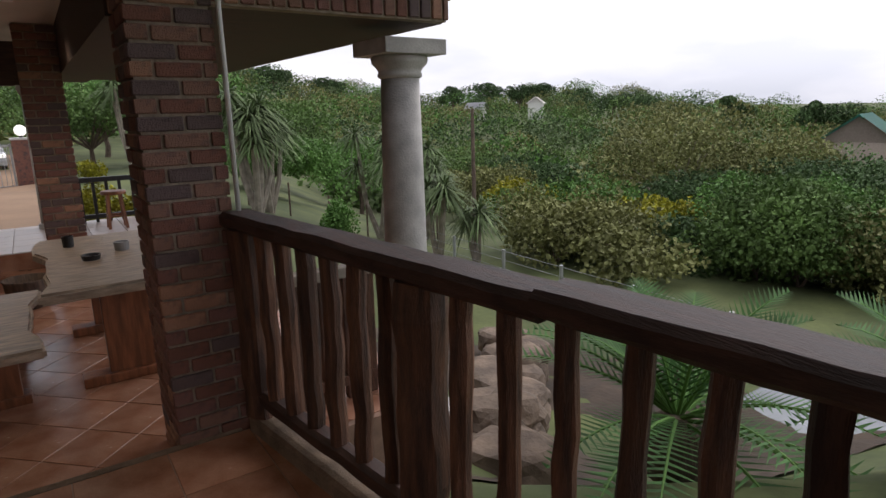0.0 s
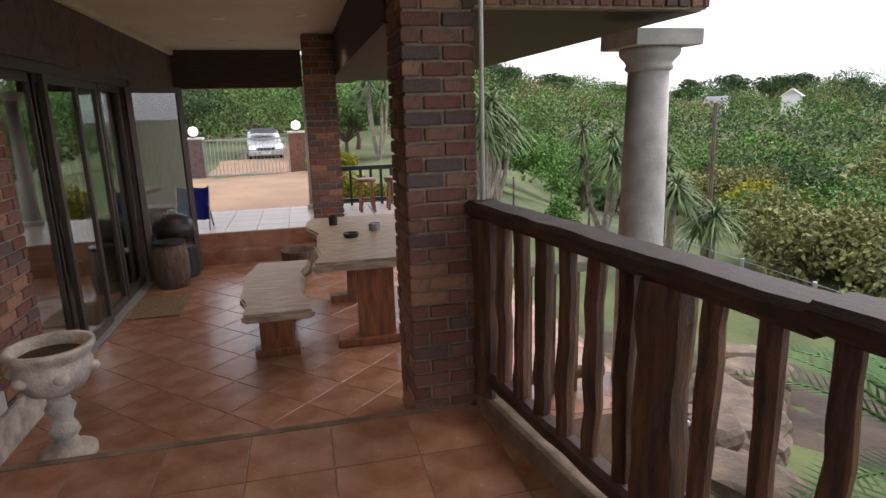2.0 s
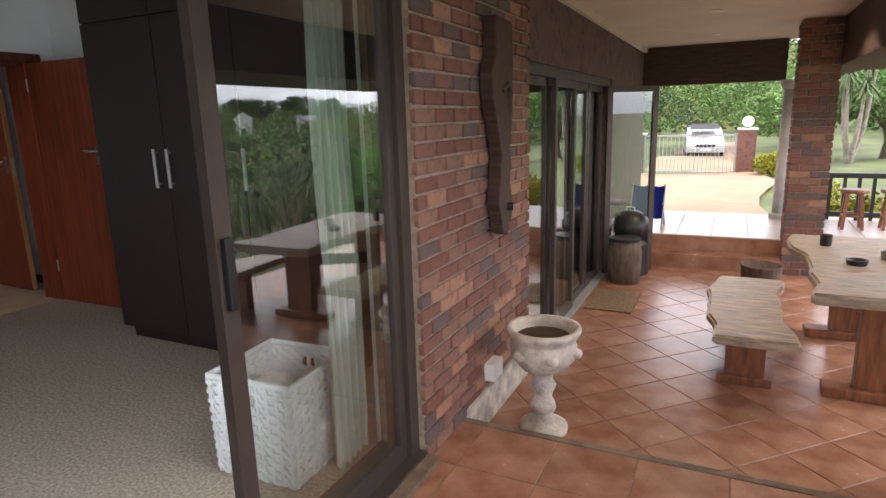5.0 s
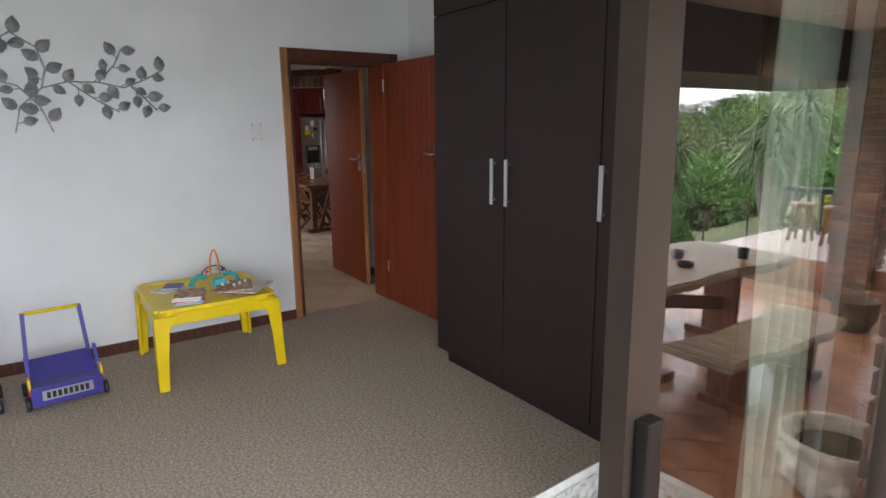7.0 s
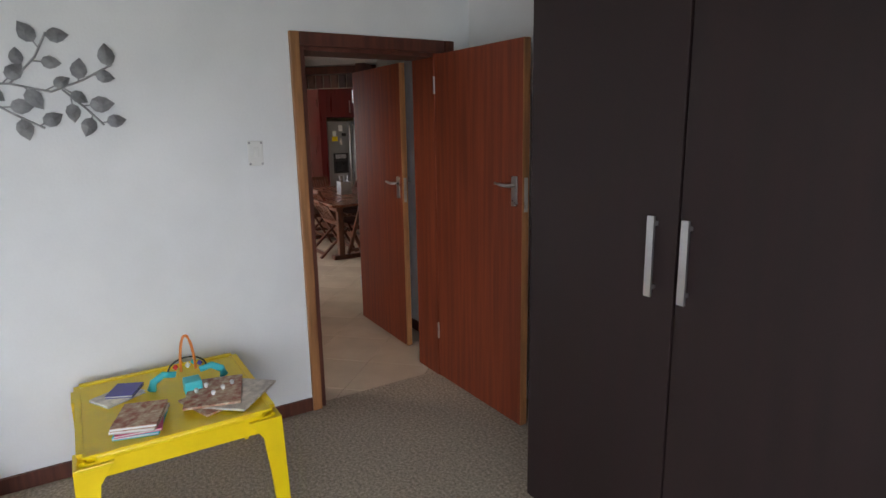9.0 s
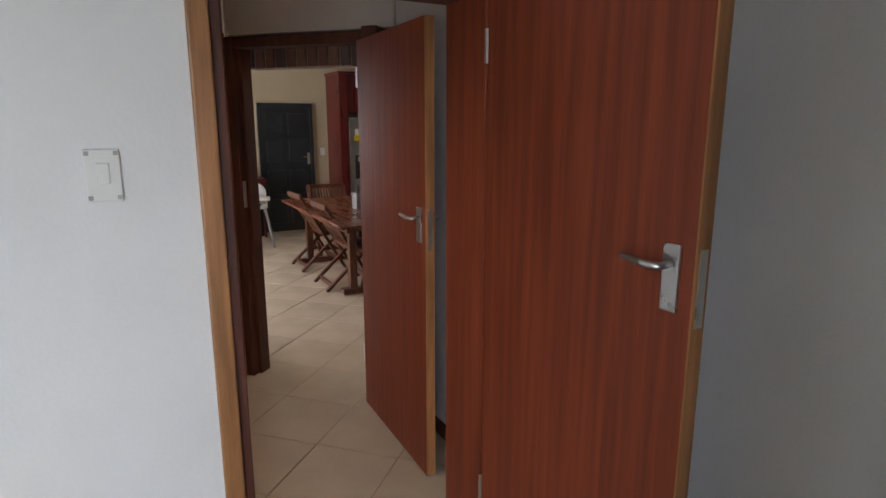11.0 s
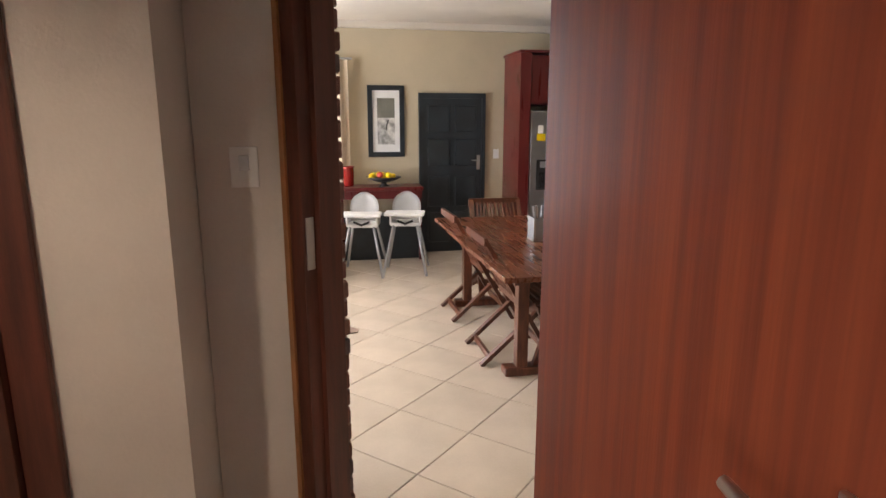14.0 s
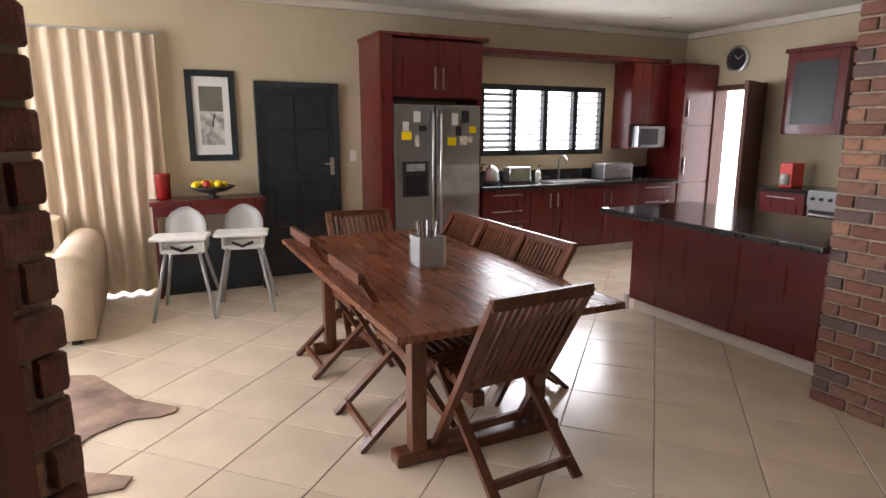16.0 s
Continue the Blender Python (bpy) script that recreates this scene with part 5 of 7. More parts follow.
# tall cabinet round the fridge
fc = thing("fridge_cabinet", -12.65, 5.33, 0, "dark cherry cabinet surround above the fridge", "cabinet")
part("side_panel", box(0.0, 0.6, 0.0, 0.12, 0, 2.26), CHERRY, fc)
part("side_panel", box(0.0, 0.52, 1.08, 1.1, 0, 2.26), CHERRY, fc)
part("top_box", box(0.0, 0.55, 0.122, 1.078, 1.72, 2.25), CHERRY, fc)
part("cornice", box(0.0, 0.63, -0.02, 1.12, 2.26, 2.29), CHERRY, fc, bevel=0.006)
for y0, y1, hy in ((0.13, 0.6, 0.56), (0.605, 1.075, 0.645)):
    d = part("door", box(0.55, 0.575, y0, y1, 1.73, 2.24), CHERRY, fc, bevel=0.004)
    part("handle", box(0.575, 0.595, hy - 0.006, hy + 0.006, 1.8, 2.0), CHROME, d)
fg = thing("fridge", -12.62, 5.47, 0, "double door steel fridge with water dispenser and magnets", "fridge")
part("body", box(0.0, 0.48, 0.0, 0.92, 0.03, 1.66), STEEL, fg)
for y0, y1 in ((0.0, 0.42), (0.435, 0.92)):
    part("door", box(0.482, 0.54, y0, y1, 0.06, 1.655), STEEL, fg, bevel=0.012)
for y in (0.385, 0.47):
    part("handle", tube([(0.54, y, 0.3), (0.585, y, 0.33), (0.585, y, 1.57), (0.54, y, 1.6)], 0.013), CHROME, fg, smooth=True)
disp = part("dispenser", box(0.541, 0.549, 0.08, 0.35, 0.78, 1.12), BLACK, fg, "black water dispenser", 0.004)
part("dispenser_panel", box(0.549, 0.553, 0.12, 0.31, 1.03, 1.1), GREY_METAL, disp)
part("dispenser_recess", box(0.5485, 0.552, 0.11, 0.32, 0.8, 0.98), GRANITE, disp)
part("lower_panel", box(0.5402, 0.5425, 0.437, 0.918, 0.78, 1.08), GALV, fg, "darker panel on the door")
g_ = random.Random(3)
for i in range(12):
    y, z = (g_.uniform(0.05, 0.34) if i < 5 else g_.uniform(0.5, 0.85)), g_.uniform(1.3, 1.58)
    w, hh = g_.uniform(0.02, 0.05), g_.uniform(0.02, 0.06)
    mg = thing("fridge_magnet", -12.078, 5.47 + y, z, "small paper note or magnet on the fridge door", "magnet", "notes on the fridge")
    part("note", box(-0.0015, 0.002, -w, w, -hh, hh), (WHITE_PL, PAPER, YELLOW, BLACK)[i % 4], mg)


def base_unit(x, y, w, drawers, label, rz=90, h=0.8):
    """A base cabinet: local x along its front, local -y to the room."""
    c = thing("base_cabinet", x, y, 0, label, "cabinet", "kitchen base cabinets", rz=rz)
    part("body", box(0.002, w - 0.002, 0.02, 0.52, 0.1, h), CHERRY, c)
    part("plinth", box(0.002, w - 0.002, 0.07, 0.5, 0, 0.1), HALL_WALL, c, "pale plinth")
    if drawers:
        hs = [h * 0.1 + 0.02 + i * (h - 0.1) / drawers for i in range(drawers + 1)]
        for a, b in zip(hs, hs[1:]):
            d = part("drawer", box(0.004, w - 0.004, 0, 0.018, a + 0.002, b - 0.002), CHERRY, c, bevel=0.003)
            part("handle", box(w * 0.2, w * 0.8, -0.025, -0.013, b - 0.06, b - 0.048), CHROME, d)
    else:
        n = 2 if w > 0.5 else 1
        for i in range(n):
            d = part("door", box(i * w / n + 0.003, (i + 1) * w / n - 0.003, 0, 0.018, 0.105, h - 0.003), CHERRY, c, bevel=0.003)
            hx = (i + 1) * w / n - 0.05 if i == 0 else i * w / n + 0.05
            part("handle", box(hx - 0.006, hx + 0.006, -0.025, -0.013, h - 0.22, h - 0.06), CHROME, d)
    return c


yy = 6.45
for w, n in ((0.6, 4), (0.6, 0), (0.9, 0), (0.63, 4)):
    base_unit(-12.12, yy, w, n, "dark cherry base cabinet with steel handles")
    yy += w
wt = thing("worktop", -12.65, 6.44, 0.8, "polished black granite worktop with splashback", "worktop")
part("slab", box(0.0, 0.57, 0, 2.74, 0.002, 0.04), GRANITE, wt, bevel=0.006)
part("splashback", box(0.0, 0.02, 0.02, 2.74, 0.04, 0.16), GRANITE, wt)
sink = thing("kitchen_sink", -12.38, 7.75, 0.84, "steel sink with a curved mixer tap", "sink")
part("basin_rim", box(-0.17, 0.17, -0.35, 0.35, 0.0, 0.008), CHROME, sink, bevel=0.003)
part("tap", tube([(-0.2, 0, 0.0), (-0.2, 0, 0.22), (-0.17, 0, 0.27), (-0.1, 0, 0.28), (-0.06, 0, 0.25), (-0.05, 0, 0.2)], 0.012), CHROME, sink, smooth=True)
ket = thing("kettle", -12.4, 6.72, 0.84, "steel kettle on the worktop", "kettle")
part("body", lathe([(0.085, 0), (0.09, 0.05), (0.075, 0.15), (0.04, 0.19), (0.01, 0.2)], 22), CHROME, ket, smooth=True)
part("handle", tube([(0, -0.08, 0.12), (0, -0.13, 0.16), (0, -0.11, 0.22), (0, -0.02, 0.22)], 0.01), BLACK, ket)
part("base", lathe([(0.095, -0.0), (0.095, 0.015)], 20), BLACK, ket)
tst = thing("toaster", -12.4, 7.05, 0.84, "steel and black toaster on the worktop", "toaster")
part("body", box(-0.08, 0.08, -0.14, 0.14, 0.012, 0.18), CHROME, tst, bevel=0.025)
part("base", box(-0.085, 0.085, -0.145, 0.145, 0.0, 0.02), BLACK, tst)
soap = thing("soap_bottle", -12.5, 7.4, 0.84, "white soap pump bottle by the sink", "bottle")
part("body", lathe([(0.03, 0), (0.032, 0.1), (0.012, 0.13), (0.012, 0.15)], 16), WHITE_PL, soap)
part("pump", tube([(0, 0, 0.15), (0, 0, 0.18), (0.03, 0, 0.18)], 0.006), BLACK, soap)

# louvred window over the sink
win = thing("window_kitchen", -12.7, 6.7, 1.13, "dark framed louvre shutter window over the sink", "window", kind="structure")
bm = bmesh.new()
for y in (0.0, 0.42, 0.85, 1.28, 1.69):
    add_box(bm, -0.02, 0.05, y, y + 0.06, 0.0, 0.79)
add_box(bm, -0.02, 0.05, 0.06, 1.69, 0, 0.06)
add_box(bm, -0.02, 0.05, 0.06, 1.69, 0.73, 0.79)
part("shutter_frame", bm, BLACK_DOOR, win)
for k in range(4):
    y0 = (0.06, 0.48, 0.91, 1.34)[k]
    for j in range(9):
        z = 0.085 + j * 0.073
        part("slat", box(-0.03, 0.03, y0 + 0.002, y0 + 0.358, -0.004, 0.004, pose(0.015, 0, z + 0.01, 0, (30, 12, 12, 18)[k], 0)), (BLACK_DOOR if k == 0 else GALV), win)
# Glowing panels in place of daylight; the lounge one is added out of view.
for n_, a, b, c_, d_, e, f_ in (("window_light", -12.95, -12.93, 6.5, 8.7, 0.9, 2.1), ("curtain_window_light", -12.95, -12.93, 0.4, 3.4, 0.0, 2.3), ("lounge_window_light", -11.6, -8.0, -0.3, -0.28, 0.0, 2.3), ("scullery_light", -12.9, -10.6, 10.3, 10.32, 0, 2.1)):
    tagged(finish(box(a, b, c_, d_, e, f_), n_, BRIGHT), "glowing panel standing in for overcast daylight outside", "backdrop", kind="structure")

uc = thing("wall_cabinet", -12.65, 8.58, 1.48, "dark cherry wall cabinet beside the window", "cabinet")
part("body", box(0, 0.3, 0, 0.6, 0, 0.72), CHERRY, uc)
for y in (0.002, 0.302):
    part("door", box(0.3, 0.32, y, y + 0.296, 0.003, 0.717), CHERRY, uc, bevel=0.004)
part("shelf", box(0, 0.32, 0.0, 0.6, -0.285, -0.265), CHERRY, uc)
part("side_panel", box(0, 0.3, 0.0, 0.02, -0.264, -0.001), CHERRY, uc)
pel = thing("pelmet_shelf", -12.65, 6.45, 2.17, "dark cherry pelmet above the window", "pelmet")
part("board", box(0.0, 0.32, 0, 2.72, 0.035, 0.085), CHERRY, pel, bevel=0.004)
tall = thing("tall_cabinet", -12.65, 9.19, 0, "tall dark cherry corner unit with steel handles", "cabinet")
part("body", box(0, 0.52, 0, 0.55, 0, 2.2), CHERRY, tall)
for z0, z1 in ((0.1, 0.78), (0.79, 1.47), (1.48, 2.19)):
    d = part("door", box(0.52, 0.54, 0.004, 0.546, z0, z1), CHERRY, tall, bevel=0.004)
    part("handle", box(0.54, 0.56, 0.06, 0.072, z0 + 0.1, z0 + 0.3), CHROME, d)
bb = thing("bread_bin", -12.4, 8.4, 0.84, "grey steel bread bin on the worktop", "bread bin")
part("body", box(-0.14, 0.1, -0.2, 0.24, 0.0, 0.19), STEEL, bb, bevel=0.02)
part("knob", box(0.1, 0.115, -0.02, 0.06, 0.12, 0.135), CHROME, bb)
mw = thing("microwave", -12.6, 8.63, 1.216, "steel microwave oven on the cabinet shelf", "microwave")
part("body", box(0, 0.36, 0, 0.43, 0, 0.25), STEEL, mw, bevel=0.006)
part("door_glass", box(0.36, 0.366, 0.03, 0.31, 0.03, 0.22), BLACK, mw)
part("control_panel", box(0.36, 0.364, 0.33, 0.42, 0.02, 0.23), GALV, mw)

# side door, clock and stove wall
sd_ = thing("door_scullery", -11.45, 9.72, 0.005, "dark mahogany scullery door standing open", "door", kind="structure", rz=-68)
part("leaf", box(0, 0.68, -0.02, 0.02, 0, 1.93), FRAME_RED, sd_)
part("lever_handle", tube([(0.62, -0.02, 1.1), (0.62, -0.06, 1.1), (0.52, -0.06, 1.1)], 0.009), CHROME, sd_)
sf = thing("door_frame_scullery", -12.15, 9.7, 0, "mahogany frame of the scullery doorway", "door frame", kind="structure")
for b in ((-0.0, 0.06, 0, 1.95), (0.64, 0.7, 0, 1.95)):
    part("jamb", box(b[0], b[1], 0.0, 0.2, b[2], b[3]), FRAME_RED, sf)
part("head", box(0.06, 0.64, 0.0, 0.2, 1.89, 1.95), FRAME_RED, sf)
clk = thing("wall_clock", -11.85, 9.74, 2.24, "round dark wall clock with steel rim", "clock")
for nm, pr, mt in (("rim", [(0.15, 0), (0.15, 0.03), (0.125, 0.035), (0.12, 0.01)], CHROME), ("dial", [(0.124, 0.002), (0.124, 0.012)], BLACK)):
    bm = lathe(pr, 28)
    bmesh.ops.transform(bm, matrix=pose(0, 0, 0, 90), verts=bm.verts[:])
    part(nm, bm, mt, clk)
for a, L in ((0.6, 0.09), (2.3, 0.07)):
    part("clock_hand", bar((0, -0.016, 0), (L * math.cos(a), -0.016, L * math.sin(a)), 0.008, 0.003), WHITE_PL, clk)
gc = thing("wall_cabinet", -11.0, 9.42, 1.38, "dark cherry wall cabinet with glazed door", "cabinet")
part("body", box(0, 0.62, 0.02, 0.32, 0, 0.82), CHERRY, gc)
part("cornice", box(-0.02, 2.2, -0.02, 0.32, 0.82, 0.86), CHERRY, gc)
gd = part("door", box(0.003, 0.617, 0.0, 0.019, 0.003, 0.817), CHERRY, gc, bevel=0.003)
part("door_glass", box(0.09, 0.53, -0.003, 0.0, 0.1, 0.72), BLACK, gd, "dark glazing")
base_unit(-11.0, 9.2, 0.5, 3, "dark cherry drawer unit beside the stove", 0)
wt2 = thing("worktop", -11.02, 9.18, 0.8, "black granite worktop beside the stove", "worktop")
part("slab", box(0, 0.54, 0, 0.56, 0.002, 0.04), GRANITE, wt2)
stv = thing("stove", -10.46, 9.17, 0, "steel freestanding stove with a green display", "stove")
part("body", box(0, 0.6, 0.02, 0.55, 0.02, 0.85), STEEL, stv, bevel=0.005)
part("control_panel", box(0.0, 0.6, 0.0, 0.02, 0.7, 0.84), STEEL, stv)
part("display", box(0.42, 0.52, -0.004, 0.0, 0.755, 0.785), glow_material("green_display", (0.2, 0.9, 0.1), 2.0), stv, "glowing green display")
part("oven_door", box(0.03, 0.57, 0.0, 0.02, 0.14, 0.66), BLACK, stv)
part("oven_handle", tube([(0.06, 0.0, 0.62), (0.06, -0.04, 0.62), (0.54, -0.04, 0.62), (0.54, 0, 0.62)], 0.01), CHROME, stv)
for k in range(4):
    bm = lathe([(0.018, 0), (0.015, 0.025)], 14)
    bmesh.ops.transform(bm, matrix=pose(0.06 + 0.085 * k, 0, 0.77, 90), verts=bm.verts[:])
    part("knob", bm, BLACK, stv)
cm = thing("coffee_machine", -10.8, 9.4, 0.84, "small red and white coffee machine", "coffee machine")
part("body", box(-0.07, 0.07, -0.1, 0.1, 0.0, 0.25), RED_PL, cm, bevel=0.015)
part("jug", lathe([(0.05, 0.03), (0.055, 0.1), (0.04, 0.14)], 18, 0, -0.1), GALV, cm)

# island with granite top
isl = thing("kitchen_island", -10.3, 6.82, 0, "dark cherry island with cream plinth", "kitchen island")
part("body", box(0.0, 1.68, 0.0, 0.6, 0.09, 0.8), CHERRY, isl)
part("plinth", box(0.02, 1.68, 0.02, 0.58, 0, 0.09), HALL_WALL, isl, "cream plinth")
part("back_panel", box(0.0, 1.68, -0.018, 0.0, 0.092, 0.798), CHERRY, isl, bevel=0.002)
it = thing("island_worktop", -10.32, 6.46, 0.8, "polished black granite island worktop", "worktop")
part("slab", box(0, 1.72, 0, 1.0, 0.002, 0.042), GRANITE, it, bevel=0.012)
il = thing("caster", -10.3, 6.81, 0.1, "small chrome caster at the island corner", "caster")
part("body", box(-0.02, 0.02, -0.05, -0.019, -0.1, 0.03), CHROME, il, bevel=0.006)

# sofa edge, hide, curtain
curtain("curtain", -12.5, 2.45, 3.5, 0.02, 2.2, CURTAIN_C, "long cream curtain drawn beside the window", 8, 0.05)
sofa = thing("sofa", -11.58, 2.6, 0, "cream upholstered sofa with rounded arm", "sofa")
bm = bmesh.new()
rings = []
for x in (-0.85, -0.8, -0.2, 0.36, 0.4):
    k = 0.9 if x in (-0.85, 0.4) else 1.0
    rings.append([bm.verts.new((x, 0.14 * k * math.cos(a) + 0.25, 0.5 + 0.13 * k * math.sin(a))) for a in np.linspace(0, math.pi, 9)] + [bm.verts.new((x, 0.25 - 0.12, 0.05)), bm.verts.new((x, 0.25 + 0.12, 0.05))])
for a, b in zip(rings, rings[1:]):
    for q in range(11):
        bm.faces.new((a[q], a[(q + 1) % 11], b[(q + 1) % 11], b[q]))
bm.faces.new(rings[0])
bm.faces.new(rings[-1])
bmesh.ops.recalc_face_normals(bm, faces=bm.faces[:])
part("armrest", bm, SOFA_MAT, sofa, smooth=True)
part("seat_base", box(-0.8, 0.3, -1.6, 0.12, 0.06, 0.38), SOFA_MAT, sofa, bevel=0.04)
part("backrest", box(-0.85, -0.55, -1.6, 0.12, 0.38, 0.75), SOFA_MAT, sofa, bevel=0.06)
part("cushion", box(-0.5, 0.3, -1.5, 0.1, 0.385, 0.5), SOFA_MAT, sofa, bevel=0.05)
for x, y in ((-0.75, 0.25), (0.3, 0.25), (-0.75, -1.5), (0.3, -1.5)):
    part("foot", box(x - 0.03, x + 0.03, y - 0.03, y + 0.03, 0, 0.06), BLACK, sofa)
hide = thing("hide_rug", -10.0, 2.6, 0.004, "brown and white animal hide rug on the tiles", "rug")
hp = [(-0.6, 0.4), (-0.4, 0.5), (-0.15, 0.62), (0.05, 0.82), (0.11, 0.81), (0.13, 0.73), (0.1, 0.6), (0.2, 0.44), (0.38, 0.35), (0.52, 0.42), (0.66, 0.63), (0.74, 0.6), (0.72, 0.42), (0.66, 0.2), (0.72, -0.2), (0.85, -0.5), (0.7, -0.62), (0.45, -0.5), (0.1, -0.6), (-0.4, -0.55), (-0.75, -0.7), (-0.85, -0.55), (-0.66, -0.3), (-0.72, 0.1)]
part("skin", prism(hp, 0, 0.006), HIDE, hide)

# dining table
dt = thing("dining_table", -9.69, 4.67, 0, "oiled teak dining table with slatted top", "dining table")
for i in range(3):
    x0 = -1.06 + 0.708 * i
    fr = bmesh.new()
    for b in ((x0, x0 + 0.704, -0.525, -0.43), (x0, x0 + 0.704, 0.43, 0.525), (x0, x0 + 0.1, -0.43, 0.43), (x0 + 0.604, x0 + 0.704, -0.43, 0.43)):
        add_box(fr, *b, 0.675, 0.705)
    sec = part("top_section", fr, TEAK_TOP, dt, bevel=0.003)
    for k in range(13):
        y = -0.43 + 0.0661 * k
        part("slat", box(x0 + 0.101, x0 + 0.603, y + 0.002, y + 0.0645, 0.677, 0.7035), TEAK_TOP, sec)
part("apron", box(-0.85, 0.85, -0.4, -0.375, 0.6, 0.675), TEAK, dt)
part("apron", box(-0.85, 0.85, 0.375, 0.4, 0.6, 0.675), TEAK, dt)
for x in (-0.72, 0.72):
    for y in (-0.31, 0.31):
        part("leg", box(x - 0.035, x + 0.035, y - 0.035, y + 0.035, 0.05, 0.675), TEAK, dt, bevel=0.005)
    part("foot", box(x - 0.05, x + 0.05, -0.42, 0.42, 0.0, 0.055), TEAK, dt, bevel=0.012)
part("stretcher", box(-0.72, 0.72, -0.03, 0.03, 0.18, 0.25), TEAK, dt)


def folding_chair(label):
    """Front towards local +y, origin on the floor under the seat."""
    c = thing("dining_chair", -9.1, 4.3, 0, label, "chair", "teak chairs round the dining table")
    for s in (-0.225, 0.225):
        part("back_leg", bar((s, 0.22, 0.0), (s, -0.25, 0.82), 0.028, 0.042, up=(1, 0, 0)), TEAK, c)
        part("front_leg", bar((s * 0.9, -0.26, 0.0), (s * 0.9, 0.2, 0.42), 0.025, 0.042, up=(1, 0, 0)), TEAK, c)
    part("top_rail", bar((-0.24, -0.247, 0.81), (0.24, -0.247, 0.81), 0.024, 0.05), TEAK, c)
    part("lower_rail", bar((-0.21, -0.016, 0.41), (0.21, -0.016, 0.41), 0.024, 0.05), TEAK, c)
    for k in range(11):
        x = -0.175 + 0.035 * k
        part("back_slat", bar((x, -0.018, 0.41), (x, -0.24, 0.795), 0.012, 0.022, up=(1, 0, 0)), TEAK, c)
    part("seat_rail", box(-0.2, -0.175, -0.03, 0.35, 0.375, 0.405), TEAK, c)
    part("seat_rail", box(0.175, 0.2, -0.03, 0.35, 0.375, 0.405), TEAK, c)
    for k in range(8):
        part("seat_slat", box(-0.2, 0.2, -0.03 + 0.048 * k, 0.005 + 0.048 * k, 0.405, 0.42), TEAK, c)
    part("stretcher", bar((-0.21, -0.2, 0.05), (0.21, -0.2, 0.05), 0.02, 0.04), TEAK, c)
    part("stretcher", bar((-0.21, 0.16, 0.1), (0.21, 0.16, 0.1), 0.02, 0.04), TEAK, c)
    return c


ch = folding_chair("folding teak chair with slatted back at the table")
ch.matrix_basis = pose(-9.33, 4.41, 0, 0, 0, 0)
for x, y, rz in ((-10.22, 4.41, 1), (-9.49, 5.15, 180), (-9.96, 5.15, 179), (-10.42, 5.14, 181), (-10.77, 4.76, -90)):
    copy_thing(ch, pose(x, y, 0, 0, 0, rz))
tagged(copy_thing(ch, pose(-8.79, 4.69, 0, 0, 0, 94)), "folding teak chair pulled out at the table end")

lant = thing("cutlery_caddy", -9.63, 4.71, 0.705, "silver metal caddy holding cutlery on the table", "caddy")
fr = bmesh.new()
for s, t in ((-1, -1), (-1, 1), (1, -1), (1, 1)):
    add_box(fr, s * 0.07 - 0.006, s * 0.07 + 0.006, t * 0.07 - 0.006, t * 0.07 + 0.006, 0, 0.17)
add_box(fr, -0.076, 0.076, -0.076, 0.076, 0, 0.012)
part("frame", fr, CHROME, lant)
for b in ((-0.066, 0.066, -0.072, -0.07), (-0.066, 0.066, 0.07, 0.072), (-0.072, -0.07, -0.066, 0.066), (0.07, 0.072, -0.066, 0.066)):
    part("panel", box(*b, 0.012, 0.165), GALV, lant)
for k in range(7):
    a = k * 0.9
    part("utensil", tube([(0.03 * math.cos(a), 0.03 * math.sin(a), 0.02), (0.055 * math.cos(a), 0.055 * math.sin(a), 0.24)], 0.006), (BARK, STEEL)[k % 2], lant)

for x, y in ((-11.9, 8.6), (-11.0, 7.2), (-9.6, 7.9), (-9.4, 5.0), (-10.8, 3.2), (-9.2, 2.2)):
    downlight(x, y, 2.619, 1.1)
# Unseen hall downlight, added at this spot to brighten the hall walls.
downlight(-6.1, 2.35, 2.599, 4.0)

# ---- garden and distance ----


def tree(name, x, y, h, spread, kind, label, seed, lobes=9, leaves=2600, leaf=0.16, bark=BARK, trunk_r=None, base=0.35, sink=0.15):
    g = random.Random(seed)
    t = thing(name, x, y, gz(x, y) - sink, label, "tree" if name != "shrub" else "shrub")
    tr = trunk_r or h * 0.028
    fork = h * base
    bm = bmesh.new()
    add_tube(bm, [(0, 0, 0), (0.03 * h * g.uniform(-1, 1), 0.03 * h * g.uniform(-1, 1), fork * 0.6), (0, 0, fork)], [tr * 1.3, tr, tr * 0.85], 8)
    bl = []
    for i in range(lobes):
        a = i * 2.4 + g.uniform(-0.4, 0.4)
        rr = spread * 0.5 * math.sqrt((i + 0.4) / lobes) * 0.85
        z = fork + (h - fork) * (0.25 + 0.55 * g.random() + 0.2 * (1 - i / lobes))
        s = spread * g.uniform(0.16, 0.27)
        c = (rr * math.cos(a), rr * math.sin(a), min(z, h - s * 0.5))
        bl.append((*c, s, s, s * g.uniform(0.55, 0.85)))
        mid = (c[0] * 0.45, c[1] * 0.45, fork + (c[2] - fork) * 0.55)
        add_tube(bm, [(0, 0, fork * 0.92), mid, (c[0] * 0.95, c[1] * 0.95, c[2])], [tr * 0.55, tr * 0.32, tr * 0.1], 5)
    part("trunk", bm, bark, t)
    mesh_ob("crown", leaf_mesh("crown", bl, leaves, leaf, LEAF[kind], seed), t)
    return t


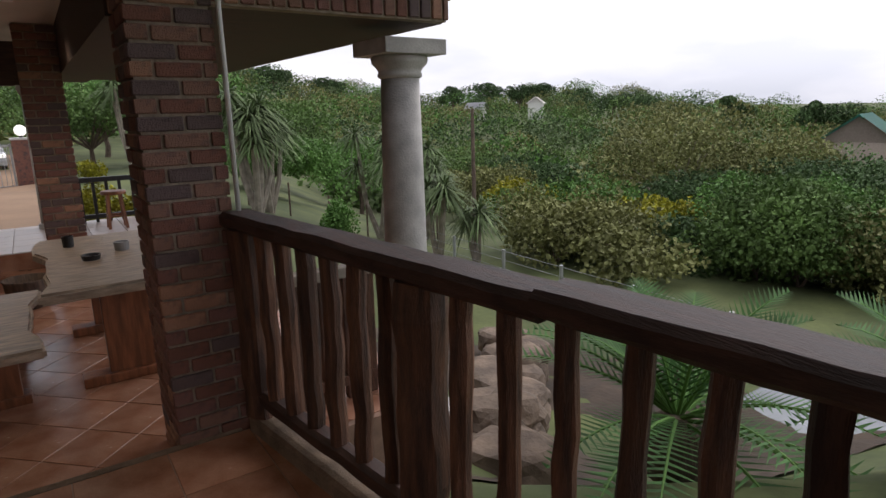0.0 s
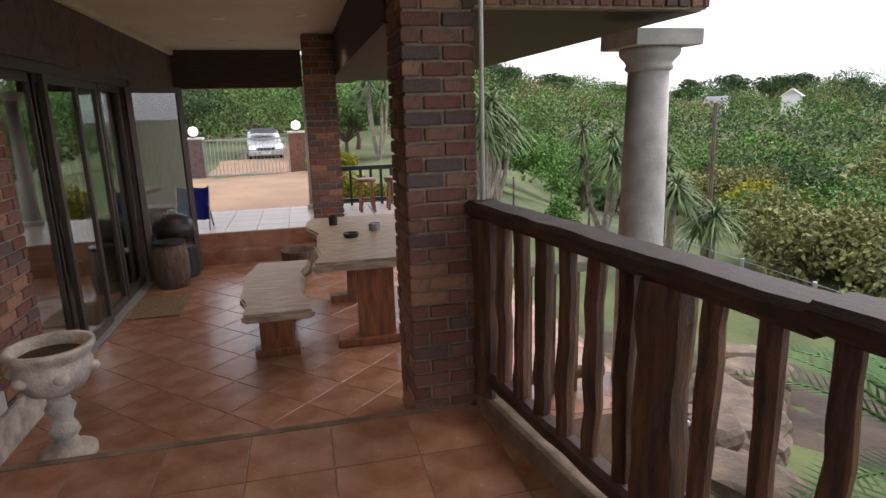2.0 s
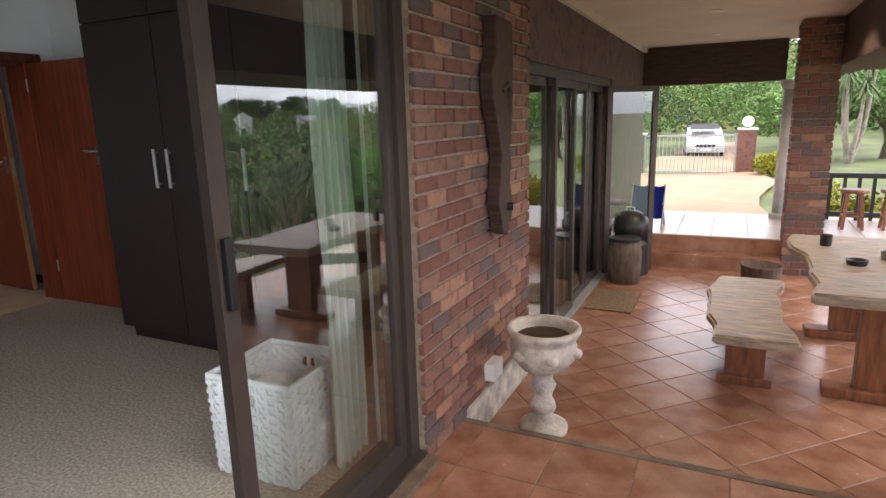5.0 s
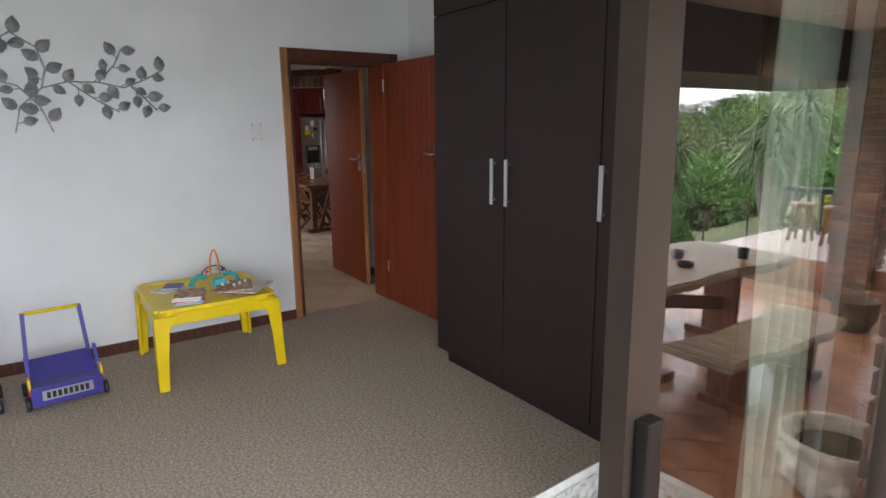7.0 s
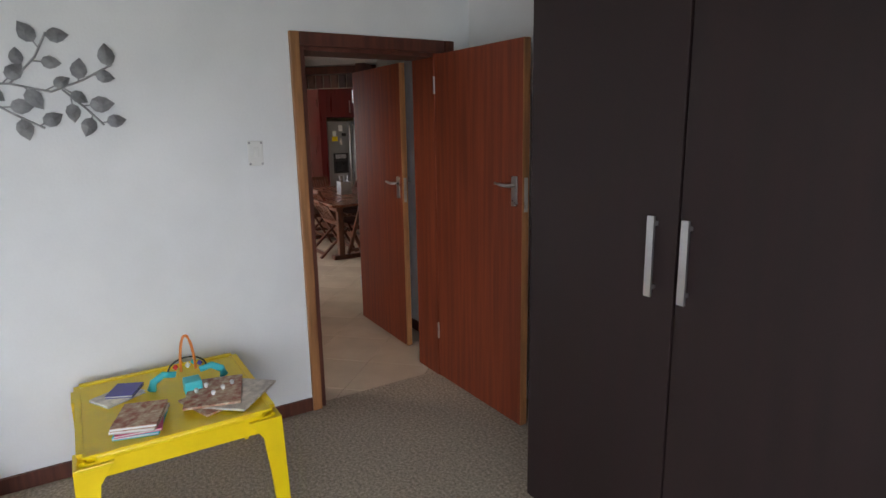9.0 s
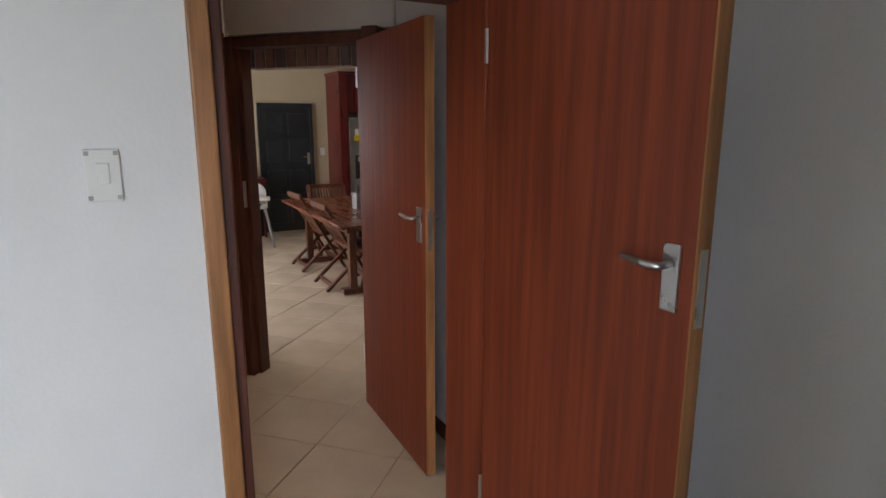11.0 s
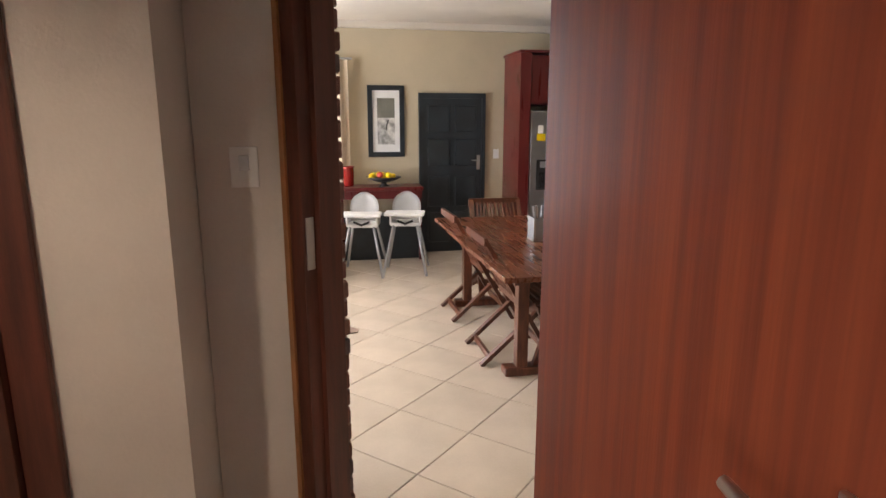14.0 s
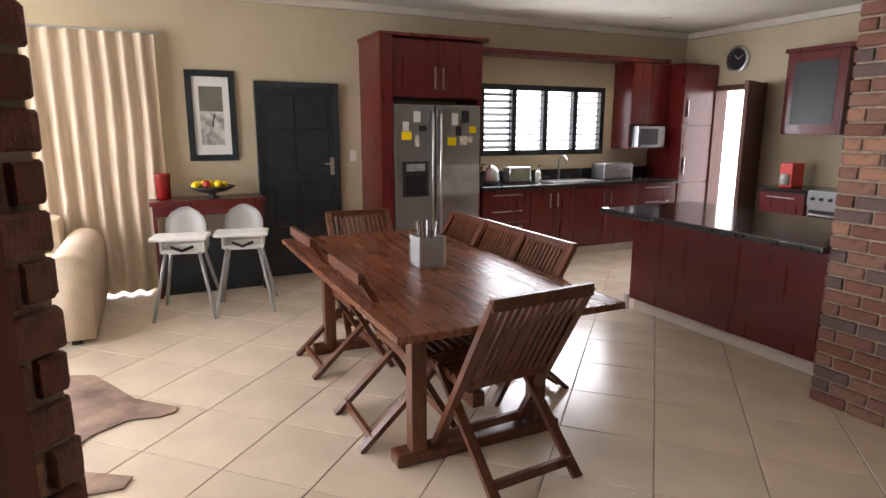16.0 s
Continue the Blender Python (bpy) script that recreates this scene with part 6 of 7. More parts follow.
def shrub(x, y, w, h, kind, label, seed, leaves=1500, leaf=0.09):
    g = random.Random(seed)
    t = thing("shrub", x, y, gz(x, y) - 0.05, label, "shrub")
    bl = []
    bm = bmesh.new()
    for i in range(7):
        a = i * 2.4
        r = w * 0.28 * math.sqrt(i / 7)
        s = w * g.uniform(0.22, 0.32)
        c = (r * math.cos(a), r * math.sin(a), h * g.uniform(0.32, 0.7))
        bl.append((*c, s, s, h * 0.33))
        add_tube(bm, [(0.02 * i, 0, 0), c], [0.02, 0.006], 5)
    part("stem_cluster", bm, BARK, t)
    mesh_ob("foliage", leaf_mesh("foliage", bl, leaves, leaf, LEAF[kind], seed, shell=0.35), t)
    return t


def rosette_mesh(name, n, length, width, mat, seed, arch=1.0):
    """A tuft of long arching sword leaves."""
    g = random.Random(seed)
    vs, fs = [], []
    for i in range(n):
        a = i * 2.39996 + g.uniform(-0.2, 0.2)
        up = g.uniform(-0.5, 1.25)
        L = length * g.uniform(0.75, 1.1)
        d = Vector((math.cos(a) * math.cos(up), math.sin(a) * math.cos(up), math.sin(up)))
        s = Vector((-math.sin(a), math.cos(a), 0))
        b0 = len(vs)
        for k in range(5):
            t = k / 4
            p = d * L * t + Vector((0, 0, -arch * L * 0.55 * t * t))
            w = width * (1 - t) * (0.6 + t) * 1.2 + 0.002
            vs += [tuple(p + s * w), tuple(p - s * w)]
        for k in range(4):
            q = b0 + 2 * k
            fs.append((q, q + 1, q + 3, q + 2))
    me = bpy.data.meshes.new(name)
    me.from_pydata(vs, [], fs)
    me.materials.append(mat)
    return me


ROSETTE = rosette_mesh("leaf_tuft", 70, 0.75, 0.022, LEAF["grey"], 3)


def dracaena(x, y, h, heads, seed):
    g = random.Random(seed)
    t = thing("dracaena", x, y, gz(x, y) - 0.05, "slender dragon tree with drooping leaf tufts", "tree", "dragon trees on the lawn")
    for i in range(heads):
        a = i * 2.2 + g.uniform(-0.3, 0.3)
        r = 0.12 * h * (0.6 + 0.6 * g.random()) * (1 if i else 0.3)
        top = (r * math.cos(a) * 1.7, r * math.sin(a) * 1.7, h * (0.62 + 0.33 * g.random()) if i else h * 0.85)
        bm = tube([(0, 0, 0), (r * math.cos(a), r * math.sin(a), h * 0.3), (top[0] * 0.95, top[1] * 0.95, top[2])], [0.09, 0.06, 0.045], 7)
        part("stem", bm, PALE_BARK, t)
        o = mesh_ob("leaf_tuft", ROSETTE, t)
        k = g.uniform(0.85, 1.15)
        o.matrix_basis = Matrix.Translation(top) @ Matrix.Rotation(a, 4, 'Z') @ Matrix.Scale(k, 4)
        o2 = mesh_ob("leaf_tuft", ROSETTE, t)
        o2.matrix_basis = Matrix.Translation((top[0], top[1], top[2] - 0.18)) @ Matrix.Rotation(a + 1, 4, 'Z') @ Matrix.Scale(k * 0.9, 4)


dracaena(4.3, 13.6, 2.9, 6, 1)
dracaena(4.9, 14.6, 2.7, 5, 2)
dracaena(7.7, 14.2, 3.1, 6, 3)
dracaena(9.0, 14.0, 3.0, 5, 4)
dracaena(7.0, 10.4, 1.9, 3, 6)
dracaena(7.7, 10.0, 1.3, 2, 7)
dracaena(3.2, 24.0, 4.0, 6, 8)

shrub(5.5, 12.1, 0.95, 1.2, "bright", "rounded clipped bright green shrub on the lawn", 1, 3000, 0.06)
shrub(15.4, 17.8, 2.6, 1.9, "yellow", "yellow-green leafy shrub on the slope", 2, 2600, 0.12)
shrub(18.2, 18.6, 2.4, 1.7, "yellow", "yellow-green leafy shrub on the slope", 3, 2400, 0.12)
for i, (x, y, w, h, k) in enumerate(((9.0, 9.0, 2.6, 1.3, "olive"), (10.0, 8.4, 2.8, 1.5, "olive"), (9.2, 7.2, 2.4, 1.0, "olive"), (11.5, 10.2, 3.0, 1.6, "olive"), (12.4, 9.0, 2.6, 1.5, "yellow"), (14, 12.5, 3.4, 2.0, "bright"), (12.8, 14.2, 3.0, 1.7, "mid"))):
    shrub(x, y, w, h, k, "loose sparse shrub beside the fence", 20 + i, 2200, 0.1)
for i, (x, y, w, h) in enumerate(((1.3, 9.8, 0.9, 0.85), (2.1, 10.2, 0.9, 0.8), (1.1, 12.3, 0.9, 0.9), (2.6, 12.5, 0.8, 0.8), (0.7, 19.4, 1.0, 0.8), (1.6, 19.6, 0.9, 0.7))):
    shrub(x, y, w, h, "yellow", "yellow variegated garden shrub beside the veranda", 40 + i, 1500, 0.06)
for i, (x, y, w, h) in enumerate(((11.6, 5.4, 3.2, 2.2), (13.4, 6.6, 3.6, 2.4), (14.2, 4.2, 3.6, 2.4), (12.4, 3.2, 3.2, 2.0))):
    shrub(x, y, w, h, "bright" if i % 2 else "mid", "dense dark green bush below the fence", 60 + i, 15000, 0.075)
g_ = random.Random(17)
for i in range(16):
    a_, r_ = radians(52 + 2.4 * i), 11.5 + 3.5 * (i % 3) + g_.uniform(-0.7, 0.7)
    shrub(1 + r_ * math.sin(a_), 3 + r_ * math.cos(a_), 3.4, g_.uniform(1.0, 1.7), ("olive", "mid", "dark", "olive")[i % 4], "tangled wild bush on the slope below the fence", 300 + i, 7000, 0.085)

tree("tree", 24.5, 16.8, 5.4, 8.5, "olive", "wide sparse olive-grey tree with pale branches", 70, 18, 11000, 0.14, PALE_BARK, base=0.22)
tree("tree", 29, 14.5, 5.0, 7.0, "olive", "wide sparse olive-brown tree with pale branches", 71, 16, 9000, 0.14, PALE_BARK, base=0.22)
for i, (x, y, h, s, k) in enumerate(((18, 27, 5.0, 6, "mid"), (12, 24, 4.5, 5.5, "bright"), (9, 27, 5.0, 6, "mid"), (5, 29, 5.5, 6, "bright"), (22, 25, 4.5, 6, "dark"), (17, 22, 3.4, 4.5, "olive"), (31, 24, 6, 7, "mid"), (35, 17, 6, 7, "bright"), (30, 9.5, 5, 7, "mid"), (22, 9, 4.4, 5.5, "dark"), (25, 5.5, 5, 6, "mid"), (20, 13, 3.4, 4.5, "dark"),
                                     (2.2, 27, 4.2, 5, "mid"), (-5.5, 30, 5, 6, "dark"), (-2, 36, 5.5, 7, "mid"), (3.5, 36, 6, 7, "mid"), (-9, 27, 5, 6, "mid"), (6.5, 19.5, 2.6, 3.2, "bright"))):
    tree("tree", x, y, h * 0.72, s, k, ("leafy green tree in the valley garden", "bushy broad-leaved tree below the lawn")[i % 2], 100 + i, 14, 7000, 0.12)


def woods(name, kind, n, seed, label, rmin=30, rmax=240, leaf=0.42):
    """Woods on the far slope: many clumps of leaves in one mesh."""
    g = np.random.default_rng(seed)
    bl = []
    while len(bl) < n:
        r = rmin + (rmax - rmin) * g.random() ** 1.4
        az = g.uniform(-38, 86)
        if az < 24 and r < 40:
            continue
        x, y = 1 + r * math.sin(radians(az)), 3 + r * math.cos(radians(az))
        if -4 < x < 1.5 and y < 42:
            continue
        s = g.uniform(1.4, 3.0) * (0.7 + r / 170)
        bl.append((x, y, gz(x, y) + s * 0.55, s * 1.25, s * 1.25, s * g.uniform(0.6, 1.0)))
    me = leaf_mesh(name, bl, n * 440, leaf, LEAF[kind], seed, shell=0.6)
    tagged(new(name, me), label, "woods", kind="stuff")


woods("far_woods", "mid", 330, 1, "mixed green woods covering the far hillside")
woods("far_woods", "dark", 240, 2, "dark green woods covering the far hillside")
woods("far_woods", "olive", 240, 3, "olive scrub covering the far hillside")
woods("far_woods", "bright", 110, 4, "fresh green trees scattered on the far hillside")
woods("far_woods", "grey", 150, 5, "grey-green scrub on the far hillside")


def skyline(px_az, r, h, s, kind, seed):
    x, y = 0.3 + r * math.sin(radians(px_az)), 0.4 + r * math.cos(radians(px_az))
    tree("tree", x, y, h * 0.62, s * 0.62, kind, "tall dark tree standing on the hill crest", seed, 10, 2600, 0.42, base=0.3, sink=0.3)


for i, (a, r, h, s) in enumerate(((24, 170, 12, 14), (29, 180, 10, 14), (35.4, 175, 13, 11), (38.8, 175, 14, 13), (41.6, 180, 12, 12), (43.4, 180, 13, 14), (47, 180, 10, 16), (50, 170, 9, 14), (53, 160, 9, 14), (59.8, 120, 15, 8), (60.3, 122, 12, 9), (65.6, 130, 13, 8), (67.4, 135, 12, 13), (14, 150, 10, 14), (8, 120, 9, 12), (19, 160, 10, 16), (56, 150, 8, 13))):
    skyline(a, r, h, s, "dark", 200 + i)


def far_house(az, r, z, w, d, h, rz, wall, roof, label):
    x, y = 0.3 + r * math.sin(radians(az)), 0.4 + r * math.cos(radians(az))
    ho = thing("house", x, y, z, label, "house", rz=rz)
    part("wall", box(-w / 2, w / 2, -d / 2, d / 2, gz(x, y) - z - 1, h), wall, ho)
    bm = bmesh.new()
    e = 0.5
    pk = h + d * 0.42
    a = [bm.verts.new(v) for v in ((-w / 2 - e, -d / 2 - e, h - 0.2), (-w / 2 - e, 0, pk), (-w / 2 - e, d / 2 + e, h - 0.2), (w / 2 + e, -d / 2 - e, h - 0.2), (w / 2 + e, 0, pk), (w / 2 + e, d / 2 + e, h - 0.2))]
    bm.faces.new((a[0], a[1], a[4], a[3]))
    bm.faces.new((a[1], a[2], a[5], a[4]))
    bmesh.ops.solidify(bm, geom=bm.faces[:], thickness=0.25)
    part("roof", bm, roof, ho)
    for s in (-1, 1):
        gb = bmesh.new()
        v = [gb.verts.new(q) for q in ((s * (w / 2 - 0.05), -d / 2, h), (s * (w / 2 - 0.05), d / 2, h), (s * (w / 2 - 0.05), 0, pk - 0.2))]
        gb.faces.new(v)
        bmesh.ops.solidify(gb, geom=gb.faces[:], thickness=0.2)
        part("gable", gb, wall, ho)
    for k in (-0.3, 0.25):
        wi = part("window", box(-w / 2 - 0.06, -w / 2, k * d - 0.6, k * d + 0.6, h * 0.4, h * 0.8), WHITE_HOUSE, ho)
        part("pane", box(-w / 2 - 0.08, -w / 2 - 0.061, k * d - 0.5, k * d + 0.5, h * 0.44, h * 0.76), BLACK, wi)
    return ho


far_house(69.2, 70, -4.6, 9, 6, 2.4, -165, HOUSE_WALL, GREEN_ROOF, "house with green sheet roof among trees")
far_house(43.1, 150, 0.9, 4, 3.4, 1.8, -140, WHITE_HOUSE, WHITE_HOUSE, "small white gabled house on the hill")
far_house(37.6, 150, 0.2, 4, 3, 1.6, -60, WHITE_HOUSE, GALV, "pale house half hidden on the hill")


def cycad(x, y, z, seed, n=24, L=1.35):
    g = random.Random(seed)
    t = thing("cycad", x, y, z, "large green cycad with stiff feathery fronds", "plant")
    part("trunk", lathe([(0.16, 0), (0.2, 0.15), (0.17, 0.35), (0.08, 0.42)], 14), BARK, t)
    for i in range(n):
        a = i * 2.39996
        up = g.uniform(0.15, 1.25)
        ln = L * g.uniform(0.8, 1.1)
        d = Vector((math.cos(a) * math.cos(up), math.sin(a) * math.cos(up), math.sin(up)))
        s = Vector((-math.sin(a), math.cos(a), 0))
        vs, fs, pts = [], [], []
        m = 26
        for k in range(m + 1):
            u = k / m
            p = Vector((0, 0, 0.38)) + d * ln * u + Vector((0, 0, -0.42 * ln * u * u))
            pts.append(p)
            if 2 < k < m:
                wl2 = 0.17 * math.sin(math.pi * min(1, u * 0.95 + 0.08)) + 0.03
                tg = (d + Vector((0, 0, -0.84 * u))).normalized()
                for sg in (-1, 1):
                    o = len(vs)
                    tip = p + s * sg * wl2 + tg * wl2 * 0.55 + Vector((0, 0, 0.05 * wl2 + 0.02))
                    vs += [tuple(p - tg * 0.011), tuple(p + tg * 0.014), tuple(tip)]
                    fs.append((o, o + 1, o + 2))
        me = bpy.data.meshes.new("frond")
        me.from_pydata(vs, [], fs)
        me.materials.append(LEAF["cycad"])
        f = mesh_ob("frond", me, t)
        part("midrib", tube(pts[::4], [0.014, 0.013, 0.012, 0.01, 0.008, 0.006, 0.004][:len(pts[::4])], 5), LEAF["bright"], f)


cycad(3.3, 2.3, gz(3.3, 2.3) + 0.15, 1, 30, 1.5)
cycad(4.1, 1.2, gz(4.1, 1.2), 2, 22, 1.05)
cycad(5.9, 3.9, gz(5.9, 3.9), 3, 14, 0.55)
structure("pool_deck", box(4.7, 6.8, 0.0, 3.4, -2.4, -1.62), WATER, "pale grey paved pool surround", "paving", 0.02)


def rock(x, y, z, sx, sy, sz, seed):
    g = random.Random(seed)
    r = thing("rock", x, y, z, "rough brown sandstone boulder in the garden wall", "rock", "rocks of the garden terrace", rz=g.uniform(0, 360))
    bm = bmesh.new()
    bmesh.ops.create_icosphere(bm, subdivisions=3, radius=0.5)
    for v in bm.verts:
        nn = noise.noise(v.co * 2.2 + Vector((seed * 3.1, 0, 0))) * 0.35 + noise.noise(v.co * 6 + Vector((0, seed, 0))) * 0.08
        v.co *= 1 + nn
        v.co.z = max(-0.32, min(0.34, v.co.z))
        v.co = Vector((v.co.x * sx, v.co.y * sy, (v.co.z + 0.3) * sz))
    part("boulder", bm, ROCK, r)


g_ = random.Random(11)
for i in range(46):
    t = i % 16 / 15
    lay = i // 16
    x, y = 2.55 + 2.1 * t + g_.uniform(-0.15, 0.15) + lay * 0.18, 3.5 + 1.9 * t + g_.uniform(-0.15, 0.15) + lay * 0.3
    x, y = x + 0.1, y - 0.5 * (1 - t)
    s = g_.uniform(0.32, 0.62)
    rock(x, y, gz(x, y) - 0.12 + 0.12 * lay, s * 1.3, s, s * 0.9, i)
bm = bmesh.new()
rows = []
for i in range(13):
    rr = 0.9 + i * 0.42
    rows.append([bm.verts.new((1 + rr * math.sin(a), 3 + rr * math.cos(a), gz(1 + rr * math.sin(a), 3 + rr * math.cos(a)) + 0.015 + 0.02 * math.sin(i * 2 + k))) for k, a in enumerate(np.linspace(radians(20), radians(100), 26))])
for a, b in zip(rows, rows[1:]):
    for k in range(25):
        bm.faces.new((a[k], b[k], b[k + 1], a[k + 1]))
structure("garden_bed", bm, SOIL, "bare brown soil of the terraced bed", "soil")

fence = thing("wire_fence", 6.9, 7.0, gz(6.9, 7), "low wire fence with grey posts", "fence")
for i, y in enumerate((12.5, 11.1, 9.7, 8.2, 6.8, 5.4, 4.0, 2.6, 1.2, -0.3)):
    part("post", tube([(0, y - 7, gz(6.9, y) - fence.location.z - 0.1), (0, y - 7, -1.0 - fence.location.z)], 0.03), GALV, fence)
for k in range(5):
    part("wire", tube([(0, 5.5, -1.03 - 0.16 * k - fence.location.z), (0, -7.3, -1.03 - 0.16 * k - fence.location.z)], 0.004, 5), GALV, fence)
pole = thing("timber_pole", 8.9, 11.7, gz(8.9, 11.7) - 0.1, "thin dark timber pole on the slope", "pole")
part("shaft", tube([(0, 0, 0), (0.02, 0, 1.6), (0.0, 0.02, 3.4)], [0.06, 0.05, 0.04]), BARK, pole)
for i in range(9):
    x, y = 3.6 + i * 0.95, 15.4 - i * 0.25
    p = thing("fence_post", x, y, gz(x, y) - 0.1, "short dark steel fence post on the lawn", "post", "posts across the lawn")
    part("shaft", tube([(0, 0, 0), (0, 0, 0.95)], 0.025), BARK, p)

# gate, piers and car
for x in (-3.0, 0.12):
    z = gz(x, 20.5) - 0.1
    p = thing("gate_pier", x, 20.5, z, "brick gate pier with a white globe lamp", "gate pier")
    part("pier", box(-0.25, 0.25, -0.25, 0.25, 0, 1.35), BRICK, p)
    part("coping", box(-0.28, 0.28, -0.28, 0.28, 1.35, 1.41), PLASTER, p, bevel=0.01)
    part("lamp_neck", lathe([(0.06, 1.41), (0.05, 1.48)], 14), BLACK, p)
    bm = bmesh.new()
    bmesh.ops.create_icosphere(bm, subdivisions=3, radius=0.15, matrix=Matrix.Translation((0, 0, 1.6)))
    part("globe", bm, GLOBE, p, "white globe lamp", smooth=True)
structure("garden_wall", box(-12, -3.26, 20.4, 20.6, -0.6, 0.9), BRICK, "low brick boundary wall", "wall")
gate = thing("gate", -1.45, 20.35, gz(-1.45, 20.35) + 0.06, "grey steel driveway gate, closed", "gate")
bm = bmesh.new()
for a, b in (((-1.28, 0, 0.04), (1.28, 0, 0.04)), ((-1.28, 0, 1.15), (1.28, 0, 1.15)), ((-1.28, 0, 0), (-1.28, 0, 1.2)), ((1.28, 0, 0), (1.28, 0, 1.2))):
    add_bar(bm, a, b, 0.05)
part("gate_frame", bm, GALV, gate)
for k in range(22):
    x = -1.2 + 2.4 * k / 21
    part("bar", bar((x, 0, 0.04), (x, 0, 1.15), 0.016), GALV, gate)


def car():
    c = thing("car", -1.6, 32.5, gz(-1.6, 32.5) + 0.06, "silver hatchback parked facing the gate", "car", rz=6)
    prof = [(-2.0, 0.25), (-2.0, 0.6), (-1.85, 0.78), (-1.0, 0.92), (-0.35, 1.38), (1.1, 1.45), (1.75, 1.0), (1.95, 0.85), (1.95, 0.25)]
    bm = bmesh.new()
    rings = []
    for x, k in ((-0.83, 0.96), (-0.7, 1.0), (0.7, 1.0), (0.83, 0.96)):
        rings.append([bm.verts.new((x * (1 - 0.2 * max(0, z - 0.9)), y * k, 0.1 + (z - 0.1) * k)) for y, z in prof])
    n = len(prof)
    for a, b in zip(rings, rings[1:]):
        for q in range(n):
            bm.faces.new((a[q], a[(q + 1) % n], b[(q + 1) % n], b[q]))
    bm.faces.new(rings[0])
    bm.faces.new(rings[-1])
    bmesh.ops.recalc_face_normals(bm, faces=bm.faces[:])
    part("body", bm, CAR_PAINT, c, bevel=0.03, smooth=True)
    part("windscreen", prism([(-0.66, -0.98), (0.66, -0.98), (0.56, -0.42), (-0.56, -0.42)], 0, 0.02), BLACK, c).matrix_basis = Matrix(((1, 0, 0, 0), (0, 1, 0, 0.0), (0, 0.74, 1, 1.665), (0, 0, 0, 1)))
    part("bumper", box(-0.8, 0.8, -2.05, -1.95, 0.25, 0.48), CAR_PAINT, c, bevel=0.03)
    part("grille", box(-0.4, 0.4, -2.03, -1.99, 0.5, 0.62), BLACK, c)
    part("number_plate", box(-0.24, 0.24, -2.065, -2.05, 0.32, 0.42), WHITE_PL, c)
    for s in (-1, 1):
        part("headlight", box(s * 0.62 - 0.16, s * 0.62 + 0.16, -2.02, -1.9, 0.56, 0.72), GLOBE, c, bevel=0.03)
        part("mirror", box(s * 0.88 - 0.08, s * 0.88 + 0.08, -0.75, -0.6, 0.92, 1.04), CAR_PAINT, c, bevel=0.02)
        part("side_window", box(s * 0.775 - 0.01, s * 0.775 + 0.01, -0.3, 1.1, 0.98, 1.3), BLACK, c)
        for y in (-1.25, 1.25):
            bm = lathe([(0.2, -0.09), (0.29, -0.08), (0.3, 0), (0.29, 0.08), (0.2, 0.09)], 24)
            bmesh.ops.transform(bm, matrix=pose(s * 0.74, y, 0.3, 0, 90, 0), verts=bm.verts[:])
            w = part("wheel", bm, BLACK, c)
            bm = lathe([(0.18, -0.1), (0.18, 0.1)], 18)
            bmesh.ops.transform(bm, matrix=pose(s * 0.75, y, 0.3, 0, 90, 0), verts=bm.verts[:])
            part("rim", bm, GALV, w)


car()

# ---- bricks and tiles ----
BL, BH, BJ = 0.175, 0.058, 0.012


def brick_mesh(name, L, D=0.085, H=BH):
    bm = box(-L / 2, L / 2, 0, D, 0, H)
    bmesh.ops.bevel(bm, geom=bm.edges[:], offset=0.005, segments=1, affect='EDGES')
    me = bpy.data.meshes.new(name)
    bm.to_mesh(me)
    bm.free()
    me.materials.append(BRICK)
    return me


FULL = brick_mesh("brick", BL, 0.03)
SOLDIER = brick_mesh("brick", BH, 0.03, BL)
gb_ = random.Random(21)


def lay_bricks(parent, ox, oy, ang, width, z0, z1, soldiers=False, jut=0.004):
    """Bricks on a face that starts at (ox, oy) and runs along ang; its outside is to the right of that run."""
    z, row = z0, 0
    inv = parent.matrix_world.inverted()
    c, s = math.cos(radians(ang)), math.sin(radians(ang))
    while z + (BL if soldiers else BH) <= z1 + 0.01:
        u = 0.0
        first = BL if row % 2 == 0 else BL / 2 - BJ / 2
        while u < width - 0.02:
            if soldiers:
                L, me = BH, SOLDIER
            else:
                L, me = (first if u == 0 else BL), FULL
            L = min(L, width - u)
            o = new("brick", me)
            o.parent = parent
            j = gb_.uniform(0.0, jut)
            k = L / (BH if soldiers else BL)
            m = Matrix.Translation((ox + c * (u + L / 2) + s * j, oy + s * (u + L / 2) - c * j, z + gb_.uniform(-0.0015, 0.0015))) @ Matrix.Rotation(radians(ang + gb_.uniform(-0.4, 0.4)), 4, 'Z') @ Matrix.Diagonal((k, 1, 1, 1))
            o.matrix_basis = m
            u += L + BJ
        z += (BL if soldiers else BH) + BJ
        row += 1


P1 = tagged(finish(box(0.67, 0.978, 3.042, 3.42, -0.6, 2.75), "brick_pillar", MORTAR), "brown face brick pillar at the step", "pillar", kind="structure")
lay_bricks(P1, 0.657, 3.03, 0, 0.333, -0.19, 2.72)
lay_bricks(P1, 0.657, 3.432, -90, 0.39, -0.19, 2.3)
lay_bricks(P1, 0.99, 3.042, 90, 0.39, -0.19, 2.3)
P2 = tagged(finish(box(0.312, 0.63, 7.262, 7.58, -0.6, 2.26), "brick_pillar", MORTAR), "brown face brick pillar by the platform", "pillar", kind="structure")
lay_bricks(P2, 0.3, 7.25, 0, 0.342, -0.19, 2.25)
lay_bricks(P2, 0.3, 7.592, -90, 0.33, -0.19, 2.25)
WV = bpy.data.objects["wall_veranda"]
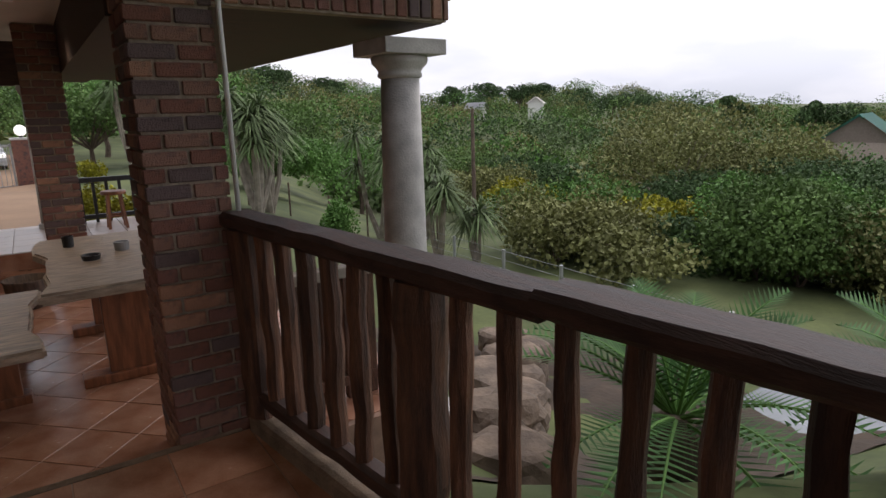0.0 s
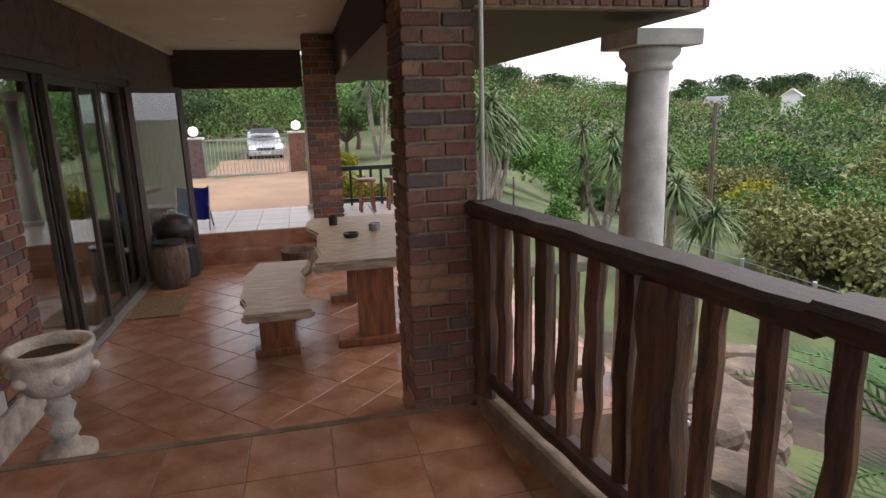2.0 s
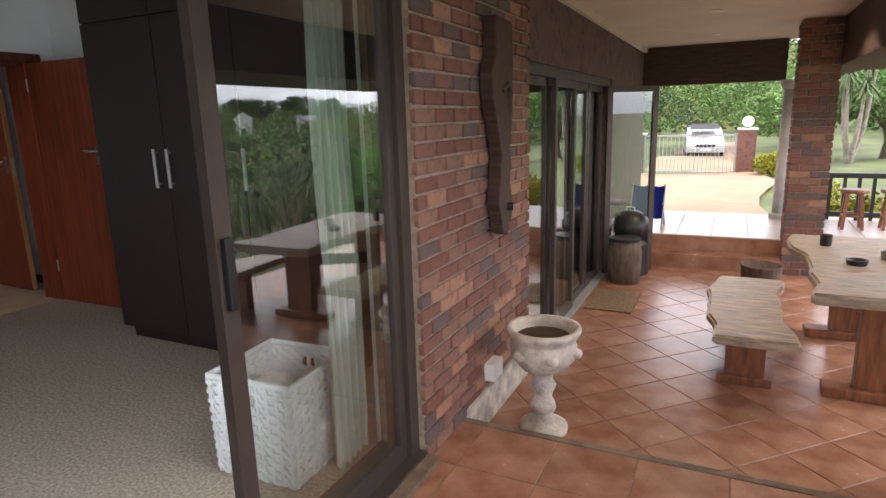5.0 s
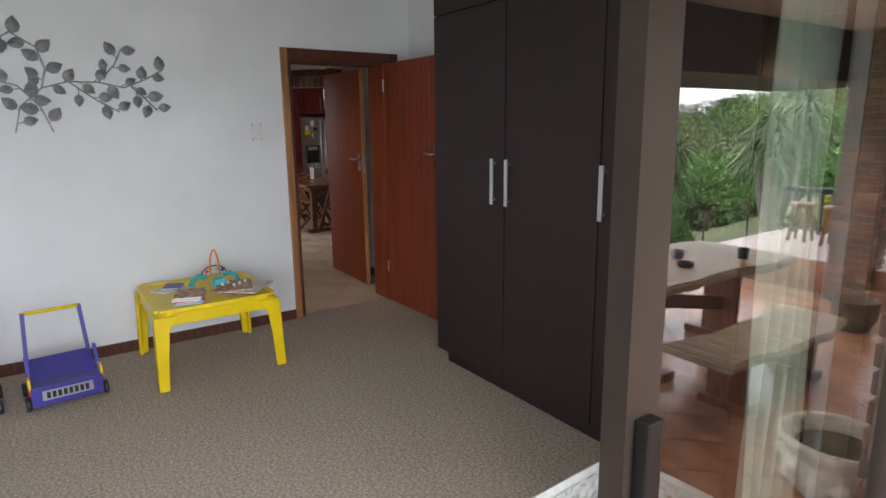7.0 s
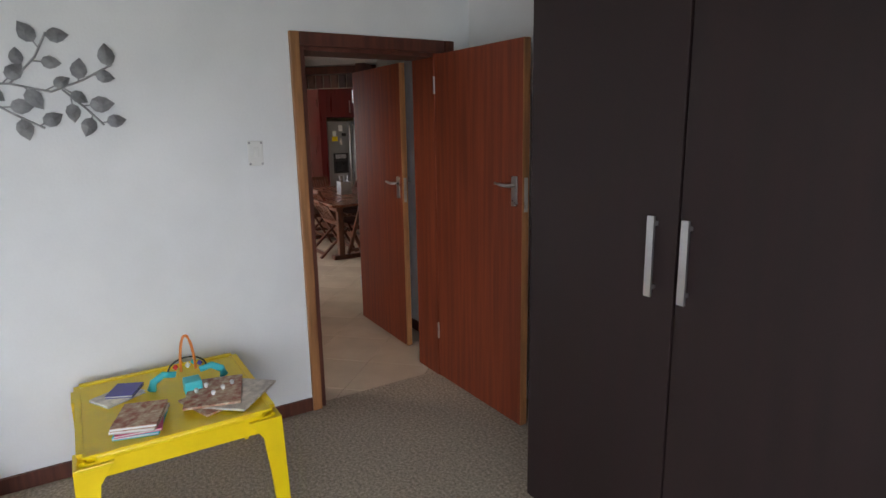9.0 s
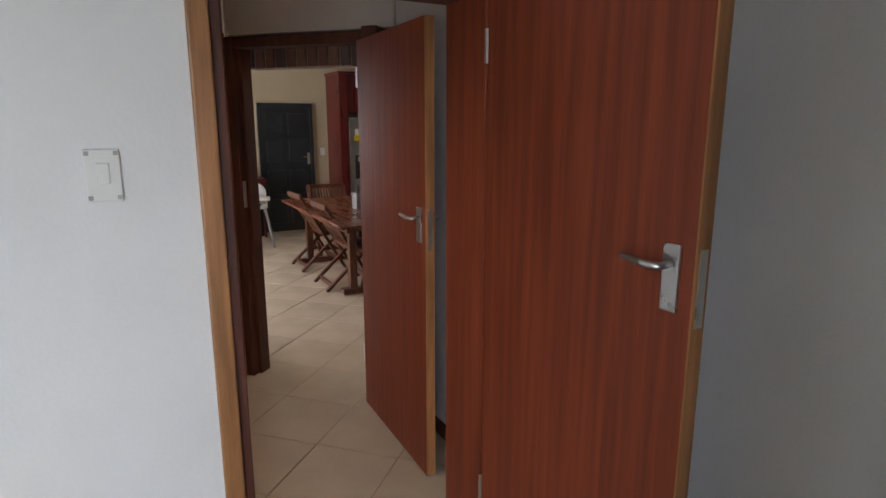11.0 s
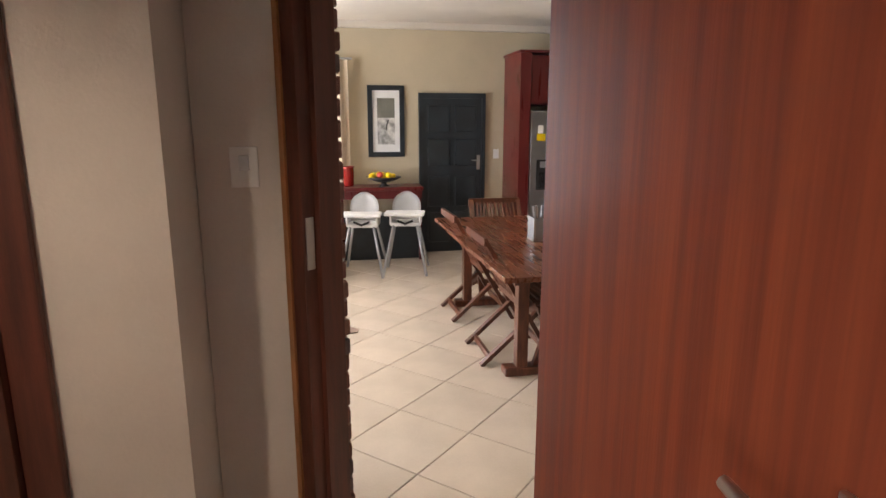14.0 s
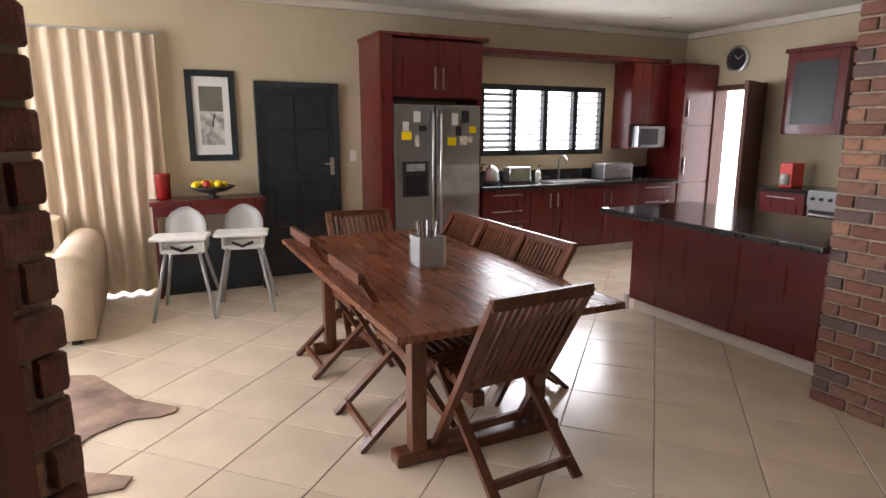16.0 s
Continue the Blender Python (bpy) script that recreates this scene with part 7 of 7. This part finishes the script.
lay_bricks(WV, XW, 2.62, 90, 1.46, -0.1, 2.28)
FB = bpy.data.objects["beam_brick_core"]
lay_bricks(FB, 0.99, 3.088, 0, 1.22, 1.87, 2.05, True)
lay_bricks(FB, 0.99, 3.088, 0, 1.22, 2.06, 2.75)
FS = bpy.data.objects["beam_brick_core_side"]
lay_bricks(FS, 2.232, 3.1, 90, 2.0, 1.97, 2.75)
CP = bpy.data.objects["column_plinth_core"]
lay_bricks(CP, 1.84, 3.128, 0, 0.44, -1.7, -0.44)
lay_bricks(CP, 1.828, 3.58, -90, 0.44, -1.7, -0.44)
lay_bricks(CP, 2.292, 3.14, 90, 0.44, -1.7, -0.44)
OB = bpy.data.objects["wall_oblique_brick_core"]
OA = math.degrees(math.atan2(3.72 - 3.16, -6.9 + 7.47))


def ob_at(lx, ly):
    v = pose(-7.47, 3.16, 0, 0, 0, OA) @ Vector((lx, ly, 0))
    return v.x, v.y


lay_bricks(OB, *ob_at(-0.112, 0.145), OA + 90, 0.135, 0.0, 2.6, jut=0.014)
lay_bricks(OB, *ob_at(-0.124, 0.292), OA + 180, 0.52, 0.0, 2.6, jut=0.008)
LB = bpy.data.objects["lintel_brick_core"]
lay_bricks(LB, *ob_at(-0.03, 0.15), OA, DW + 0.3, 1.9, 2.09, True, 0.01)
lay_bricks(LB, *ob_at(-0.03, 0.15), OA, DW + 0.3, 2.1, 2.58)
BP = bpy.data.objects["brick_pier_core"]
lay_bricks(BP, -8.6, 6.518, 0, 1.1, 0.0, 2.6)
lay_bricks(BP, -8.612, 6.87, -90, 0.34, 0.0, 2.6)


def clip_poly(poly, x0, x1, y0, y1):
    for axis, lim, keep in ((0, x0, 1), (0, x1, -1), (1, y0, 1), (1, y1, -1)):
        out = []
        for i in range(len(poly)):
            a, b = poly[i - 1], poly[i]
            ia, ib = (a[axis] - lim) * keep >= 0, (b[axis] - lim) * keep >= 0
            if ia != ib:
                t = (lim - a[axis]) / (b[axis] - a[axis])
                out.append((a[0] + t * (b[0] - a[0]), a[1] + t * (b[1] - a[1])))
            if ib:
                out.append(b)
        poly = out
        if len(poly) < 3:
            return []
    return poly


def lay_tiles(parent, x0, x1, y0, y1, z, size, ang, mat, gap=0.006, cx=0.0, cy=0.0, thick=0.014):
    """Square tiles turned by ang, cut to the rectangle."""
    c, s = math.cos(radians(ang)), math.sin(radians(ang))
    R = max(x1 - x0, y1 - y0) * 1.5
    n = int(R / size) + 2
    mx, my = (x0 + x1) / 2, (y0 + y1) / 2
    iu, iv = round(((mx - cx) * c + (my - cy) * s) / size), round((-(mx - cx) * s + (my - cy) * c) / size)
    h = size / 2 - gap / 2
    bm = box(-h, h, -h, h, -thick, 0)
    bmesh.ops.bevel(bm, geom=[e for e in bm.edges if e.verts[0].co.z > -0.001 and e.verts[1].co.z > -0.001], offset=0.002, segments=1, affect='EDGES')
    whole = bpy.data.meshes.new("tile")
    bm.to_mesh(whole)
    bm.free()
    whole.materials.append(mat)
    for a in range(iu - n, iu + n):
        for b in range(iv - n, iv + n):
            u, v = (a + 0.5) * size, (b + 0.5) * size
            px, py = cx + u * c - v * s, cy + u * s + v * c
            poly = [(px + (du * c - dv * s) * h, py + (du * s + dv * c) * h) for du, dv in ((-1, -1), (1, -1), (1, 1), (-1, 1))]
            cl = clip_poly(poly, x0, x1, y0, y1)
            if not cl:
                continue
            if all(x0 < q[0] < x1 and y0 < q[1] < y1 for q in poly):
                o = new("tile", whole)
                o.matrix_basis = pose(px, py, z, 0, 0, ang)
            else:
                area = abs(sum(cl[i - 1][0] * cl[i][1] - cl[i][0] * cl[i - 1][1] for i in range(len(cl)))) / 2
                if area < 0.0008:
                    continue
                pc = prism([(q[0] - px, q[1] - py) for q in cl], -thick, 0)
                me = bpy.data.meshes.new("tile")
                pc.to_mesh(me)
                pc.free()
                me.materials.append(mat)
                o = new("tile", me)
                o.matrix_basis = pose(px, py, z)
            o.parent = parent


OBJ = bpy.data.objects
lay_tiles(OBJ["landing_base"], XW, 1.1, -1.2, YE - 0.035, ZL, 0.36, 0, TERRA, 0.005, -1.2, YE - 0.035)
lay_tiles(OBJ["veranda_base"], XW + 0.02, 2.0, YE + 0.015, 7.2, ZV, 0.3, 45, TERRA, 0.005, -0.3, 4.0)
lay_tiles(OBJ["platform_base"], XW, 1.9, 7.43, 9.1, ZP, 0.36, 0, PALE_TILE, 0.006, 0, 7.43)
lay_tiles(OBJ["dining_floor_base"], -12.64, -7.2, 1.2, 9.7, 0.0, 0.437, 45, CREAM_TILE, 0.005, -9.559, 4.497)
lay_tiles(OBJ["hall_floor_base"], -7.2, -5.452, 1.4, 3.85, 0.0, 0.437, 45, CREAM_TILE, 0.005, -9.559, 4.497)
lay_tiles(OBJ["dining_floor_side"], -7.2, -6.5, 3.96, 9.7, 0.0, 0.437, 45, CREAM_TILE, 0.005, -9.559, 4.497)
